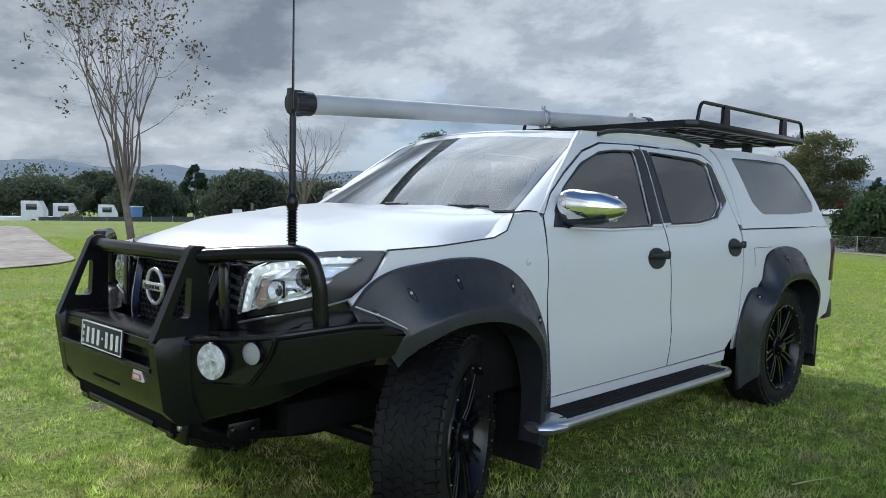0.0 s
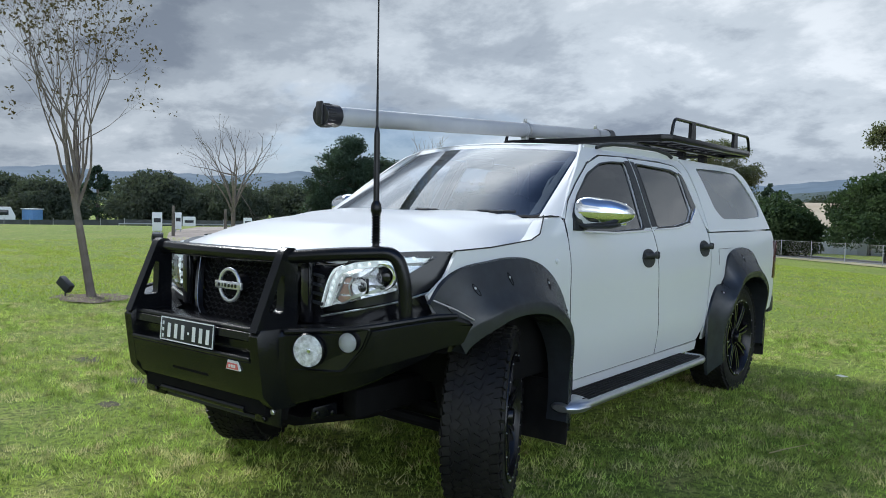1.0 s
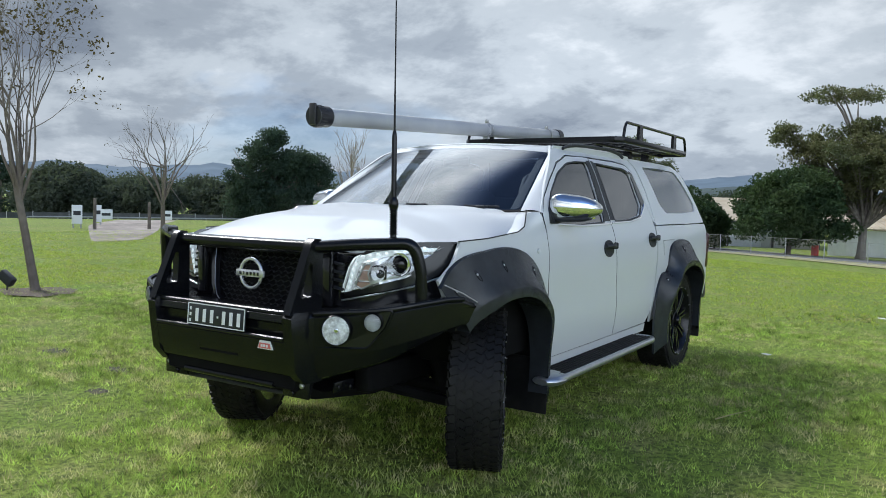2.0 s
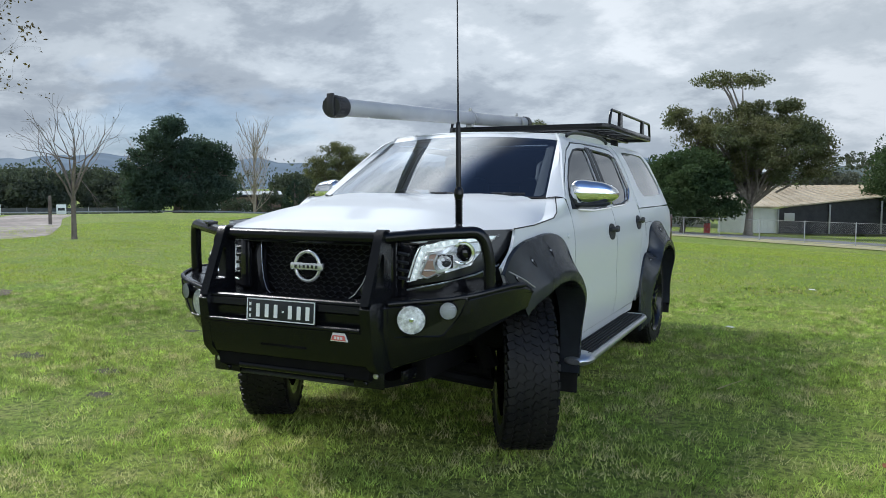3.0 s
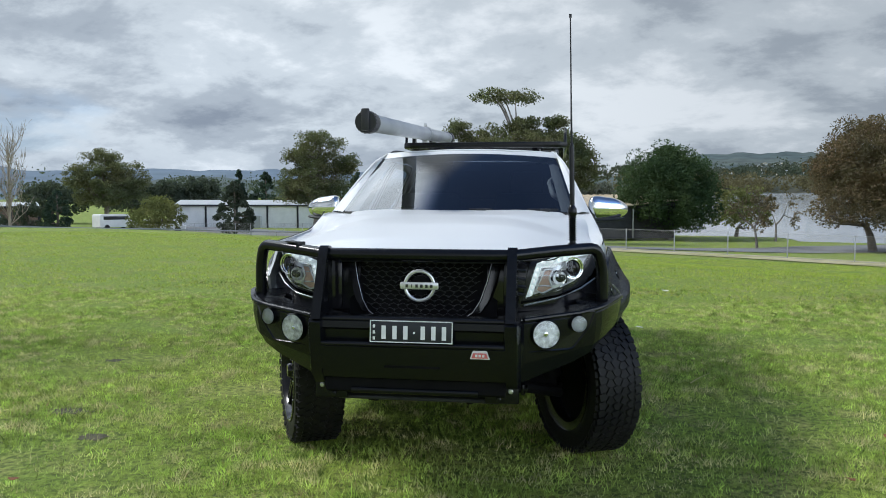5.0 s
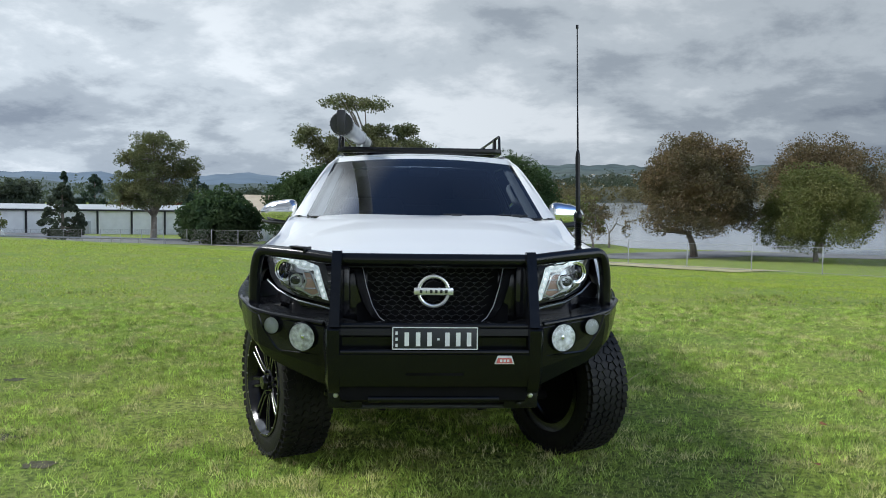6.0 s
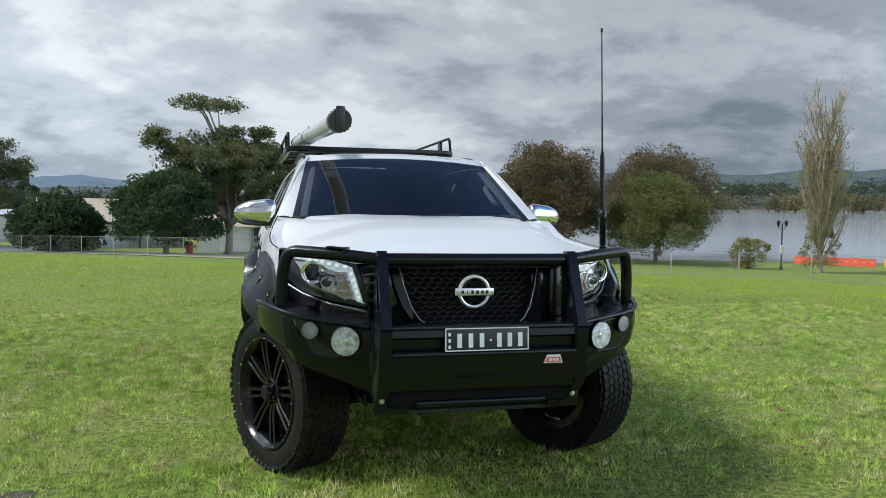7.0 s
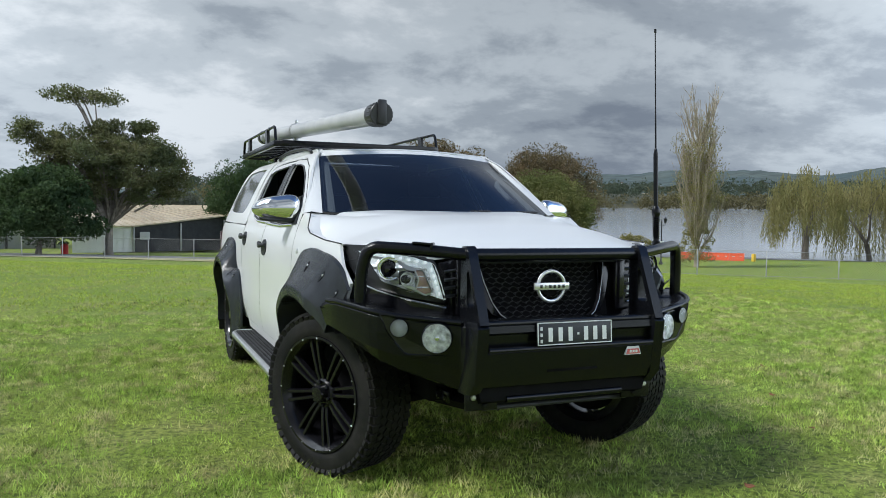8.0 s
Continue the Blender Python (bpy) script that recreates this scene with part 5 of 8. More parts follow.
def wheel(truck, s, y, x, steer):
    """Wheel with its axle along local z (outer face at +z)."""
    if not WHEEL_MESH:
        I = Matrix.Identity(4)
        bm = bmesh.new()
        lathe(bm, tyre_profile(), 72, I)
        WHEEL_MESH["tyre"] = mesh_of(bm, "tyre", RUBBER, 40)
        bm = bmesh.new()
        R = TYRE_R
        # tread: staggered blocks in five rows and shoulder lugs
        n = 58
        for row, (z, w, off, sk) in enumerate(((-0.100, 0.034, 0.0, 14), (-0.060, 0.030, 0.5, -28), (-0.021, 0.030, 0.2, 24), (0.020, 0.030, 0.6, -24), (0.060, 0.030, 0.1, 28), (0.100, 0.034, 0.35, 14))):
            for k in range(n):
                a = 2 * math.pi * (k + off) / n
                m = Matrix.Rotation(a, 4, "Z") @ Matrix.Translation((R - 0.006, 0, z)) @ Matrix.Rotation(radians(sk), 4, "X")
                box(bm, (0, 0, 0), (0.014, 0.035 if row in (0, 5) else 0.034, w), 0.0)
                bmesh.ops.transform(bm, matrix=m, verts=bm.verts[-8:])
        for side in (-1, 1):
            for k in range(n):
                a = 2 * math.pi * (k + 0.35) / n
                m = Matrix.Rotation(a, 4, "Z") @ Matrix.Translation((R - 0.033, 0, side * 0.1165)) @ Matrix.Rotation(radians(-side * 26), 4, "Y")
                box(bm, (0, 0, 0), (0.046 if k % 2 else 0.034, 0.030, 0.012), 0.0)
                bmesh.ops.transform(bm, matrix=m, verts=bm.verts[-8:])
        WHEEL_MESH["tread"] = mesh_of(bm, "tread_blocks", RUBBER, 30)
        bm = bmesh.new()
        # raised blocks of moulded lettering on the wall, as plain bars
        for side in (1,):
            for k in range(40):
                if k % 20 in (0, 1, 2, 3, 4, 5, 9, 10, 11, 12, 13, 14, 15):
                    continue
                a = 2 * math.pi * k / 40
                m = Matrix.Rotation(a, 4, "Z") @ Matrix.Translation((0.334, 0, 0.1265))
                box(bm, (0, 0, 0), (0.020, 0.018, 0.0016), 0.0)
                bmesh.ops.transform(bm, matrix=m, verts=bm.verts[-8:])
        WHEEL_MESH["wall"] = mesh_of(bm, "wall_marks", RUBBER, 30)
        bm = bmesh.new()
        grow = Matrix.Diagonal((1.045, 1.045, 0.97, 1))
        lathe(bm, [(0.225, -0.115), (0.262, -0.122), (0.268, -0.125), (0.262, -0.118), (0.240, -0.10), (0.232, 0.0), (0.238, 0.085), (0.250, 0.108), (0.266, 0.122), (0.275, 0.126), (0.273, 0.133), (0.262, 0.134), (0.252, 0.122), (0.236, 0.100), (0.228, 0.06), (0.222, -0.11)], 64, grow)
        WHEEL_MESH["rim"] = mesh_of(bm, "rim", RIM, 30)
        bm = bmesh.new()
        lathe(bm, [(0.0, -0.05), (0.225, -0.05), (0.225, -0.045), (0, -0.045)], 40, I)
        WHEEL_MESH["disc"] = mesh_of(bm, "brake_disc", UNDER, 30)
        # one split spoke: two flat bars that run to the rim
        bm = bmesh.new()
        for d in (-1, 1):
            rings = []
            for r, w, t, zz in ((0.055, 0.018, 0.030, 0.088), (0.11, 0.017, 0.030, 0.100), (0.18, 0.017, 0.028, 0.106), (0.248, 0.018, 0.026, 0.110)):
                oy = d * (0.0135 + 0.009 * (r - 0.055) / 0.19)
                rings.append([Vector((r, oy - w * 0.62, zz - t)), Vector((r, oy + w * 0.62, zz - t)), Vector((r, oy + w * 0.5, zz - 0.003)), Vector((r, oy + w * 0.36, zz)), Vector((r, oy - w * 0.36, zz)), Vector((r, oy - w * 0.5, zz - 0.003))])
            loft(bm, rings)
        WHEEL_MESH["spoke"] = mesh_of(bm, "spoke", RIM, 25)
        bm = bmesh.new()
        lathe(bm, [(0.075, 0.03), (0.074, 0.086), (0.062, 0.094), (0.042, 0.092), (0.040, 0.118), (0.034, 0.128), (0, 0.130)], 32, I)
        WHEEL_MESH["hub"] = mesh_of(bm, "hub_cap", RIM, 30)
        bm = bmesh.new()
        lathe(bm, [(0.010, 0.08), (0.010, 0.106), (0.007, 0.110), (0, 0.110)], 6, I)
        WHEEL_MESH["nut"] = mesh_of(bm, "wheel_nut", BAR, 30)
        bm = bmesh.new()
        lathe(bm, [(0.0035, 0.128), (0.0035, 0.137), (0, 0.139)], 6, I)
        WHEEL_MESH["rivet"] = mesh_of(bm, "rim_bolt", STEEL, 30)
    w = new("wheel", WHEEL_MESH["tyre"])
    w["label"] = "black alloy wheel with chunky all-terrain tyre"
    w.parent = truck
    w.matrix_basis = Matrix.Translation((s * x, y, HUB_Z)) @ pose(0, 0, 0, 0, 0, steer) @ pose(0, 0, 0, 0, 90 * s, 0) @ pose(0, 0, 0, 0, 0, 11)

    def sub(name, key, m=Matrix.Identity(4)):
        o = new(name, WHEEL_MESH[key])
        o.parent = w
        o.matrix_basis = m
        return o
    sub("tread", "tread")
    tagged(sub("wall_marks", "wall"), kind="stuff")
    sub("rim", "rim")
    sub("brake_disc", "disc")
    sub("hub_cap", "hub")
    for k in range(8):
        sub("spoke", "spoke", Matrix.Rotation(2 * math.pi * k / 8, 4, "Z") @ Matrix.Diagonal((1.045, 1, 1, 1)))
    for k in range(6):
        sub("wheel_nut", "nut", Matrix.Rotation(2 * math.pi * k / 6, 4, "Z") @ Matrix.Translation((0.056, 0, 0)))
    for k in range(16):
        sub("rim_bolt", "rivet", Matrix.Rotation(2 * math.pi * (k + 0.5) / 16, 4, "Z") @ Matrix.Translation((0.276, 0, -0.004)))


CANGLASS = material("frosted_canopy_pane", (0.10, 0.108, 0.118), 0.07, vary=0.05, scale=3, spec=0.7)
BADGEM = material("badge_silver", (0.74, 0.75, 0.76), 0.22, 0.7, vary=0.05)
MIRRORM = material("mirror_silver", (0.9, 0.9, 0.9), 0.02, 1.0, vary=0.0)
GRILLEM = material("grille_plastic", (0.011, 0.012, 0.014), 0.28, vary=0.1, spec=0.45)
# strong colour blotches stand for the facets' bright and dark reflections
FOGREF = material("pressed_reflector", (0.88, 0.88, 0.90), 0.2, 0.25, vary=0.5, scale=45, bump=1.0, bump_scale=26)
FROST = material("frosted_lamp", (0.50, 0.51, 0.52), 0.4, vary=0.12, scale=40, bump=0.3, bump_scale=300)
build_truck()


def build_rack():
    """Flat steel tray on feet over the cab's rear and the canopy."""
    rk = thing("roof_rack", "black steel roof rack tray on the pickup truck's roof", "roof rack", (0, 3.1, 1.70))
    Z, X, Y0, Y1 = 1.775, 0.665, 2.235, 3.965
    o = Vector((0, 3.1, 1.70))

    def pp(name, pts, r, n=10, label=""):
        bm = bmesh.new()
        tube(bm, [Vector(p) - o for p in pts], r, n)
        return part(name, bm, BAR, rk, label)
    c = 0.05
    ring = [(-X + c, Y0, Z), (X - c, Y0, Z), (X, Y0 + c, Z), (X, Y1 - c, Z), (X - c, Y1, Z), (-X + c, Y1, Z), (-X, Y1 - c, Z), (-X, Y0 + c, Z), (-X + c, Y0, Z)]
    bm = bmesh.new()
    for a, b in zip(ring, ring[1:]):
        a, b = Vector(a) - o, Vector(b) - o
        q = (b - a).to_track_quat("Y", "Z").to_matrix()
        box(bm, (a + b) / 2, (0.034, (b - a).length + 0.02, 0.048), 0.008, q)
    part("outer_frame", bm, BAR, rk)
    for k in range(9):
        y = Y0 + 0.10 + (Y1 - Y0 - 0.2) * k / 8
        bm = bmesh.new()
        box(bm, Vector((0, y, Z + 0.004)) - o, (2 * X - 0.03, 0.034, 0.018), 0.005)
        part("slat", bm, BAR, rk)
    for x in (-0.45, 0.0, 0.45):
        bm = bmesh.new()
        box(bm, Vector((x, (Y0 + Y1) / 2, Z - 0.022)) - o, (0.03, Y1 - Y0 - 0.03, 0.026), 0.005)
        part("stringer", bm, BAR, rk)
    for s in (1, -1):
        pp("side_rail", bend([(s * X, Y0 + 0.05, Z + 0.01), (s * X, Y0 + 0.09, Z + 0.135), (s * X, Y1 - 0.06, Z + 0.140), (s * X, Y1 - 0.015, Z + 0.01)], 0.05), 0.0115)
        for y in (2.66, 3.575):
            bm = bmesh.new()
            loft(bm, [[Vector((s * X + dx, y + dy, z)) - o for dx, dy in ((-0.012, -w), (0.012, -w), (0.012, w), (-0.012, w))] for z, w in ((Z + 0.01, 0.045), (Z + 0.10, 0.038), (Z + 0.142, 0.034))])
            part("rail_post", bm, BAR, rk)
        for y in (2.42, 3.10, 3.55):
            bm = bmesh.new()
            zb = roof_z(0.5, y) - 0.004 if y < 2.6 else 1.672
            box(bm, Vector((s * 0.42, y, (zb + Z) / 2)) - o, (0.06, 0.07, Z - zb), 0.01)
            part("mount_foot", bm, BAR, rk)


def build_tube():
    """Long storage tube carried along the rack's side."""
    a, b = Vector((-0.49, 0.215, 1.772)), Vector((-0.512, 3.75, 1.952))
    d = (b - a).normalized()
    tb = thing("storage_tube", "long grey plastic tube with black caps on the roof rack", "storage tube", tuple(a))

    def seg(name, s0, s1, r, mt, label="", n=28):
        bm = bmesh.new()
        pts = [d * s0, d * (s0 + 0.004), d * (s1 - 0.004), d * s1]
        tube(bm, pts, [r * 0.95, r, r, r * 0.95], n)
        return part(name, bm, mt, tb, label)
    seg("pipe", 0.03, 3.50, 0.054, PVC, "grey plastic pipe")
    cap = seg("screw_cap", -0.03, 0.09, 0.064, TANK, "black screw cap")
    bm = bmesh.new()
    for k in range(20):
        t = 2 * math.pi * k / 20
        sd = d.orthogonal().normalized()
        up = d.cross(sd)
        p = 0.064 * (math.cos(t) * sd + math.sin(t) * up)
        tube(bm, [p + d * -0.022, p + d * 0.03], 0.004, 5)
    part("cap_ribs", bm, TANK, cap)
    bm = bmesh.new()
    box(bm, d * -0.036 + Vector((0, 0, 0.012)), (0.05, 0.018, 0.13), 0.008)
    part("cap_grip", bm, TANK, cap)
    seg("coupling", 2.05, 2.12, 0.058, PVC)
    seg("end_cap", 3.44, 3.53, 0.062, TANK)
    for sx in (2.09, 3.25):
        bm = bmesh.new()
        m = Matrix.Translation(d * sx) @ d.to_track_quat("Z", "Y").to_matrix().to_4x4()
        lathe(bm, [(0.0595, -0.012), (0.0625, -0.012), (0.0625, 0.012), (0.0595, 0.012), (0.0595, -0.012)], 28, m)
        box(bm, d * sx + Vector((0, 0, 0.072)), (0.018, 0.03, 0.03), 0.004)
        c = a + d * sx
        hgt = c.z - 0.055 - 1.79
        box(bm, d * sx + Vector((0, 0, -0.055 - hgt / 2)), (0.05, 0.04, hgt + 0.012), 0.006)
        part("clamp", bm, STEEL, tb, "metal pipe clamp")


build_rack()
build_tube()


# ---------------------------------------------------------------- the field round the truck
def quads_mesh(name, verts, per, mat):
    """A mesh from an array of corner points, per corners to each face."""
    n = len(verts) // per
    me = bpy.data.meshes.new(name)
    me.vertices.add(len(verts))
    me.vertices.foreach_set("co", np.asarray(verts, dtype=np.float32).ravel())
    me.loops.add(n * per)
    me.loops.foreach_set("vertex_index", np.arange(n * per, dtype=np.int32))
    me.polygons.add(n)
    me.polygons.foreach_set("loop_start", np.arange(0, n * per, per, dtype=np.int32))
    me.materials.append(mat)
    me.update(calc_edges=True)
    me.validate()
    return me


def ground_z_array(x, y):
    return np.array([ground_z(a, b) for a, b in zip(x, y)])


SPOTS = ((-3.45, 0.38, 0.15), (-2.45, 0.27, 0.12), (-2.0, -0.22, 0.09), (-3.06, 1.77, 0.08))


def grass_blades(name, x0, x1, y0, y1, count, h0, h1, w, seed, mat, label, lo=-1.4, hi=0.2, clump=0.0):
    rg = np.random.RandomState(seed)
    x, y = rg.uniform(x0, x1, count), rg.uniform(y0, y1, count)
    # thinner and shorter where the field is worn
    patch = np.sin(x * 1.9 + 1.3 * np.sin(y * 1.1)) * np.sin(y * 2.3 + 0.8 * np.sin(x * 1.7)) + 0.5 * np.sin(x * 5.1 + y * 3.7) * np.sin(y * 6.3 - x * 2.9)
    if clump:
        # gathered in small tufts
        x = np.round(x / clump) * clump + 0.4 * clump * np.sin(np.round(y / clump) * 7.1 + np.round(x / clump) * 3.3) + rg.normal(size=count) * clump * 0.16
        y = np.round(y / clump) * clump + 0.4 * clump * np.sin(np.round(x / clump) * 5.7 + 1.9 * np.round(y / clump)) + rg.normal(size=count) * clump * 0.13
    keep = patch > rg.uniform(lo, hi, count)
    for sx, sy, r in SPOTS:
        away = np.hypot((x - sx) / 1.5, y - sy) / (r * (0.8 + 0.3 * np.sin(5 * np.arctan2(y - sy, x - sx) + sx * 9)))
        keep &= rg.uniform(0, 1, count) < 0.22 + 0.78 * np.clip(away - 0.35, 0, 1)
    x, y, patch = x[keep], y[keep], patch[keep]
    n = len(x)
    z = ground_z_array(x, y) if (x1 > 9 or y1 > 9) else np.full(n, SOIL)
    tuft = np.sin(x * 17 + 2 * np.sin(y * 13)) * np.sin(y * 19 + 2 * np.sin(x * 11))
    h = rg.uniform(h0, h1, n) * (0.85 + 0.25 * np.clip(patch, -1, 1) + 0.45 * tuft) * (1 + 0.7 * (rg.uniform(0, 1, n) > 0.985))
    a, b = rg.uniform(0, 2 * np.pi, n), rg.uniform(0, 2 * np.pi, n)
    lean = h * rg.uniform(0.2, 1.3, n)
    ww = w * rg.uniform(0.6, 1.3, n)
    p = np.zeros((n, 3, 3))
    p[:, 0] = np.stack([x - ww * np.cos(a), y - ww * np.sin(a), z - 0.004], 1)
    p[:, 1] = np.stack([x + ww * np.cos(a), y + ww * np.sin(a), z - 0.004], 1)
    p[:, 2] = np.stack([x + lean * np.cos(b), y + lean * np.sin(b), z + h], 1)
    ob = new(name, quads_mesh(name, p.reshape(-1, 3), 3, mat))
    return tagged(ob, label, "grass", kind="stuff")


def blade_material(name, a, b, dry, vary=0.5, mottle=0.5):
    mt = material(name, a, 0.75, vary=vary, scale=14, second=b, second_scale=1.3, spec=0.15)
    nt = mt.node_tree
    p, out = nt.nodes["Principled BSDF"], nt.nodes["Material Output"]
    sc = [n for n in nt.nodes if n.bl_idname == "ShaderNodeVectorMath"][0]
    co = [n for n in nt.nodes if n.bl_idname == "ShaderNodeTexCoord"][0]
    N, L = nt.nodes.new, nt.links.new
    nz = N("ShaderNodeTexNoise")
    nz.inputs["Scale"].default_value, nz.inputs["Detail"].default_value = 4.5, 8
    L(co.outputs["Object"], nz.inputs["Vector"])
    rr = N("ShaderNodeMapRange")
    rr.inputs[1].default_value, rr.inputs[2].default_value = 0.50, 0.62
    L(nz.outputs["Fac"], rr.inputs[0])
    mx = N("ShaderNodeMix")
    mx.data_type = "RGBA"
    L(rr.outputs[0], mx.inputs[0])
    L(sc.outputs[0], mx.inputs[6])
    mx.inputs[7].default_value = (*dry, 1)
    # tufts differ in depth of green
    nt2, r4, tuft = N("ShaderNodeTexNoise"), N("ShaderNodeMapRange"), N("ShaderNodeVectorMath")
    nt2.inputs["Scale"].default_value, nt2.inputs["Detail"].default_value, nt2.inputs["Roughness"].default_value = 8.5, 4, 0.6
    L(co.outputs["Object"], nt2.inputs["Vector"])
    for i, v in enumerate((0.36, 0.64, 1 - 0.9 * mottle, 1 + 0.85 * mottle)):
        r4.inputs[i + 1].default_value = v
    L(nt2.outputs["Fac"], r4.inputs[0])
    tuft.operation = "SCALE"
    L(mx.outputs[2], tuft.inputs[0])
    L(r4.outputs[0], tuft.inputs["Scale"])
    L(tuft.outputs[0], p.inputs["Base Color"])
    t, ms = N("ShaderNodeBsdfTranslucent"), N("ShaderNodeMixShader")
    L(tuft.outputs[0], t.inputs[0])
    ms.inputs[0].default_value = 0.45
    L(p.outputs[0], ms.inputs[1])
    L(t.outputs[0], ms.inputs[2])
    L(ms.outputs[0], out.inputs[0])
    return mt


BLADE = blade_material("grass_blade", (0.325, 0.455, 0.088), (0.43, 0.53, 0.122), (0.57, 0.54, 0.26))
grass_blades("near_grass", -7.5, 7.5, -3.6, 6.5, 520000, 0.014, 0.050, 0.0034, 3, BLADE, "short green grass blades round the parked truck")
FARBLADE = blade_material("far_grass_blade", (0.325, 0.445, 0.062), (0.385, 0.47, 0.080), (0.44, 0.47, 0.115), 0.22, 0.25)
grass_blades("field_grass", -22, 22, 6.5, 26, 170000, 0.02, 0.045, 0.010, 4, FARBLADE, "short green grass blades across the open field")
grass_blades("side_grass", -22, -7.5, -3, 6.5, 80000, 0.02, 0.045, 0.008, 5, FARBLADE, "short green grass blades beside the sapling")
grass_blades("lake_side_grass", 7.5, 22, -1, 6.5, 60000, 0.02, 0.045, 0.008, 6, FARBLADE, "short green grass blades on the lake side")

DRYBLADE = blade_material("dry_blade", (0.36, 0.29, 0.13), (0.50, 0.42, 0.22), (0.62, 0.54, 0.30))
DARKBLADE = blade_material("dark_blade", (0.10, 0.17, 0.030), (0.14, 0.22, 0.040), (0.26, 0.24, 0.10))
grass_blades("dry_tufts", -7.5, 7.5, -3.6, 8, 90000, 0.008, 0.026, 0.0038, 13, DRYBLADE, "dry straw-coloured tufts in the short grass", -0.1, 1.2, 0.11)
grass_blades("dark_tufts", -7.5, 7.5, -3.6, 8, 80000, 0.015, 0.045, 0.0040, 14, DARKBLADE, "dark green tufts in the short grass", -0.4, 1.0, 0.16)

# tufts, litter and fallen leaves on the grass
LEAFBROWN = material("fallen_leaf", (0.20, 0.075, 0.03), 0.7, vary=0.3, scale=40)
PAPER = material("paper_scrap", (0.75, 0.75, 0.73), 0.7, vary=0.05)
STRAW = material("dry_stalk", (0.45, 0.38, 0.20), 0.7, vary=0.2)


def litter():
    for x, y, a in ((2.15, 7.4, 0.3), (1.45, 3.95, 1.1)):
        bm = bmesh.new()
        loft(bm, [[Vector((u * 0.05, v * 0.035 + 0.01 * u, 0.012 + 0.015 * abs(u * v) + k * 0.003)) for u, v in ((-1, -1), (1, -0.8), (0.8, 1), (-0.9, 0.9))] for k in (0, 1)])
        ob = part("paper_scrap", bm, PAPER)
        ob.matrix_basis = pose(x, y, ground_z(x, y) + 0.03, 4, 5, math.degrees(a))
        tagged(ob, "small white scrap of paper on the grass", "litter")
    bm = bmesh.new()
    tube(bm, [(0, 0, 0.0), (0.09, 0.05, 0.02), (0.20, 0.09, 0.045)], [0.004, 0.003, 0.0015], 5)
    ob = part("dry_stalk", bm, STRAW)
    ob.matrix_basis = pose(1.58, 1.55, 0.0, 0, 0, 20)
    tagged(ob, "pale dry stalk lying on the grass", "stalk")
    rg = random.Random(5)
    for x, y in ((2.45, 0.35), (0.9, -1.05), (0.15, -1.2), (-1.9, -1.0), (2.0, -0.4), (-0.5, -1.9), (3.2, 1.2), (1.4, -1.7)):
        bm = bmesh.new()
        loft(bm, [[Vector((0.024 * math.cos(t) * (1 + 0.3 * math.cos(3 * t)), 0.016 * math.sin(t), 0.004 * math.cos(2 * t) + k)) for t in [2 * math.pi * i / 10 for i in range(10)]] for k in (0, 0.0015)])
        ob = part("fallen_leaf", bm, LEAFBROWN)
        ob.matrix_basis = pose(x, y, 0.012, rg.uniform(-20, 20), rg.uniform(-20, 20), rg.uniform(0, 360))
        tagged(ob, "brown fallen leaf on the grass", "leaf", "fallen leaves")


litter()


def bare_spots():
    """Small worn places where dark soil shows between the blades."""
    rgs = random.Random(12)
    for sx, sy, r in SPOTS:
        ring = [(sx + 1.5 * r * rgs.uniform(0.45, 0.95) * math.cos(2 * math.pi * k / 14), sy + r * rgs.uniform(0.45, 0.95) * math.sin(2 * math.pi * k / 14)) for k in range(14)]
        bm = sheet(ring, [], lambda x, y: Vector((x, y, SOIL + 0.003 + 0.004 * noise.noise(Vector((x * 30, y * 30, 0))))), 0.03)
        tagged(part("bare_soil", bm, SOILM, angle=60), "small worn patch of dark bare soil in the grass", "soil", "worn soil patches")


SOILM = material("damp_soil", (0.060, 0.060, 0.026), 0.95, vary=0.45, scale=45, second=(0.085, 0.075, 0.045), second_scale=14, bump=0.8, bump_scale=70)
bare_spots()


def flat_patch(name, pts, mat, label, category, lift=0.02, step=1.5):
    """A thin surface that follows the ground."""
    ob = part(name, sheet(pts, [], lambda x, y: Vector((x, y, ground_mesh_z(x, y) + lift)), step), mat, angle=60)
    return tagged(ob, label, category, kind="structure")


def along(u, s):
    """A place u metres down the slope and s metres along the fence line."""
    return (0.625 * u + 0.78 * s, 0.78 * u - 0.625 * s)


def strip(u0, u1, s0, s1, n=10):
    return [along(u0, s0 + (s1 - s0) * i / n) for i in range(n + 1)] + [along(u1, s1 + (s0 - s1) * i / n) for i in range(n + 1)]


GRAVEL = material("pale_gravel", (0.22, 0.185, 0.16), 0.9, vary=0.35, scale=3, second=(0.32, 0.28, 0.245), second_scale=0.4, bump=0.4, bump_scale=14)
ASPHALT = material("grey_asphalt", (0.16, 0.165, 0.17), 0.85, vary=0.15, scale=2, second=(0.13, 0.13, 0.14), second_scale=0.3, bump=0.2, bump_scale=20)
VERGE = material("dry_verge_grass", (0.34, 0.30, 0.17), 0.9, vary=0.3, scale=1.2, second=(0.26, 0.25, 0.11), second_scale=0.35, bump=0.5, bump_scale=9)
flat_patch("gravel", round_loop([(-30, -3), (-17, -2), (-11.5, 1.2), (-12.5, 3.6), (-19, 5.2), (-32, 8.5)], 3, 5), GRAVEL, "pale gravel parking patch in the grass", "gravel", 0.03)
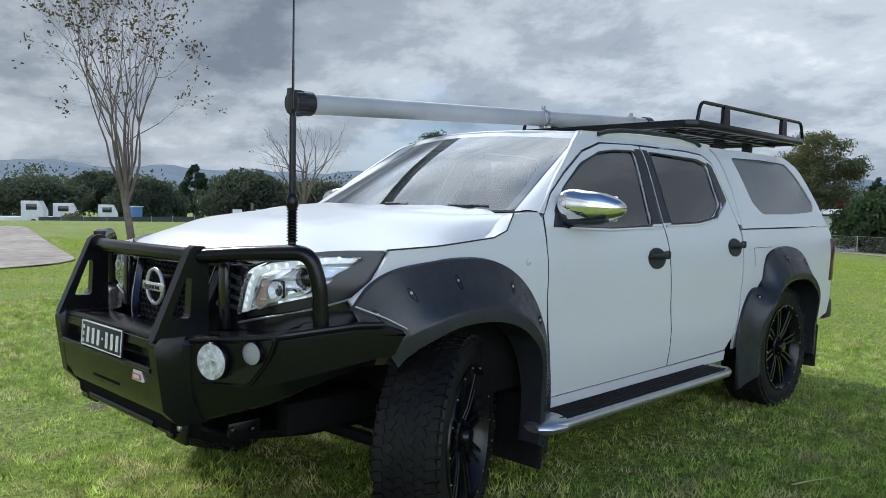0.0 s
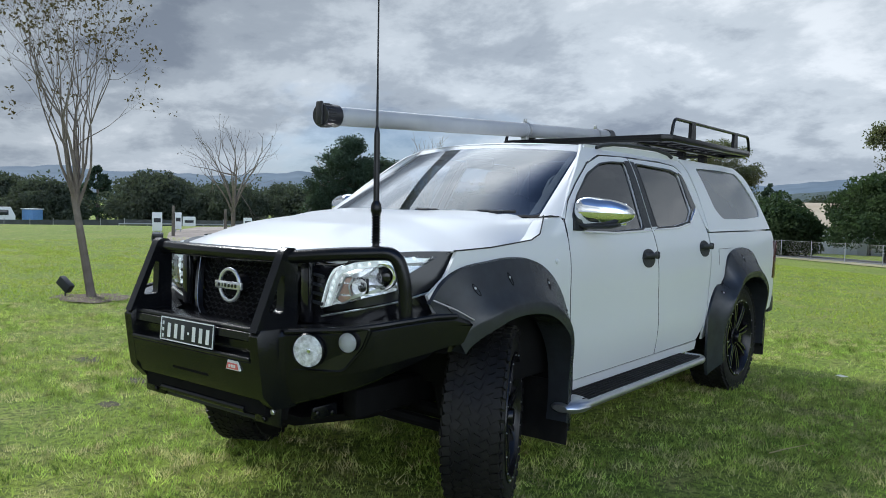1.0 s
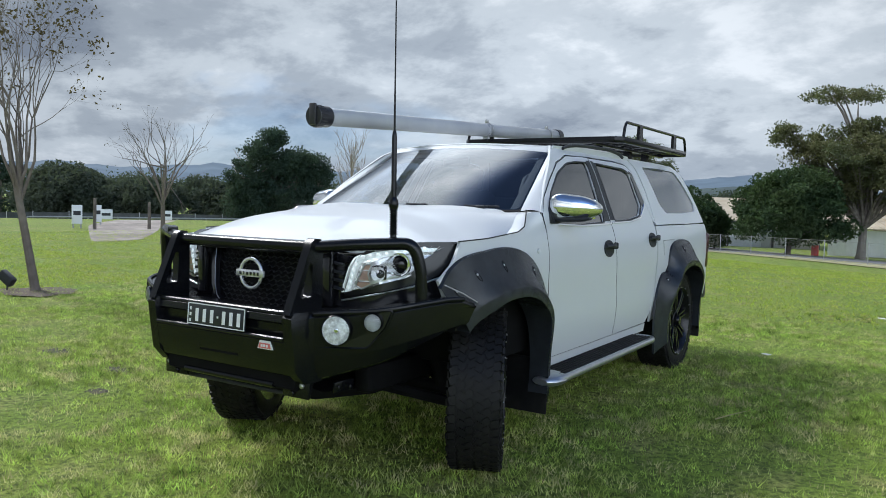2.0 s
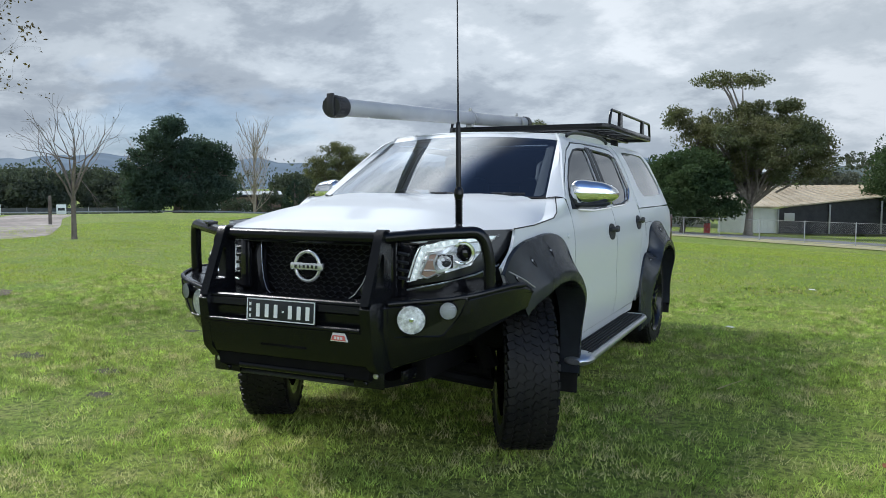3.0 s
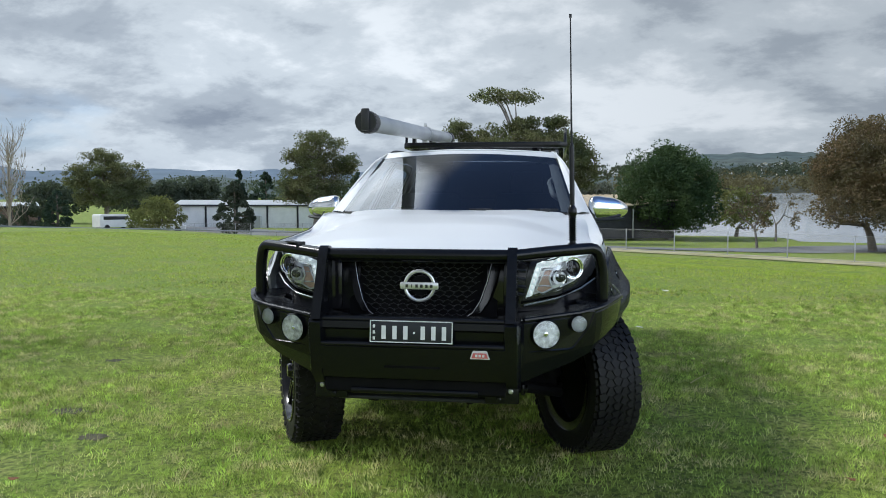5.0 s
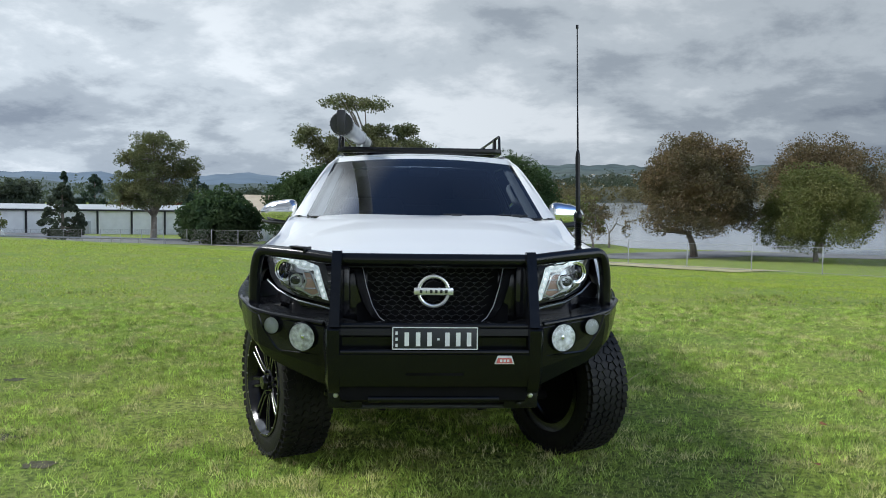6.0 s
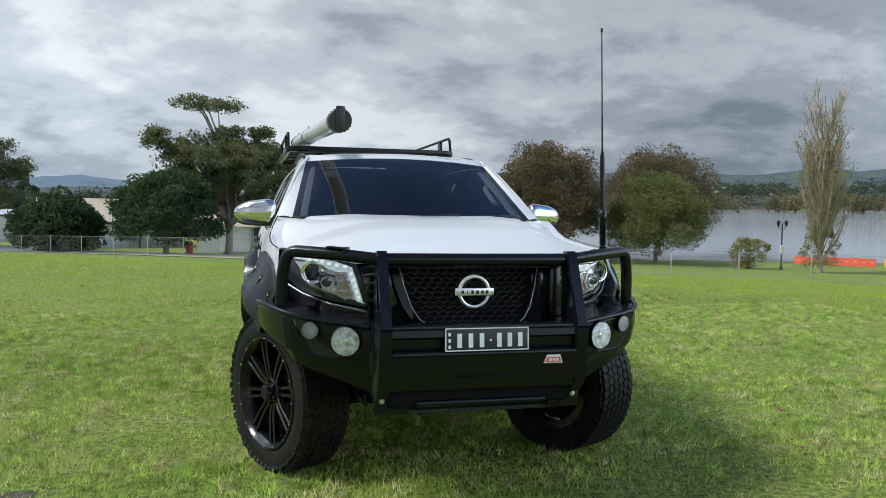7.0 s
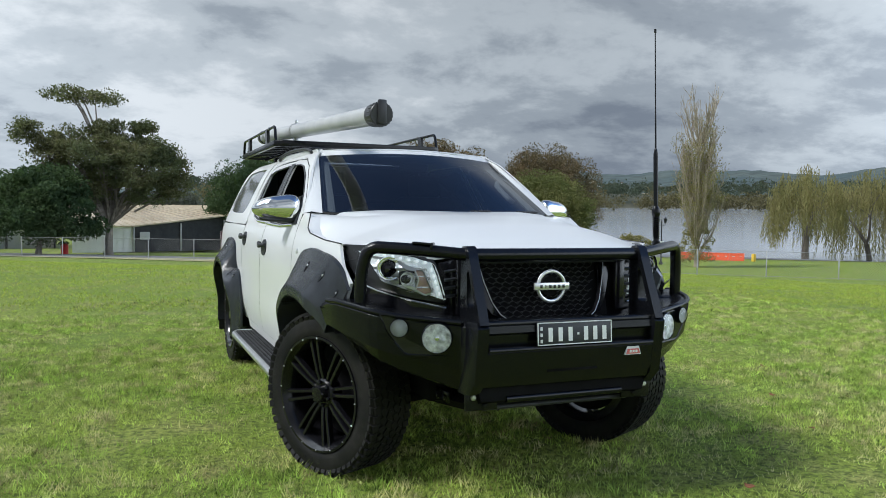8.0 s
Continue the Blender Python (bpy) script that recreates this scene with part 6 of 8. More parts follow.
flat_patch("track", round_loop([(-16.6, 9.4), (-16.9, 11.2), (-21.5, 15.3), (-26, 19), (-31, 24), (-33, 22), (-26.5, 15.8), (-21.6, 12.6)], 1.2, 4), GRAVEL, "pale gravel track between two gate posts", "track", 0.012, 0.8)
flat_patch("verge", strip(27.8, 38.0, -95, -6), VERGE, "dry yellowish verge along the wire fence", "verge", 0.03)
flat_patch("lake_road", [(5, 47), (20, 60), (33, 68.5), (50, 63.5), (70, 50), (74, 58), (52, 73), (38.7, 80.5), (22, 72), (5, 58)], ASPHALT, "grey road curving along the lake shore", "road", 0.05, 3)
flat_patch("road", strip(38.2, 51, -110, -24), ASPHALT, "grey asphalt road behind the wire fence", "road", 0.04, 3)
flat_patch("west_road", [(-75, 35), (-52, 48), (-34, 62), (-20, 78), (-24, 82), (-38, 66.5), (-55, 53), (-78, 40)], ASPHALT, "grey road along the field's far edge", "road", 0.04, 3)

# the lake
# pale base colour carries much of the sky's reflection
WATER = material("sky_pale_water", (0.36, 0.38, 0.40), 0.12, vary=0.1, scale=0.02, bump=0.02, bump_scale=1.2, spec=0.6)
LAKE_U, LAKE_TILT = 90.0, 0.0257
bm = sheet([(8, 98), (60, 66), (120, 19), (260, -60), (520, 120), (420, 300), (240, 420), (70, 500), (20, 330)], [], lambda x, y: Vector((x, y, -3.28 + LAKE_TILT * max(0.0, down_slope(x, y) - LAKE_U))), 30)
tagged(part("lake", bm, WATER, angle=60), "pale grey lake with the cloudy sky's reflection put into its colour", "lake", kind="structure")


# ---------------------------------------------------------------- trees
BARK = material("grey_bark", (0.10, 0.085, 0.07), 0.9, vary=0.3, scale=9, second=(0.15, 0.13, 0.11), second_scale=2, bump=0.5, bump_scale=25)
PALEBARK = material("pale_gum_bark", (0.22, 0.195, 0.17), 0.85, vary=0.25, scale=3, second=(0.15, 0.13, 0.11), second_scale=0.8, bump=0.3, bump_scale=12)
TWIG = material("bare_twig", (0.13, 0.105, 0.09), 0.9, vary=0.25, scale=7, second=(0.17, 0.145, 0.125), second_scale=2)
# greyed and lifted: distance haze is mixed into this leaf colour
DARKLEAF = leaf_material("dark_evergreen_leaf", (0.064, 0.082, 0.066), (0.086, 0.102, 0.076))
FIGLEAF = leaf_material("fig_leaf", (0.046, 0.078, 0.040), (0.074, 0.106, 0.048))
GUMLEAF = leaf_material("gum_leaf", (0.108, 0.128, 0.072), (0.160, 0.152, 0.080))
# needle colour is lightened to hold the haze in front of the pine
PINELEAF = leaf_material("pine_needles", (0.044, 0.070, 0.056), (0.060, 0.086, 0.062))
AUTUMN = leaf_material("autumn_leaf", (0.118, 0.104, 0.070), (0.185, 0.130, 0.080))
WILLOWLEAF = leaf_material("willow_leaf", (0.215, 0.205, 0.095), (0.265, 0.235, 0.115))
PALETWIG = material("pale_poplar_twig", (0.34, 0.29, 0.22), 0.85, vary=0.2, scale=5, second=(0.26, 0.22, 0.17), second_scale=1.2)
OLIVELEAF = leaf_material("olive_leaf", (0.128, 0.146, 0.060), (0.190, 0.186, 0.078))
REDLEAF = leaf_material("red_leaf", (0.116, 0.034, 0.034), (0.155, 0.054, 0.043))
SILVERLEAF = leaf_material("silver_leaf", (0.120, 0.130, 0.115), (0.090, 0.100, 0.085))


def leaves(rg, centres, radii, per, size, squash=0.75, droop=0.0, shell=0.5):
    """Leaf quads gathered in clumps; each centre is the middle of one clump."""
    out = []
    for c, r in zip(centres, radii):
        n = per
        d = rg.normal(size=(n, 3))
        d /= np.linalg.norm(d, axis=1)[:, None]
        rad = r * rg.uniform(shell, 1.0, n) ** 0.6
        p = np.asarray(c) + d * rad[:, None] * np.array([1, 1, squash])
        p[:, 2] -= droop * rg.uniform(0, 1, n)
        a = rg.normal(size=(n, 3)) + d * 0.5
        a /= np.linalg.norm(a, axis=1)[:, None]
        b = np.cross(a, rg.normal(size=(n, 3)))
        b /= np.linalg.norm(b, axis=1)[:, None]
        s = (size * rg.uniform(0.55, 1.25, n))[:, None]
        q = np.stack([p - a * s * 0.5, p + b * s * 0.27, p + a * s * 0.5, p - b * s * 0.27], 1)
        out.append(q.reshape(-1, 3))
    return np.concatenate(out)


def limb(bm, rg, p, d, length, r, depth, tips, spread=0.6, gravity=0.0, bits=4, n=6, shrink=0.72, kids=(2, 3)):
    """A tapered branch that forks; the ends are gathered in tips."""
    pts, rad = [p], [r]
    q, dd = p.copy(), d.normalized()
    for i in range(bits):
        dd = (dd + Vector(rg.normal(size=3)) * 0.10 + Vector((0, 0, gravity))).normalized()
        q = q + dd * (length / bits)
        pts.append(q.copy())
        rad.append(r * (1 - 0.42 * (i + 1) / bits))
    tube(bm, pts, rad, n, cap=depth == 0)
    if depth == 0:
        tips.append(q)
        return
    for k in range(rg.randint(kids[0], kids[1] + 1)):
        nd = (dd + Vector(rg.normal(size=3)) * spread).normalized()
        at_ = pts[-1] if k < 2 else pts[rg.randint(max(1, bits // 2), bits + 1)]
        limb(bm, rg, at_, nd, length * rg.uniform(shrink * 0.8, shrink * 1.1), rad[-1] * (0.9 if k == 0 else 0.72), depth - 1, tips, spread, gravity, max(2, bits - 1), max(4, n - 1), shrink, kids)


def tree_thing(name, x, y, label, category, group=""):
    return thing(name, label, category, (x, y, ground_z(x, y)), group)


def dome_tree(name, x, y, top, half, leaf, label, seed, skirt=0.25, per=135, clumps=110, size=0.40, trunk=0.28, bark=None, lift=0.0, lumpy=0.14):
    """Broad round evergreen."""
    rg = np.random.RandomState(seed)
    t = tree_thing(name, x, y, label, "tree")
    h = top - ground_z(x, y)
    base = h * (skirt + lift)
    bm = bmesh.new()
    tips = []
    limb(bm, rg, Vector((0, 0, -0.1)), Vector((0, 0, 1)), max(0.8, base * 1.2), trunk, 2, tips, 0.7, 0.02, 4, 8, 0.9)
    part("trunk", bm, bark or BARK, t)
    cs, rs = [], []
    for k in range(clumps):
        a, u = rg.uniform(0, 2 * math.pi), rg.uniform(-0.35, 1.0)
        w = math.sqrt(max(0.0, 1 - u * u)) if u > 0 else 1.0 - 0.25 * u * u
        f = rg.uniform(0.72, 0.92) * (1 + lumpy * math.sin(3 * a + seed) * math.cos(2 * u * 3 + seed))
        cs.append((half * w * f * math.cos(a), half * w * f * math.sin(a), base + (h - base) * (0.30 + 0.58 * u * f if u > 0 else 0.30 + 0.62 * u)))
        rs.append(half * rg.uniform(0.16, 0.27))
    for k in range(clumps // 2):
        a, f = rg.uniform(0, 2 * math.pi), rg.uniform(0, 0.6)
        cs.append((half * f * math.cos(a), half * f * math.sin(a), base + (h - base) * rg.uniform(0.05, 0.75)))
        rs.append(half * 0.3)
    ob = new("crown", quads_mesh("crown", leaves(rg, cs, rs, per, size), 4, leaf))
    ob.parent = t
    return t


def gum_tree(name, x, y, top, half, leaf, label, seed, forks=3, per=95, size=0.46, trunk=0.33, bark=None, fill=30):
    """Tall open tree: pale limbs that carry separate leafy clumps."""
    rg = np.random.RandomState(seed)
    t = tree_thing(name, x, y, label, "tree")
    h = top - ground_z(x, y)
    bm = bmesh.new()
    tips = []
    limb(bm, rg, Vector((0, 0, -0.1)), Vector((0.08, 0.02, 1)), h * 0.26, trunk, forks, tips, 0.48, 0.05, 5, 8, 0.80)
    zmax = max(p.z for p in tips)
    wmax = max(math.hypot(p.x, p.y) for p in tips)
    for v in bm.verts:
        k = ramp01(0, h * 0.2, v.co.z)
        v.co.x *= 1 + k * (half * 0.82 / wmax - 1)
        v.co.y *= 1 + k * (half * 0.82 / wmax - 1)
        v.co.z *= (h * 0.95 / zmax) if v.co.z > 0 else 1
    part("trunk", bm, bark or PALEBARK, t)
    cs = [(p.x * half * 0.82 / wmax, p.y * half * 0.82 / wmax, p.z * h * 0.95 / zmax) for p in tips]
    more = [tuple(np.array(c) + rg.normal(size=3) * half * 0.16 + np.array([0, 0, -half * 0.08])) for c in cs for _ in range(2)]
    cs += more
    for k in range(fill):
        a, u, f = rg.uniform(0, 2 * math.pi), rg.uniform(0.30, 0.80), math.sqrt(rg.uniform(0.15, 1.0))
        w = half * math.sin(math.pi * min(1.0, (u - 0.12) / 0.85)) ** 0.6
        cs.append((w * f * math.cos(a), w * f * math.sin(a), h * u))
    rs = [half * rg.uniform(0.11, 0.21) for _ in cs]
    ob = new("crown", quads_mesh("crown", leaves(rg, cs, rs, per, size, 0.65), 4, leaf))
    ob.parent = t
    return t


def cone_tree(name, x, y, top, half, leaf, label, seed, per=80, size=0.46, ragged=0.25, fat=0.8, clumps=100):
    """Conifer: clumps in whorls that grow shorter upwards."""
    rg = np.random.RandomState(seed)
    t = tree_thing(name, x, y, label, "tree")
    h = top - ground_z(x, y)
    bm = bmesh.new()
    tube(bm, [(0, 0, -0.1), (0.05, 0, h * 0.4), (0, 0, h * 0.95)], [0.035 * h, 0.024 * h, 0.006 * h], 8)
    cs, rs = [], []
    for k in range(clumps):
        u = rg.uniform(0.06, 1.0)
        w = half * min(1.0, (1 - u) ** fat * 1.35) * (1 - 0.25 * (u < 0.15)) * rg.uniform(1 - ragged, 1.0)
        a = rg.uniform(0, 2 * math.pi)
        cs.append((w * math.cos(a) * 0.86, w * math.sin(a) * 0.86, h * (0.05 + 0.93 * u) - 0.1 * w))
        rs.append(half * rg.uniform(0.13, 0.24) * (1.15 - 0.6 * u))
        if k % 5 == 0:
            tube(bm, [(0, 0, h * (0.05 + 0.93 * u) * 0.9), cs[-1]], [0.010 * h * (1 - u) + 0.01, 0.01], 5, False)
    part("trunk", bm, BARK, t)
    ob = new("crown", quads_mesh("crown", leaves(rg, cs, rs, per, size, 0.8), 4, leaf))
    ob.parent = t
    return t


def poplar(name, x, y, top, half, label, seed, leafy, leaf, n_up=34):
    """Upright bare poplar: many steep twigs, a few leaves low down."""
    rg = np.random.RandomState(seed)
    t = tree_thing(name, x, y, label, "tree")
    h = top - ground_z(x, y)
    bm = bmesh.new()
    tube(bm, [(0, 0, -0.1), (0.06, 0, h * 0.45), (0.0, 0.03, h * 0.97)], [0.015 * h, 0.007 * h, 0.0015 * h], 8)
    cs, rs = [], []
    for k in range(n_up):
        z0 = h * rg.uniform(0.04, 0.75)
        a = rg.uniform(0, 2 * math.pi)
        L = h * rg.uniform(0.22, 0.42) * (1.1 - 0.5 * z0 / h)
        out_ = half * rg.uniform(0.55, 1.05) * (1.15 - 0.55 * z0 / h)
        p0, p1 = Vector((0, 0, z0)), Vector((out_ * math.cos(a), out_ * math.sin(a), min(h * 0.99, z0 + L)))
        mid = p0.lerp(p1, 0.5) + Vector((math.cos(a), math.sin(a), 0)) * out_ * 0.18
        tube(bm, [p0, mid, p1], [0.0036 * h, 0.0026 * h, 0.0010 * h], 5, False)
        for j in range(7):
            q = p0.lerp(p1, rg.uniform(0.25, 1.0)) + Vector((math.cos(a), math.sin(a), 0)) * out_ * 0.08
            e = q + Vector((rg.normal() * half * 0.14, rg.normal() * half * 0.14, h * rg.uniform(0.04, 0.10)))
            tube(bm, [q, e], [0.0015 * h, 0.0008 * h], 4, False)
            if rg.uniform() < leafy * (1.9 - 2.3 * q.z / h):
                cs.append(tuple(e))
                rs.append(half * 0.22)
    part("trunk", bm, PALETWIG, t)
    ob = new("crown", quads_mesh("crown", leaves(rg, cs, rs, 30, 0.14, 1.0), 4, leaf))
    ob.parent = t
    return t


def spreading_gum(name, x, y, label, seed, lobes, leaf, rz=0.0, bark=None, per=110, size=0.24):
    """Old gum: a short bole, wide limbs, and separate cushions of leaves; lobes are (across, height, half width, half height)."""
    rg = np.random.RandomState(seed)
    t = tree_thing(name, x, y, label, "tree")
    t.matrix_basis = pose(x, y, ground_z(x, y), 0, 0, rz)
    bm = bmesh.new()
    fork = Vector((0.1, 0, min(2.6, 0.34 * max(l[1] for l in lobes))))
    tube(bm, [(0, 0, -0.15), (0.03, 0, 0.4), (0.08, 0, 1.6), fork], [0.52, 0.36, 0.31, 0.30], 10)
    cs, rs = [], []
    for u, h, rx, rz_ in lobes:
        c = Vector((u, rg.uniform(-0.5, 0.5) * rx, h - rz_ * 0.4))
        base = fork if h < 9 else fork + Vector((u * 0.2, 0, (h - fork.z) * 0.45))
        mid = base.lerp(c, 0.5) + Vector((-u * 0.10, 0, 0.25))
        tube(bm, [fork.lerp(base, 0.0), base.lerp(mid, 0.35), mid, c], [0.21, 0.15, 0.10, 0.05], 7)
        for k in range(int(1.6 * rx)):
            q = Vector((u + rx * rg.uniform(-0.8, 0.8), c.y + rx * rg.uniform(-0.4, 0.4), h - rz_ * 0.2))
            low = base.lerp(c, rg.uniform(0.2, 0.5))
            tube(bm, [low, low.lerp(q, 0.55) + Vector((0, 0, 0.3)), q], [0.10, 0.07, 0.025], 6, False)
        for k in range(int(14 + 9.0 * rx * rz_)):
            a, f, w = rg.uniform(0, 2 * math.pi), math.sqrt(rg.uniform(0, 1)), rg.uniform(-1, 1)
            q = Vector((u + rx * f * math.cos(a) * math.sqrt(1 - 0.6 * w * w), c.y + 0.8 * rx * f * math.sin(a), h + rz_ * 0.85 * w))
            cs.append(tuple(q))
            rs.append(min(rg.uniform(0.55, 1.2), 1.3 * rz_ + 0.2))
            if k % 3 == 0:
                tube(bm, [c, c.lerp(q, 0.5) + Vector((0, 0, 0.15)), q], [0.05, 0.035, 0.012], 5, False)
    part("trunk", bm, bark or PALEBARK, t)
    ob = new("crown", quads_mesh("crown", leaves(rg, cs, rs, per, size, 0.6, shell=0.1), 4, leaf))
    ob.parent = t
    return t


def willow(name, x, y, top, half, label, seed):
    rg = np.random.RandomState(seed)
    t = tree_thing(name, x, y, label, "tree")
    h = top - ground_z(x, y)
    bm = bmesh.new()
    tips = []
    limb(bm, rg, Vector((0, 0, -0.1)), Vector((0, 0, 1)), h * 0.32, 0.4, 2, tips, 0.5, 0.03, 4, 8, 0.8)
    part("trunk", bm, BARK, t)
    q = []
    spots = []
    for k in range(40):
        a, f = rg.uniform(0, 2 * math.pi), math.sqrt(rg.uniform(0, 1))
        top_ = h * (0.60 + 0.38 * math.sqrt(max(0, 1 - f * f))) * rg.uniform(0.90, 1.02)
        low = h * (rg.uniform(0.10, 0.34) if f > 0.55 else rg.uniform(0.38, 0.62))
        for j in range(17):
            d = rg.normal(size=2) * half * 0.11
            spots.append((half * f * math.cos(a) + d[0], half * f * math.sin(a) + d[1], top_ - 2.2 * (d[0] ** 2 + d[1] ** 2) * rg.uniform(0.6, 1.4), low + h * rg.uniform(-0.05, 0.16)))
    for sx, sy, z0, z1 in spots:
        if z0 - z1 < 0.5:
            continue
        m = int((z0 - z1) / 0.16)
        zz = np.linspace(z0, z1, m)
        px_ = sx * (1 + 0.16 * (1 - (zz - z1) / (z0 - z1 + 1e-6))) + rg.normal(size=m) * 0.07
        py_ = sy * (1 + 0.16 * (1 - (zz - z1) / (z0 - z1 + 1e-6))) + rg.normal(size=m) * 0.07
        c = np.stack([px_, py_, zz], 1)
        b = rg.normal(size=(m, 3))
        b[:, 2] *= 0.2
        b /= np.linalg.norm(b, axis=1)[:, None]
        s = 0.036
        dn = np.array([0, 0, 0.17])
        q.append(np.stack([c + dn, c + b * s, c - dn, c - b * s], 1).reshape(-1, 3))
    ob = new("crown", quads_mesh("crown", np.concatenate(q), 4, WILLOWLEAF))
    ob.parent = t
    return t


def bare_tree(name, x, y, height, label, seed, trunk, first, spread, depth, lean=(0, 0), leafy=0, width=None, limbs=9):
    """Leafless young tree with fine forking twigs and a few last leaves."""
    rg = np.random.RandomState(seed)
    t = tree_thing(name, x, y, label, "tree")
    bm = bmesh.new()
    tips = []
    p = Vector((0, 0, -0.05))
    d = Vector((lean[0], lean[1], 1)).normalized()
    fork = p + d * first
    tube(bm, [p, p.lerp(fork, 0.1), p.lerp(fork, 0.5), fork], [trunk * 1.35, trunk, trunk * 0.86, trunk * 0.78], 10)
    for k in range(limbs):
        a = 2 * math.pi * k / 4.5 + rg.uniform(-0.4, 0.4)
        up = rg.uniform(0.9, 1.7) if k else 3.0
        nd = Vector((math.cos(a) * spread, math.sin(a) * spread, up))
        limb(bm, rg, p.lerp(fork, rg.uniform(0.80, 1.0)), nd, (height - first) * rg.uniform(0.36, 0.46), trunk * (0.62 if k == 0 else 0.42), depth, tips, 0.42, 0.06, 4, 6, 0.70, (2, 3))
    top = max(q.z for q in tips)
    k = (height - first) / (top - first)
    for v in bm.verts:
        if v.co.z > first * 0.9:
            v.co.z = first * 0.9 + (v.co.z - first * 0.9) * k
    if width:
        far = sorted(math.hypot(q.x - lean[0] * q.z, q.y - lean[1] * q.z) for q in tips)[int(0.95 * len(tips))]

    def drawn_in(v):
        """Draws a point of the crown towards the tree's leaning axis."""
        f = 1 + (width / far - 1) * ramp01(first * 0.8, first * 1.5, v.z) if width else 1.0
        return Vector((lean[0] * v.z + (v.x - lean[0] * v.z) * f, lean[1] * v.z + (v.y - lean[1] * v.z) * f, v.z))
    for v in bm.verts:
        v.co = drawn_in(v.co)
    part("trunk", bm, TWIG, t)
    cs = []
    for q in tips:
        if rg.uniform() < leafy:
            cs.append(tuple(drawn_in(Vector((q.x, q.y, first * 0.9 + (q.z - first * 0.9) * k if q.z > first * 0.9 else q.z)))))
    if cs:
        ob = new("crown", quads_mesh("crown", leaves(rg, cs, [0.06] * len(cs), 3, 0.055, 1.0), 4, TWIGLEAF))
        ob.parent = t
    return t


TWIGLEAF = leaf_material("last_leaf", (0.070, 0.060, 0.030), (0.100, 0.070, 0.035))
bare_tree("sapling", -7.2, 2.40, 4.75, "bare young tree with a few last leaves", 21, 0.060, 1.42, 0.38, 5, (-0.10, -0.12), 0.6, 1.35, 12)
bare_tree("sapling", -15.2, 10.6, 3.75, "bare young tree standing in the field", 34, 0.07, 1.25, 0.5, 3, (0.0, 0.0), 0.1)
# mulch ring and spotlight at the sapling's foot
MULCH = material("wood_mulch", (0.10, 0.075, 0.05), 0.95, vary=0.4, scale=30, bump=0.6, bump_scale=60)
rgm = random.Random(3)
ring = [(-7.2 + rgm.uniform(0.40, 0.66) * math.cos(2 * math.pi * k / 26), 2.4 + rgm.uniform(0.36, 0.58) * math.sin(2 * math.pi * k / 26)) for k in range(26)]
bm = sheet(ring, [], lambda x, y: Vector((x, y, ground_z(x, y) + 0.012 + 0.022 * math.exp(-((x + 7.2) ** 2 + (y - 2.4) ** 2) * 6) + 0.014 * noise.noise(Vector((x * 9, y * 9, 0))))), 0.06)
tagged(part("mulch", bm, MULCH, angle=60), "dark wood mulch ring round the sapling", "mulch", kind="structure")
sl = thing("spotlight", "small black ground spotlight beside the sapling", "spotlight", (-7.62, 2.25, ground_z(-7.6, 2.25)))
bm = bmesh.new()
tube(bm, [(0, 0, -0.02), (0, 0, 0.12)], 0.012, 8)
part("stake", bm, TRIM, sl)
bm = bmesh.new()
box(bm, (0, 0, 0.17), (0.22, 0.10, 0.13), 0.02, rot(0, 38, 20))
part("lamp_head", bm, TRIM, sl)

# dark trees along the western edge
dome_tree("oak", -97.1, 29.7, 3.6, 5.8, DARKLEAF, "dark evergreen tree on the field's far edge", 1, 0.12)
dome_tree("oak", -101.0, 23.0, 4.6, 4.2, DARKLEAF, "dark evergreen tree on the field's far edge", 2, 0.12)
dome_tree("oak", -101.7, 39.1, 5.0, 4.6, DARKLEAF, "tall dark evergreen tree on the field's far edge", 3, 0.15)
dome_tree("oak", -84.6, 37.6, 3.5, 4.4, DARKLEAF, "dark evergreen tree on the field's far edge", 4, 0.12)
cone_tree("cypress", -110.0, 57.0, 6.3, 3.6, PINELEAF, "dark cypress behind the far trees", 5, ragged=0.15)
dome_tree("oak", -76.7, 45.8, 5.0, 5.2, DARKLEAF, "broad dark evergreen tree on the field's far edge", 6, 0.10)
dome_tree("oak", -72.0, 53.0, 3.6, 4.6, DARKLEAF, "dark evergreen tree on the field's far edge", 7, 0.10)
dome_tree("oak", -67.0, 60.0, 3.4, 4.0, DARKLEAF, "dark evergreen tree on the field's far edge", 8, 0.10)
dome_tree("oak", -85.0, 52.0, 2.6, 4.5, OLIVELEAF, "dull olive tree on the field's far edge", 9, 0.10)
spreading_gum("gum_tree", -58.4, 91.1, "grey-green gum tree beyond the far road", 10, ((-1.0, 9.2, 2.3, 1.2), (-3.2, 6.8, 2.0, 1.5), (3.0, 7.2, 2.3, 1.6), (0.0, 6.6, 2.6, 1.6), (3.6, 5.0, 1.8, 1.5), (-2.6, 4.4, 2.0, 1.6), (1.2, 4.4, 2.4, 1.5)), GUMLEAF)
spreading_gum("pine", -47.8, 48.3, "large dark two-topped pine at the field's edge", 11, ((-0.5, 7.9, 0.9, 0.8), (-1.0, 6.4, 1.9, 1.2), (1.0, 5.8, 1.9, 1.2), (2.9, 5.5, 1.4, 1.0), (-2.0, 4.5, 2.2, 1.4), (0.8, 4.0, 2.5, 1.5), (3.4, 3.9, 1.4, 1.2), (-2.8, 2.9, 2.0, 1.3), (0.2, 2.3, 2.6, 1.2), (3.3, 2.3, 1.5, 1.1), (-2.2, 1.4, 1.9, 0.8), (1.8, 1.4, 1.8, 0.8)), PINELEAF, 43, BARK, 150, 0.24)
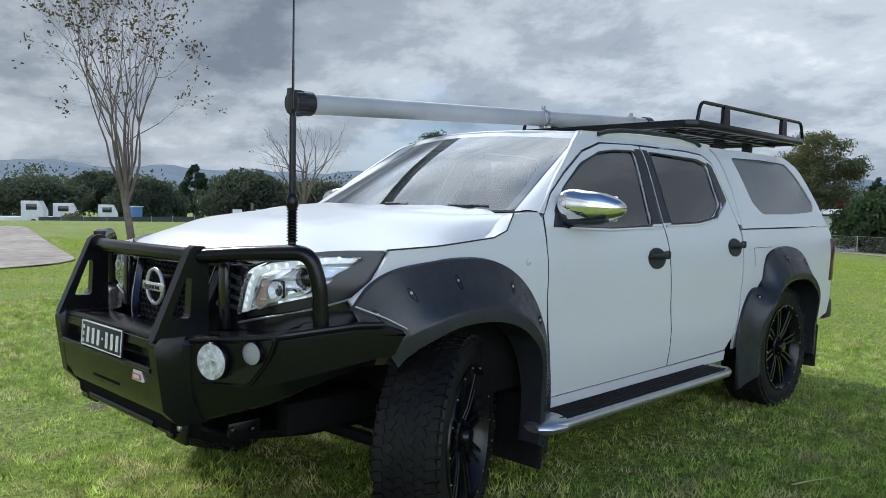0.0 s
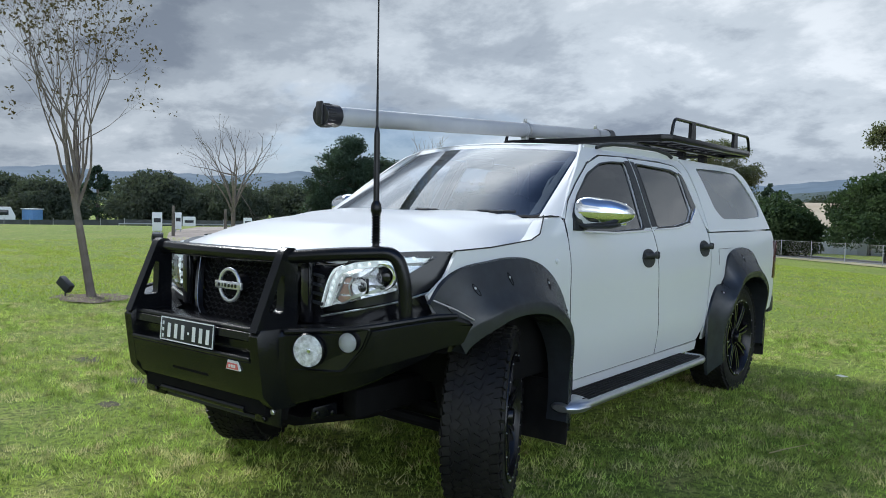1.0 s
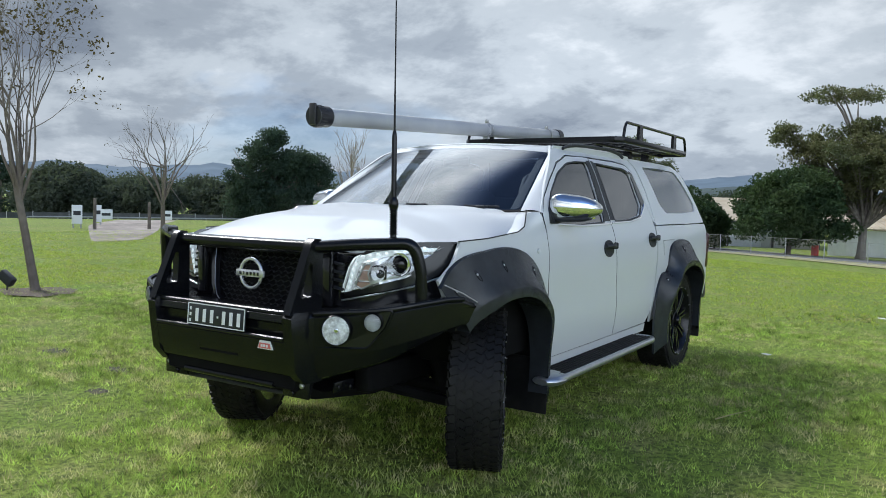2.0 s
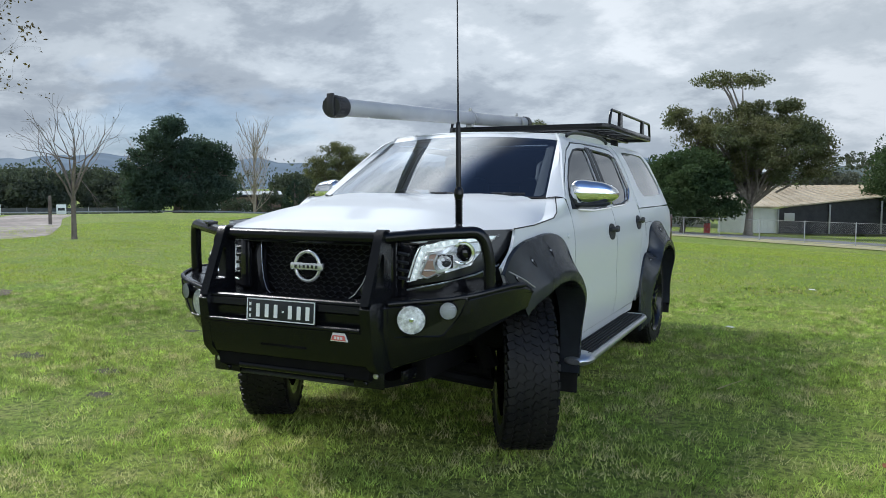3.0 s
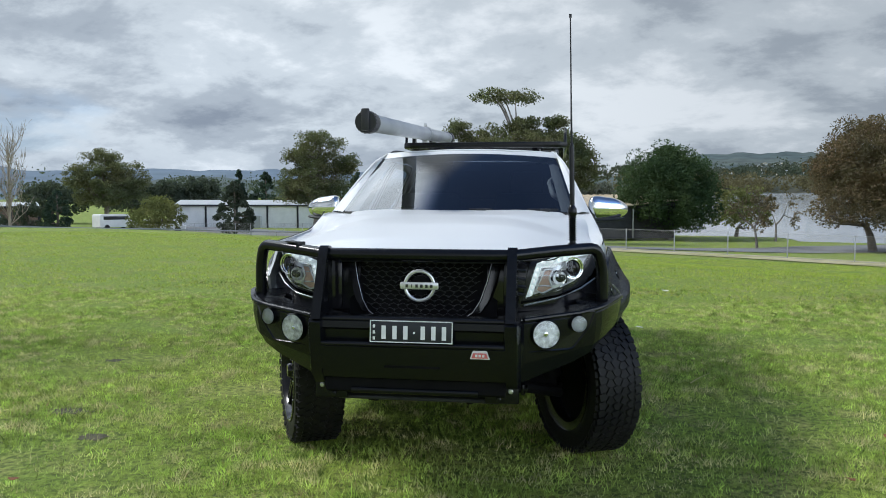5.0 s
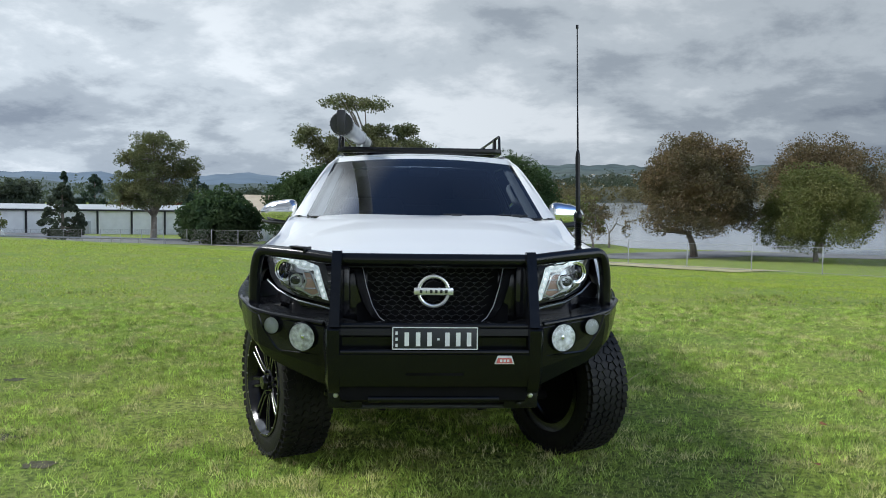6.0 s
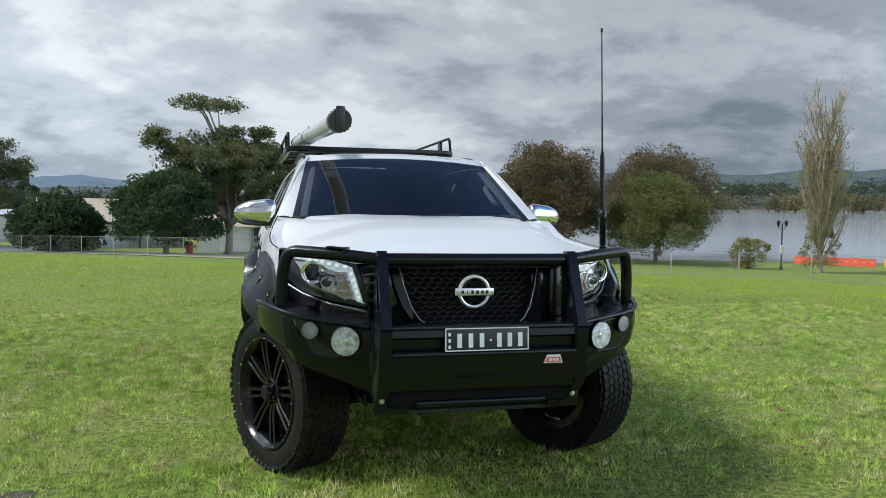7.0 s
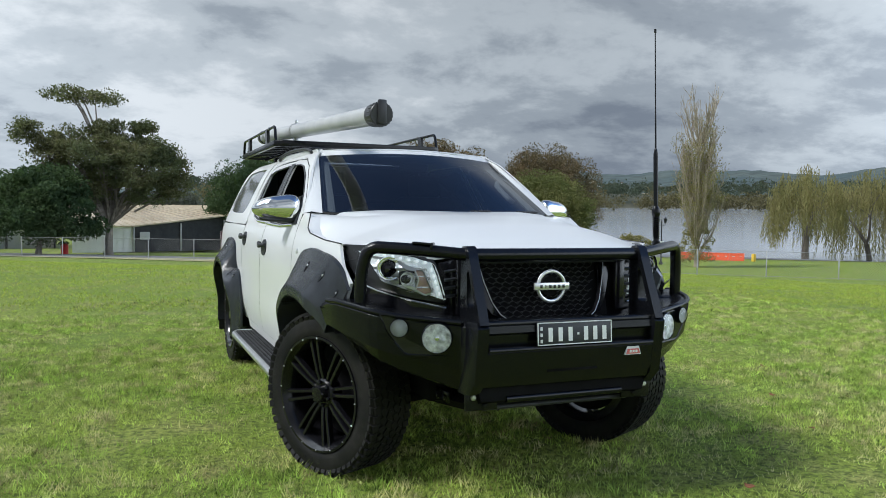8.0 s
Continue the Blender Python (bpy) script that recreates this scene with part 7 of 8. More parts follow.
poplar("poplar", -44.7, 54.9, 7.6, 1.9, "bare upright poplar at the field's edge", 12, 0.10, OLIVELEAF, 44)
poplar("poplar", -66.0, 62.0, 6.6, 2.2, "bare grey poplar behind the pine", 13, 0.02, OLIVELEAF, 30)
cone_tree("topiary_cypress", -46.1, 63.2, 2.2, 1.35, PINELEAF, "clipped cone of dark cypress", 14, per=60, size=0.22, ragged=0.06, fat=0.5)
dome_tree("shrub", -49.5, 64.0, 1.6, 1.6, DARKLEAF, "dark round shrub by the low building", 15, 0.02, 40, 40, 0.26)
dome_tree("shrub", -56.5, 60.0, 0.8, 2.2, OLIVELEAF, "light green hedge bush by the low building", 16, 0.02, 40, 40, 0.26)
dome_tree("shrub", -53.0, 62.5, 0.6, 2.0, DARKLEAF, "dark hedge bush by the low building", 17, 0.02, 40, 40, 0.26)
dome_tree("shrub", -38.8, 68.1, 2.4, 2.7, OLIVELEAF, "dense olive bush beside the road", 18, 0.02, 60, 60, 0.26)
cone_tree("cypress", -31.3, 69.5, 3.1, 2.1, DARKLEAF, "bushy young conifer beside the road", 19, per=110, size=0.24, ragged=0.2, fat=0.6)
spreading_gum("gum_tree", -27.3, 83.0, "dense green gum tree beyond the road", 20, ((0.2, 9.6, 3.2, 2.2), (-1.8, 7.6, 2.6, 2.1), (1.2, 6.4, 3.0, 1.9), (3.8, 8.0, 1.4, 1.0), (0.0, 4.9, 2.6, 1.4), (-2.6, 5.0, 1.8, 1.4)), GUMLEAF)
dome_tree("round_tree", -17.7, 71.9, 3.3, 3.8, FIGLEAF, "low round dark tree beyond the fence", 22, 0.06)
dome_tree("fig_tree", -8.0, 67.6, 5.7, 4.7, FIGLEAF, "broad dark fig tree beyond the fence", 23, 0.14, 150, 150, 0.30)
spreading_gum("gum_tree", -2.8, 70.9, "tall spreading gum tree beyond the fence", 24, ((-2.0, 13.9, 3.0, 0.55), (2.8, 11.3, 1.0, 0.4), (-6.2, 10.5, 1.3, 0.7), (-2.9, 9.9, 2.6, 1.3), (0.0, 11.0, 1.3, 0.7), (2.7, 9.4, 2.6, 1.2), (4.5, 7.6, 2.0, 1.5), (0.8, 7.6, 3.0, 1.6), (-2.9, 7.1, 2.8, 1.5), (2.7, 5.7, 2.6, 1.2), (-1.3, 5.2, 1.8, 0.9), (5.6, 6.2, 1.3, 1.1), (-4.5, 8.6, 1.8, 1.2), (-0.5, 8.7, 3.4, 1.2), (2.2, 7.3, 3.2, 1.6), (-4.2, 6.3, 2.2, 1.4), (0.8, 9.7, 2.4, 0.9), (4.2, 8.9, 1.6, 0.9)), GUMLEAF)
dome_tree("fig_tree", 12.4, 85.1, 9.3, 5.6, FIGLEAF, "huge rounded dark fig tree beyond the fence", 25, 0.05, 150, 190, 0.30, lumpy=0.06)
dome_tree("silver_tree", 4.5, 101.0, 4.6, 4.6, SILVERLEAF, "silvery grey tree behind the shed", 26, 0.1)
dome_tree("olive_tree", 21.3, 92.7, 4.0, 3.6, OLIVELEAF, "olive brown tree by the lake", 27, 0.15, 40, 60)
gum_tree("young_tree", 23.0, 82.0, 1.9, 2.4, AUTUMN, "thin brownish young tree by the lake", 28, 3, 22, 0.26, 0.14, None, 0)
gum_tree("young_tree", 17.8, 68.0, 2.4, 2.6, AUTUMN, "thin brownish young tree by the road", 29, 3, 22, 0.26, 0.14, BARK, 0)
dome_tree("plane_tree", 26.6, 65.8, 9.8, 5.2, AUTUMN, "broad autumn-brown plane tree by the road", 30, 0.16, 230, 170, 0.23, 0.40)
dome_tree("plane_tree", 44.7, 77.2, 10.8, 6.2, AUTUMN, "broad autumn-brown plane tree by the lake", 31, 0.22, 200, 150, 0.24, 0.34)
dome_tree("pepper_tree", 35.7, 61.6, 6.3, 4.9, OLIVELEAF, "drooping yellow-green pepper tree by the road", 32, 0.12, 200, 150, 0.21, 0.26)
poplar("poplar", 42.9, 48.8, 11.5, 2.0, "tall bare poplar with yellow leaves low down", 33, 0.75, WILLOWLEAF, 110)
dome_tree("shrub", 43.2, 49.2, 1.9, 1.5, WILLOWLEAF, "yellow-green suckers round the poplar's foot", 39, 0.04, 60, 45, 0.16, 0.08)
dome_tree("shrub", 40.5, 54.5, 0.4, 1.7, WILLOWLEAF, "yellowish bush at the lake's edge", 35, 0.02, 40, 40, 0.22)
willow("willow", 66.8, 59.6, 7.3, 4.1, "weeping willow with yellow-green hanging twigs", 36)
willow("willow", 75.5, 58.4, 7.7, 4.9, "weeping willow with yellow-green hanging twigs", 37)
willow("willow", 80.0, 54.0, 7.4, 4.6, "weeping willow with yellow-green hanging twigs", 38)
# more distant trees behind the buildings
rg = random.Random(11)
for k, (x, y, top, half) in enumerate(((-70, 118, 5.5, 5), (-60, 122, 6.0, 3.6), (-50, 126, 6.0, 4), (-42, 128, 5.2, 4.5), (-35, 132, 6.5, 4), (-26, 134, 5.0, 5), (-14, 132, 4.6, 5), (-90, 100, 5.0, 5), (-78, 108, 4.4, 5), (-100, 84, 5.0, 5), (-96, 68, 4.4, 5), (14, 128, 4.2, 5), (-5, 138, 4.0, 5), (-54, 124, 6.5, 1.9), (-64, 119, 5.4, 3.4))):
    lf = REDLEAF if k == 3 else (PINELEAF if k in (2, 4, 13) else DARKLEAF)
    (cone_tree if k in (2, 4, 13) else dome_tree)("distant_tree", x, y, top, half, lf, "dark red-leaved tree behind the sheds" if k == 3 else "dark tree behind the far buildings", 60 + k, size=0.5, per=40)


# ---------------------------------------------------------------- fence, buildings and street things
GALV = material("galvanised_steel", (0.33, 0.34, 0.35), 0.5, 0.6, vary=0.12, scale=6)
WHITEWALL = material("white_sheet_wall", (0.66, 0.68, 0.69), 0.55, vary=0.06, scale=1.5, second=(0.58, 0.60, 0.61), second_scale=0.3)
TANROOF = material("tan_sheet_roof", (0.47, 0.40, 0.29), 0.6, vary=0.08, scale=1.0, second=(0.36, 0.30, 0.21), second_scale=0.35)
GREYROOF = material("grey_sheet_roof", (0.40, 0.42, 0.43), 0.5, vary=0.08, scale=1.0)
DARKWALL = material("dark_bay", (0.025, 0.027, 0.032), 0.8, vary=0.2)
BROWNWALL = material("brown_brick_wall", (0.16, 0.11, 0.085), 0.85, vary=0.2, scale=4)
ORANGE = material("orange_plastic", (0.75, 0.10, 0.035), 0.45, vary=0.1)
YELLOW = material("yellow_plastic", (0.70, 0.45, 0.03), 0.45, vary=0.1)
REDPAINT = material("red_paint", (0.50, 0.025, 0.025), 0.4, vary=0.1)
BLUEPL = material("blue_plastic", (0.10, 0.22, 0.45), 0.5, vary=0.1)
DARKGLASS = material("far_window_glass", (0.02, 0.025, 0.03), 0.08, vary=0.1)


def wire_fence():
    f = thing("wire_fence", "galvanised chain-link fence along the road", "fence")
    bm = bmesh.new()
    tube(bm, [(0, 0, -0.1), (0, 0, 1.16), (0, 0, 1.19)], [0.025, 0.025, 0.010], 8)
    me = mesh_of(bm, "post", GALV)
    s0, s1, step = -82.0, 62.0, 2.9
    n = int((s1 - s0) / step)
    pts = []
    for k in range(n + 1):
        x, y = along(33, s0 + step * k)
        z = ground_z(x, y)
        pts.append(Vector((x, y, z)))
        o = new("post", me)
        o.parent = f
        o.location = (x, y, z)
    for h in (0.05, 1.14):
        bm = bmesh.new()
        for a, b in zip(pts, pts[1:]):
            tube(bm, [a + Vector((0, 0, h)), b + Vector((0, 0, h))], 0.011, 4, False)
        part("rail_wire", bm, GALV, f)
    # the woven wire: crossing diagonals
    q = []
    w = 0.003
    for a, b in zip(pts, pts[1:]):
        m = 26
        for i in range(m):
            for dr in (0, 1):
                u0 = i / m
                u1 = u0 + 1.1 / 2.9
                if u1 > 1:
                    u1 = 1.0
                h1 = (u1 - u0) * 2.9
                p0, p1 = a.lerp(b, u0), a.lerp(b, u1)
                z0, z1 = (0.04, 0.04 + h1) if dr else (1.14, 1.14 - h1)
                t = (b - a).normalized() * w
                q += [p0 + Vector((0, 0, z0)) - t, p0 + Vector((0, 0, z0)) + t, p1 + Vector((0, 0, z1)) + t, p1 + Vector((0, 0, z1)) - t]
    o = new("woven_wire", quads_mesh("woven_wire", [tuple(v) for v in q], 4, GALV))
    o.parent = f
    tagged(o, kind="stuff")


wire_fence()


def tan_shed():
    a, b = Vector((-0.6, 78.2, 0)), Vector((13.0, 84.0, 0))
    back = Vector((-5.0, 13.0, 0))
    side = Vector((-5.4, -0.9, 0))
    g = -2.75
    sh = thing("shed", "large shed with tan sheet roof, white wall and open front drawn as a dark wall", "shed", (a.x, a.y, g))
    o = Vector((a.x, a.y, g))

    def wall(name, pts, mat, t=Vector((0, 0.12, 0)), parent=sh):
        bm = bmesh.new()
        loft(bm, [[Vector(p) - o for p in pts], [Vector(p) + t - o for p in pts]])
        return part(name, bm, mat, parent)
    za, zb, zr = -0.35, 1.25, 1.75
    # near-black wall stands for the shade inside the open bay
    wall("front_wall", [(a.x, a.y, g), (b.x, b.y, g), (b.x, b.y, zb), (a.x, a.y, za)], DARKWALL)
    c = a + side
    wall("side_wall", [(c.x, c.y, g), (a.x, a.y, g), (a.x, a.y, za), (c.x, c.y, za)], WHITEWALL)
    for k in range(9):
        p = c.lerp(a, (k + 0.5) / 9)
        bm = bmesh.new()
        box(bm, Vector((p.x, p.y - 0.03, (g + za) / 2)) - o, (0.04, 0.05, za - g), 0.0)
        part("wall_rib", bm, WHITEWALL, sh)
    # roof: sheets with raised ribs
    e = 0.35
    p00, p10, p01, p11 = Vector((c.x - e, c.y - e, za + 0.05)), Vector((b.x + e, b.y - e, zb + 0.1)), Vector((c.x + back.x, c.y + back.y, zr)), Vector((b.x + back.x, b.y + back.y, zr + 0.2))
    pm = Vector((a.x, a.y - e, za + 0.07))
    rf = wall("roof", [p00, pm, p10, p11, p01], TANROOF, Vector((0, 0, 0.12)))
    for k in range(26):
        u = (k + 0.5) / 26
        f = p00.lerp(pm, u / 0.3) if u < 0.3 else pm.lerp(p10, (u - 0.3) / 0.7)
        t = p01.lerp(p11, u)
        bm = bmesh.new()
        tube(bm, [f + Vector((0, 0, 0.14)) - o, t + Vector((0, 0, 0.14)) - o], 0.05, 4)
        part("roof_rib", bm, TANROOF, rf)
    bm = bmesh.new()
    lathe(bm, [(0.5, 0), (0.45, 0.15), (0.25, 0.3), (0, 0.35)], 12, Matrix.Translation(p01.lerp(p11, 0.5) + Vector((0, -1.0, 0.0)) - o))
    part("roof_vent", bm, WHITEWALL, rf)
    for u in (0.0, 0.33, 0.66):
        p = a.lerp(b, u)
        bm = bmesh.new()
        box(bm, Vector((p.x, p.y - 0.12, (g + za) / 2 + 0.6 * u)) - o, (0.16, 0.16, za - g + 1.2 * u), 0.01)
        part("bay_post", bm, GALV, sh)
    bm = bmesh.new()
    box(bm, Vector((a.x + 1.0, a.y - 0.3, g + 1.6)) - o, (0.9, 0.06, 0.75), 0.01)
    part("notice_board", bm, GREYROOF, sh)


tan_shed()


def long_shed(x0, y0, x1, y1, depth, eave, ridge, label, wallmat, roofmat, bays, name="industrial_shed"):
    a, b = Vector((x0, y0, 0)), Vector((x1, y1, 0))
    g = min(ground_z(x0, y0), ground_z(x1, y1)) - 0.1
    o = Vector((x0, y0, g))
    sh = thing(name, label, "shed", tuple(o))
    d = (b - a).normalized()
    nrm = Vector((-d.y, d.x, 0)) * depth
    mid = nrm * 0.5

    def slab(nm, pts, t, mat, parent=sh):
        bm = bmesh.new()
        loft(bm, [[Vector(p) - o for p in pts], [Vector(p) + t - o for p in pts]])
        return part(nm, bm, mat, parent)
    up = Vector((0, 0, 1))
    slab("front_wall", [a + up * g, b + up * g, b + up * eave, a + up * eave], nrm.normalized() * 0.15, wallmat)
    slab("end_wall", [a + up * g, a + up * eave, a + mid + up * ridge, a + nrm + up * eave, a + nrm + up * g], d * 0.15, wallmat)
    slab("end_wall", [b + up * g, b + up * eave, b + mid + up * ridge, b + nrm + up * eave, b + nrm + up * g], -d * 0.15, wallmat)
    e = -nrm.normalized() * 0.4
    slab("roof", [a + e + up * (eave - 0.05), b + e + up * (eave - 0.05), b + mid + up * ridge, a + mid + up * ridge], up * 0.1, roofmat)
    slab("roof", [a + nrm + up * eave, b + nrm + up * eave, b + mid + up * ridge, a + mid + up * ridge], up * 0.1, roofmat)
    for k in range(bays + 1):
        p = a.lerp(b, k / bays)
        bm = bmesh.new()
        box(bm, p + up * ((g + eave) / 2) - nrm.normalized() * 0.05 - o, (0.22, 0.22, eave - g), 0.0)
        part("column", bm, DARKWALL, sh)
    bm = bmesh.new()
    tube(bm, [a + e + up * (eave - 0.1) - o, b + e + up * (eave - 0.1) - o], 0.12, 6)
    part("gutter", bm, DARKWALL, sh)
    for u in (0.3, 0.62):
        p = a.lerp(b, u)
        bm = bmesh.new()
        box(bm, p + up * (g + 1.0) - nrm.normalized() * 0.06 - o, (0.9, 0.9, 2.0), 0.0)
        part("door", bm, GREYROOF, sh)
    return sh


long_shed(-54.0, 101.0, -17.0, 113.5, 12, 0.55, 1.15, "long white metal shed with grey roof", WHITEWALL, GREYROOF, 9)
long_shed(-63.5, 66.0, -55.0, 73.0, 6, 0.55, 0.9, "low brown brick building with flat grey roof", BROWNWALL, GREYROOF, 4, "low_building")
long_shed(-22.0, 87.0, -8.5, 92.0, 14, 0.0, 2.6, "low white building behind the round tree", WHITEWALL, TANROOF, 3, "low_building")


def post_box(name, x, y, w, d, h, mat, label, category, rz=0.0, cap=None):
    t = thing(name, label, category, (x, y, ground_z(x, y)), rz=rz)
    bm = bmesh.new()
    box(bm, (0, 0, h / 2), (w, d, h), min(w, d) * 0.08)
    part("body", bm, mat, t)
    if cap:
        bm = bmesh.new()
        box(bm, (0, 0, h + 0.04), (w * 1.08, d * 1.08, 0.08), 0.02)
        part("roof", bm, cap, t)
    return t


post_box("hydrant_cabinet", -6.2, 70.2, 0.55, 0.4, 0.95, REDPAINT, "red fire hydrant cabinet beyond the fence", "cabinet", 0, WHITEWALL)
post_box("portable_toilet", -74.0, 31.5, 1.3, 1.3, 1.9, BLUEPL, "blue portable toilet at the field's edge", "toilet", 20, WHITEWALL)


def sign(x, y, h, w, mat, label, rz):
    t = thing("sign", label, "sign", (x, y, ground_z(x, y)), "field edge signs", rz=rz)
    for dx in (-w * 0.35, w * 0.35):
        bm = bmesh.new()
        tube(bm, [(dx, 0, -0.1), (dx, 0, h)], 0.03, 6)
        part("post", bm, GALV, t)
    bm = bmesh.new()
    box(bm, (0, -0.04, h - 0.35), (w, 0.03, 0.7), 0.005)
    part("panel", bm, mat, t)
    bm = bmesh.new()
    box(bm, (0, -0.057, h - 0.3), (w * 0.7, 0.004, 0.16), 0.0)
    part("marking", bm, DARKWALL, t)


sign(-24.3, 13.9, 0.86, 0.36, WHITEWALL, "white sign board beside the gravel track", 58)
sign(-26.6, 16.3, 0.82, 0.27, WHITEWALL, "narrow white sign board beside the gravel track", 58)
sign(-39.4, 25.4, 0.60, 0.75, WHITEWALL, "low wide white arrow board in the field", 58)
sign(-39.5, 29.9, 0.62, 0.55, WHITEWALL, "low white board in the field", 58)


def gate_posts():
    for x, y, h in ((-23.0, 13.75, 1.12), (-22.6, 15.75, 1.02)):
        t = thing("gate_post", "weathered grey timber post beside the gravel track", "post", (x, y, ground_z(x, y)), "gate posts")
        bm = bmesh.new()
        tube(bm, [(0, 0, -0.1), (0.01, 0, h * 0.6), (0.0, 0.01, h), (0, 0.01, h + 0.02)], [0.062, 0.058, 0.055, 0.03], 9)
        part("timber", bm, BARK, t)


gate_posts()


def windbreak():
    """Low dark shade-cloth fence at the foot of the western trees."""
    t = thing("windbreak_fence", "low dark shade-cloth fence at the foot of the trees", "fence")
    line = [(-78, 24), (-70, 29.5), (-62, 34), (-56, 40), (-50, 47)]
    pts = [Vector((x, y, ground_z(x, y))) for x, y in dense_line(line, 3.0)]
    for p in pts:
        bm = bmesh.new()
        tube(bm, [p + Vector((0, 0, -0.1)), p + Vector((0, 0, 0.95))], 0.04, 6)
        part("post", bm, GALV, t)
    for a, b in zip(pts, pts[1:]):
        bm = bmesh.new()
        n = Vector((b.y - a.y, a.x - b.x, 0)).normalized() * 0.02
        lo, hi = Vector((0, 0, 0.05)), Vector((0, 0, 0.85))
        loft(bm, [[a + lo - n, b + lo - n, b + hi - n, a + hi - n], [a + lo + n, b + lo + n, b + hi + n, a + hi + n]])
        part("cloth_panel", bm, CLOTH, t)


CLOTH = material("dark_shade_cloth", (0.045, 0.052, 0.055), 0.9, vary=0.3, scale=1.5, second=(0.07, 0.075, 0.075), second_scale=0.4)
windbreak()


def lamp_post(x, y):
    t = thing("street_lamp", "black lamp post with two lanterns", "street lamp", (x, y, ground_z(x, y)))
    bm = bmesh.new()
    lathe(bm, [(0.16, 0), (0.16, 0.2), (0.09, 0.35), (0.06, 0.5), (0.05, 3.7), (0.07, 3.75), (0.03, 4.0)], 12, Matrix.Identity(4))
    part("pole", bm, TRIM, t)
    bm = bmesh.new()
    tube(bm, bend([(-0.38, 0, 3.75), (-0.36, 0, 3.55), (0, 0, 3.45), (0.36, 0, 3.55), (0.38, 0, 3.75)], 0.1), 0.025, 6)
    part("bracket", bm, TRIM, t)
    for dx in (-0.38, 0.38):
        bm = bmesh.new()
        lathe(bm, [(0.05, 3.72), (0.10, 3.76), (0.15, 4.05), (0.17, 4.08), (0.10, 4.18), (0.03, 4.24), (0, 4.28)], 8, Matrix.Translation((dx, 0, 0)))
        part("lantern", bm, TRIM, t)
    bm = bmesh.new()
    box(bm, (0, -0.09, 1.75), (0.34, 0.06, 0.75), 0.01)
    part("notice", bm, WHITEWALL, t)


lamp_post(42.7, 53.2)


def barriers():
    bm = bmesh.new()
    prof = [(-0.22, 0), (0.22, 0), (0.22, 0.12), (0.10, 0.34), (0.07, 0.75), (-0.07, 0.75), (-0.10, 0.34), (-0.22, 0.12)]
    loft(bm, [[Vector((x, a, z)) for a, z in prof] for x in (-0.68, -0.63, 0.63, 0.68)])
    proto = None
    a, b = Vector((49.8, 60.6)), Vector((54.9, 56.0))
    rz = math.degrees(math.atan2(b.y - a.y, b.x - a.x))
    for k in range(5):
        p = a.lerp(b, (k + 0.5) / 5)
        m = pose(p.x, p.y, ground_z(p.x, p.y), 0, 0, rz + (6 if k == 4 else 0))
        if proto is None:
            proto = thing("road_barrier", "orange plastic road barrier by the lake", "barrier", (0, 0, 0), "orange road barriers")
            part("body", bm, ORANGE, proto)
            for dx in (-0.4, 0.4):
                b2 = bmesh.new()
                box(b2, (dx * 0.85, -0.13, 0.42), (0.22, 0.02, 0.06), 0.005)
                part("reflector_strip", b2, WHITEWALL, proto)
            proto.matrix_basis = m
        else:
            copy_thing(proto, m)
    post_box("bollard", 55.5, 55.4, 0.3, 0.3, 0.75, YELLOW, "yellow plastic bollard beside the orange barriers", "bollard")


barriers()


def rail_fence():
    f = thing("guard_rail", "low white guard rail along the far road", "guard rail")
    pts = []
    for k in range(25):
        u = k / 24
        x, y = -62 + 44 * u, 33.5 + 38 * u
        pts.append(Vector((x, y, ground_z(x, y))))
    for p in pts:
        bm = bmesh.new()
        box(bm, p + Vector((0, 0, 0.22)), (0.08, 0.08, 0.55), 0.0)
        part("post", bm, GALV, f)
    for a, b in zip(pts, pts[1:]):
        bm = bmesh.new()
        tube(bm, [a + Vector((0, 0, 0.45)), b + Vector((0, 0, 0.45))], 0.07, 5)
        part("rail", bm, GALV, f)


rail_fence()


def van(x, y, rz, L, h, label, name="van", boxy=False):
    t = thing(name, label, name.split("_")[-1], (x, y, ground_z(x, y)), rz=rz)
    bm = bmesh.new()
    if boxy:
        prof = [(-L / 2, 0.5), (-L / 2, 0.9), (L * 0.12, 0.9), (L * 0.12, h), (L * 0.42, h), (L / 2, h * 0.62), (L / 2, 0.45)]
    else:
        prof = [(-L / 2, 0.35), (-L / 2, h * 0.94), (-L * 0.46, h), (L * 0.22, h), (L * 0.36, h * 0.62), (L * 0.49, h * 0.5), (L / 2, 0.35)]
    loft(bm, [[Vector((a, w, z)) for a, z in prof] for w in (-0.9, -0.86, 0.86, 0.9)])
    part("body", bm, WHITEWALL, t)
    for w in (-0.905, 0.905):
        bm = bmesh.new()
        if boxy:
            box(bm, (L * 0.29, w, h * 0.76), (L * 0.18, 0.03, h * 0.24), 0.01)
        else:
            box(bm, (-L * 0.08, w, h * 0.77), (L * 0.66, 0.03, h * 0.22), 0.01)
        part("window", bm, DARKGLASS, t)
        for u in (-0.32, 0.32):
            bm = bmesh.new()
            tube(bm, [(L * u, w - 0.02, 0.34), (L * u, w + 0.02, 0.34)], 0.34, 14)
            part("wheel", bm, RUBBER, t)
    return t


van(-53.7, 85.4, 62, 5.0, 1.9, "white passenger van parked by the road")
van(-44.0, 79.5, 22, 4.5, 1.5, "white car parked by the low sheds", "car")
van(-83.4, 23.6, 60, 5.6, 2.5, "white flatbed truck parked beyond the gravel", "flatbed_truck", True)
van(-82.5, 26.3, 62, 5.6, 2.3, "white flatbed truck parked beyond the gravel", "flatbed_truck", True)
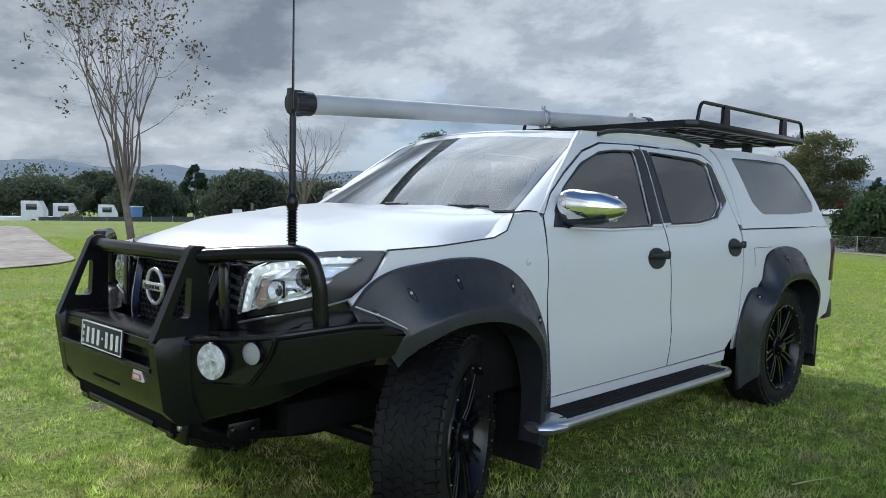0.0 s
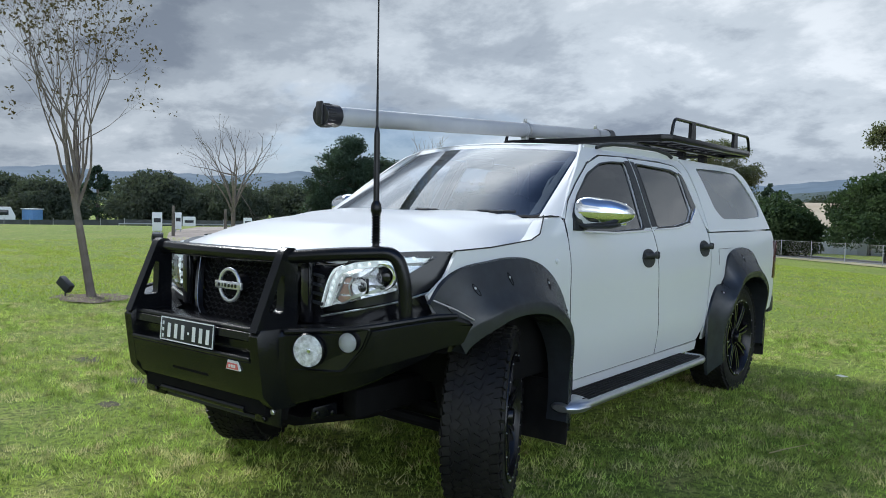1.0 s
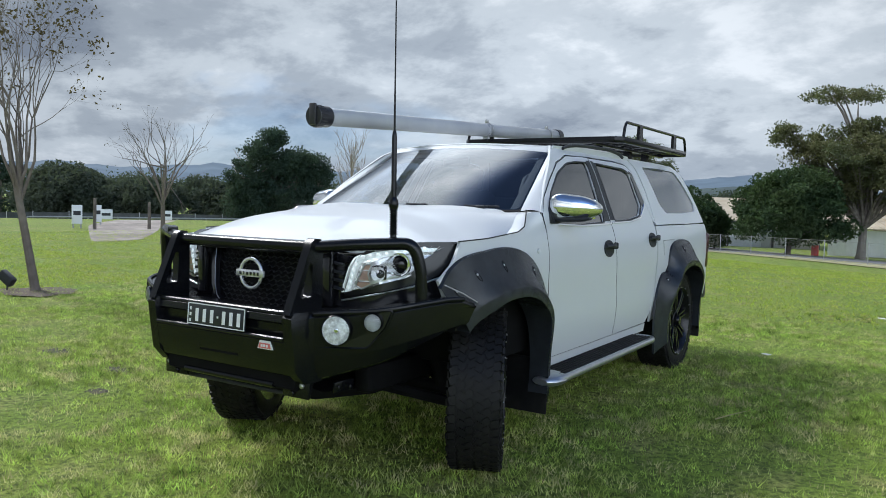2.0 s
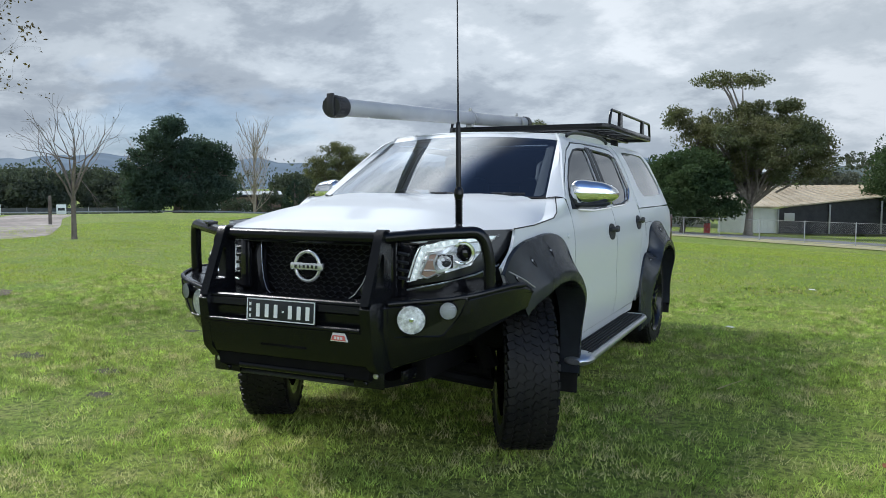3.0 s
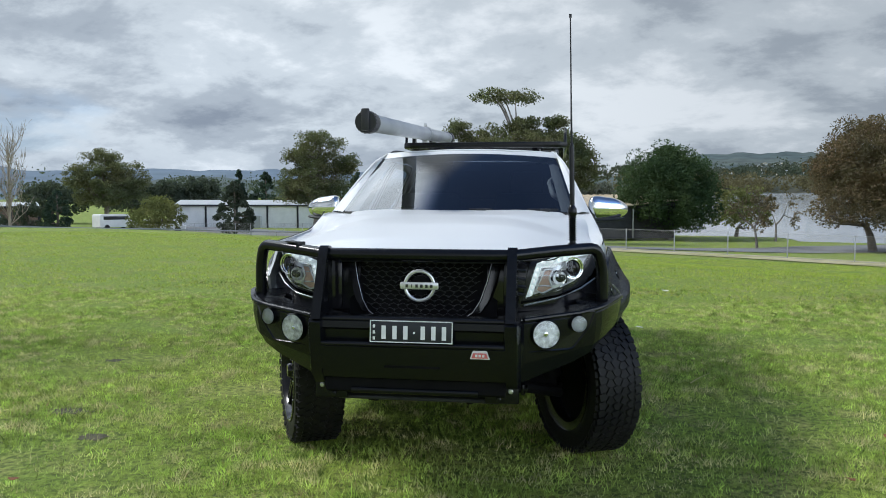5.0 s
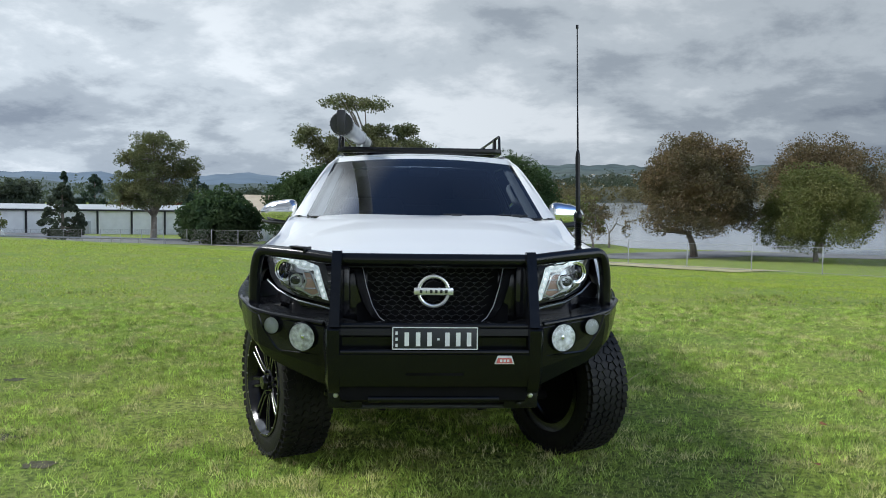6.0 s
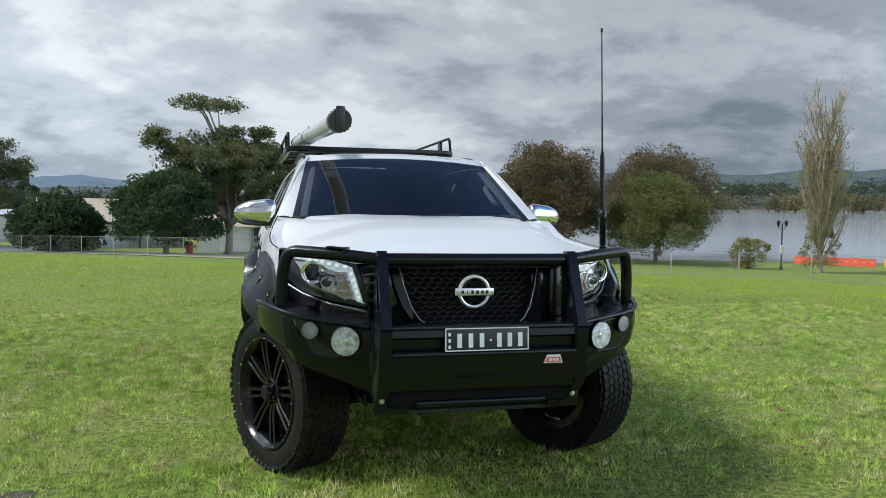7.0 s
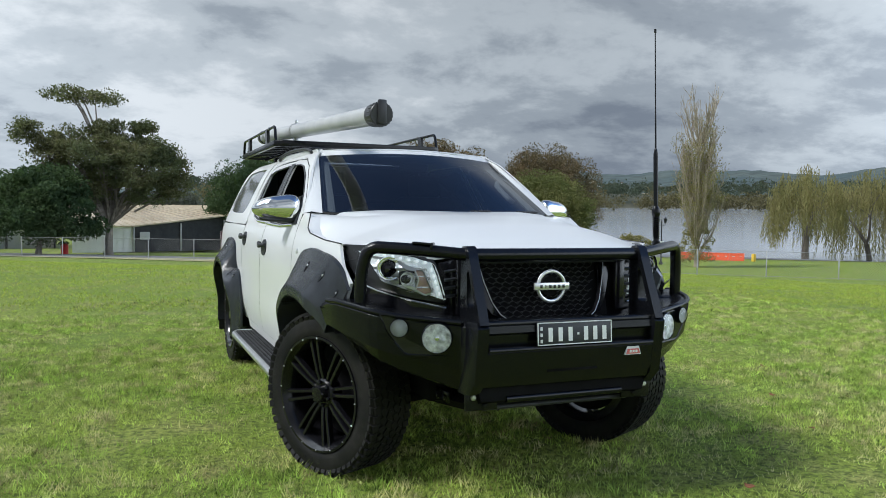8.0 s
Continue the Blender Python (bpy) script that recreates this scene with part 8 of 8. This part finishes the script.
van(-80.5, 30.0, 68, 5.0, 2.2, "white flatbed truck parked beyond the gravel", "flatbed_truck", True)
dome_tree("shrub", -76.5, 26.6, -0.3, 1.1, OLIVELEAF, "small olive bush in front of the trucks", 90, 0.05, 30, 30, 0.2)


# ---------------------------------------------------------------- far shore, hills and town
def hill(name, b0, b1, r, crest, foot, mat, label, seed, rough=0.3):
    """A ridge between two bearings; crest and foot are heights above eye level as a share of distance."""
    bm = bmesh.new()
    rings = []
    n = 140
    for i in range(n + 1):
        b = radians(b0 + (b1 - b0) * i / n)
        v = noise.fractal(Vector((b * 9, seed, 0)), 0.9, 2.1, 5) * rough
        v2 = noise.fractal(Vector((b * 160, seed, 4)), 0.8, 2.2, 3) * 0.05
        edge = ramp01(0, 0.12, i / n) * ramp01(1.0, 0.88, i / n)
        e = foot + (crest - foot) * edge * (1 + v) + v2 * (crest - foot) * edge
        ring = []
        for k, (f, h) in enumerate(((0.70, 0.0), (0.80, 0.40), (0.90, 0.78), (1.0, 1.0), (1.15, 0.75))):
            rr = r * f
            z = 1.3 + rr * (foot + (e - foot) * h) if k else -12.0
            ring.append(Vector((rr * math.sin(b), rr * math.cos(b) - 4, z)))
        rings.append(ring)
    loft(bm, rings, closed=False)
    tagged(part(name, bm, mat, angle=80), label, "hills", kind="structure")


# distance haze is painted into the blue of both hill colours
HAZEBLUE = material("haze_blue_hills", (0.115, 0.155, 0.20), 0.95, vary=0.12, scale=0.01, second=(0.135, 0.175, 0.215), second_scale=0.004, spec=0.1)
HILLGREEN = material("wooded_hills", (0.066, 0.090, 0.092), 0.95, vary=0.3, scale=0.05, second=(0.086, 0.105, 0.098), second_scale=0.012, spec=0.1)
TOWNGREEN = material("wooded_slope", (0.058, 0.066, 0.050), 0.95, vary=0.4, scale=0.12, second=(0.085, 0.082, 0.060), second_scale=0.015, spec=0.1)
hill("backdrop_west", -100, 4, 2600, 0.036, 0.004, HAZEBLUE, "wooded hills far beyond the field, blue-grey with painted haze", 2.0, 0.35)
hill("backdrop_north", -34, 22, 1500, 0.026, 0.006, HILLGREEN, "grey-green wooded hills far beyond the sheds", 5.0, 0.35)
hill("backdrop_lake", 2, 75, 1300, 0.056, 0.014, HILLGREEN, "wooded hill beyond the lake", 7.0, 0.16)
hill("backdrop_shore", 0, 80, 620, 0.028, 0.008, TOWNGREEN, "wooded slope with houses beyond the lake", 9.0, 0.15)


def far_woods():
    """Belt of bushes and trees on the far shore and at the foot of the hills."""
    rg = np.random.RandomState(8)
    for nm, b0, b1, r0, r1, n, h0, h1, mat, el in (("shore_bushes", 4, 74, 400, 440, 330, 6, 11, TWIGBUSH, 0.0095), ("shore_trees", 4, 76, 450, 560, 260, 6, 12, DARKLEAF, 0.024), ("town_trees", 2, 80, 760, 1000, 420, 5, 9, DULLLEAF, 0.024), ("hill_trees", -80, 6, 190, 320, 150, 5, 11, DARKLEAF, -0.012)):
        cs, rs = [], []
        for k in range(n):
            b, r = radians(rg.uniform(b0, b1)), rg.uniform(r0, r1)
            h = rg.uniform(h0, h1)
            x, y = r * math.sin(b), r * math.cos(b) - 4
            z = 1.3 + r * el + (r - r0) * (0.02 if r0 < 700 else 0.055)
            for j in range(4):
                cs.append((x + rg.normal() * h * 0.4, y + rg.normal() * h * 0.4, z + h * rg.uniform(0.15, 0.8)))
                rs.append(h * rg.uniform(0.25, 0.45))
        ob = new(nm, quads_mesh(nm, leaves(rg, cs, rs, 34, (1.5 if r0 < 700 else 2.4) if r0 > 300 else 1.0), 4, mat))
        tagged(ob, "distant belt of brown bushes on the far shore" if nm == "shore_bushes" else "distant belt of dark trees", "woods", kind="stuff")


# town trees carry the far haze as grey in their leaf colour
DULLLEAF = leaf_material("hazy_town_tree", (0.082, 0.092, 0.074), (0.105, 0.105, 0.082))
TWIGBUSH = leaf_material("brown_bush", (0.120, 0.108, 0.066), (0.140, 0.128, 0.070))
far_woods()


def houses():
    rg = random.Random(4)
    bm = bmesh.new()
    box(bm, (0, 0, 0.9), (5.8, 4.4, 2.2), 0.0)
    wall_a = mesh_of(bm, "walls", WHITEWALL)
    bm = bmesh.new()
    loft(bm, [[Vector((x, y, z)) for y, z in ((-2.6, 1.9), (0, 3.1), (2.6, 1.9))] for x in (-3.3, 3.3)])
    roofs = []
    for mt in (GREYROOF, TANROOF, BROWNWALL):
        b2 = bm.copy()
        roofs.append(mesh_of(b2, "roof", mt))
    bm.free()
    for k in range(96):
        b = radians(rg.triangular(6, 44, 12))
        r = rg.uniform(985, 1135)
        el = float(np.interp(r, [910, 1040, 1170, 1300], [0.014, 0.0308, 0.0468, 0.056])) + rg.uniform(-0.0005, 0.002)
        x, y = r * math.sin(b), r * math.cos(b) - 4
        t = thing("house", "small pale house on the slope beyond the lake", "house", (x, y, 1.3 + r * el), "houses of the far town", rz=rg.uniform(0, 180))
        o = new("walls", wall_a)
        o.parent = t
        o = new("roof", roofs[k % 3])
        o.parent = t
    # long low sheds along the foot of the slope
    bm = bmesh.new()
    box(bm, (0, 0, 0.9), (15, 6, 2.8), 0.0)
    shed = mesh_of(bm, "walls", WHITEWALL)
    bm = bmesh.new()
    loft(bm, [[Vector((x, y, z)) for y, z in ((-3.4, 2.2), (0, 3.2), (3.4, 2.2))] for x in (-7.9, 7.9)])
    shed_roof = mesh_of(bm, "roof", GREYROOF)
    for bearing in (9.2, 11.0, 12.6, 14.9, 16.6, 18.9):
        b, r = radians(bearing), 1035
        t = thing("shed", "long low pale shed on the slope beyond the lake", "shed", (r * math.sin(b), r * math.cos(b) - 4, 1.3 + r * 0.0302), "far sheds", rz=-bearing + rg.uniform(-12, 12))
        for nm, me in (("walls", shed), ("roof", shed_roof)):
            o = new(nm, me)
            o.parent = t


houses()
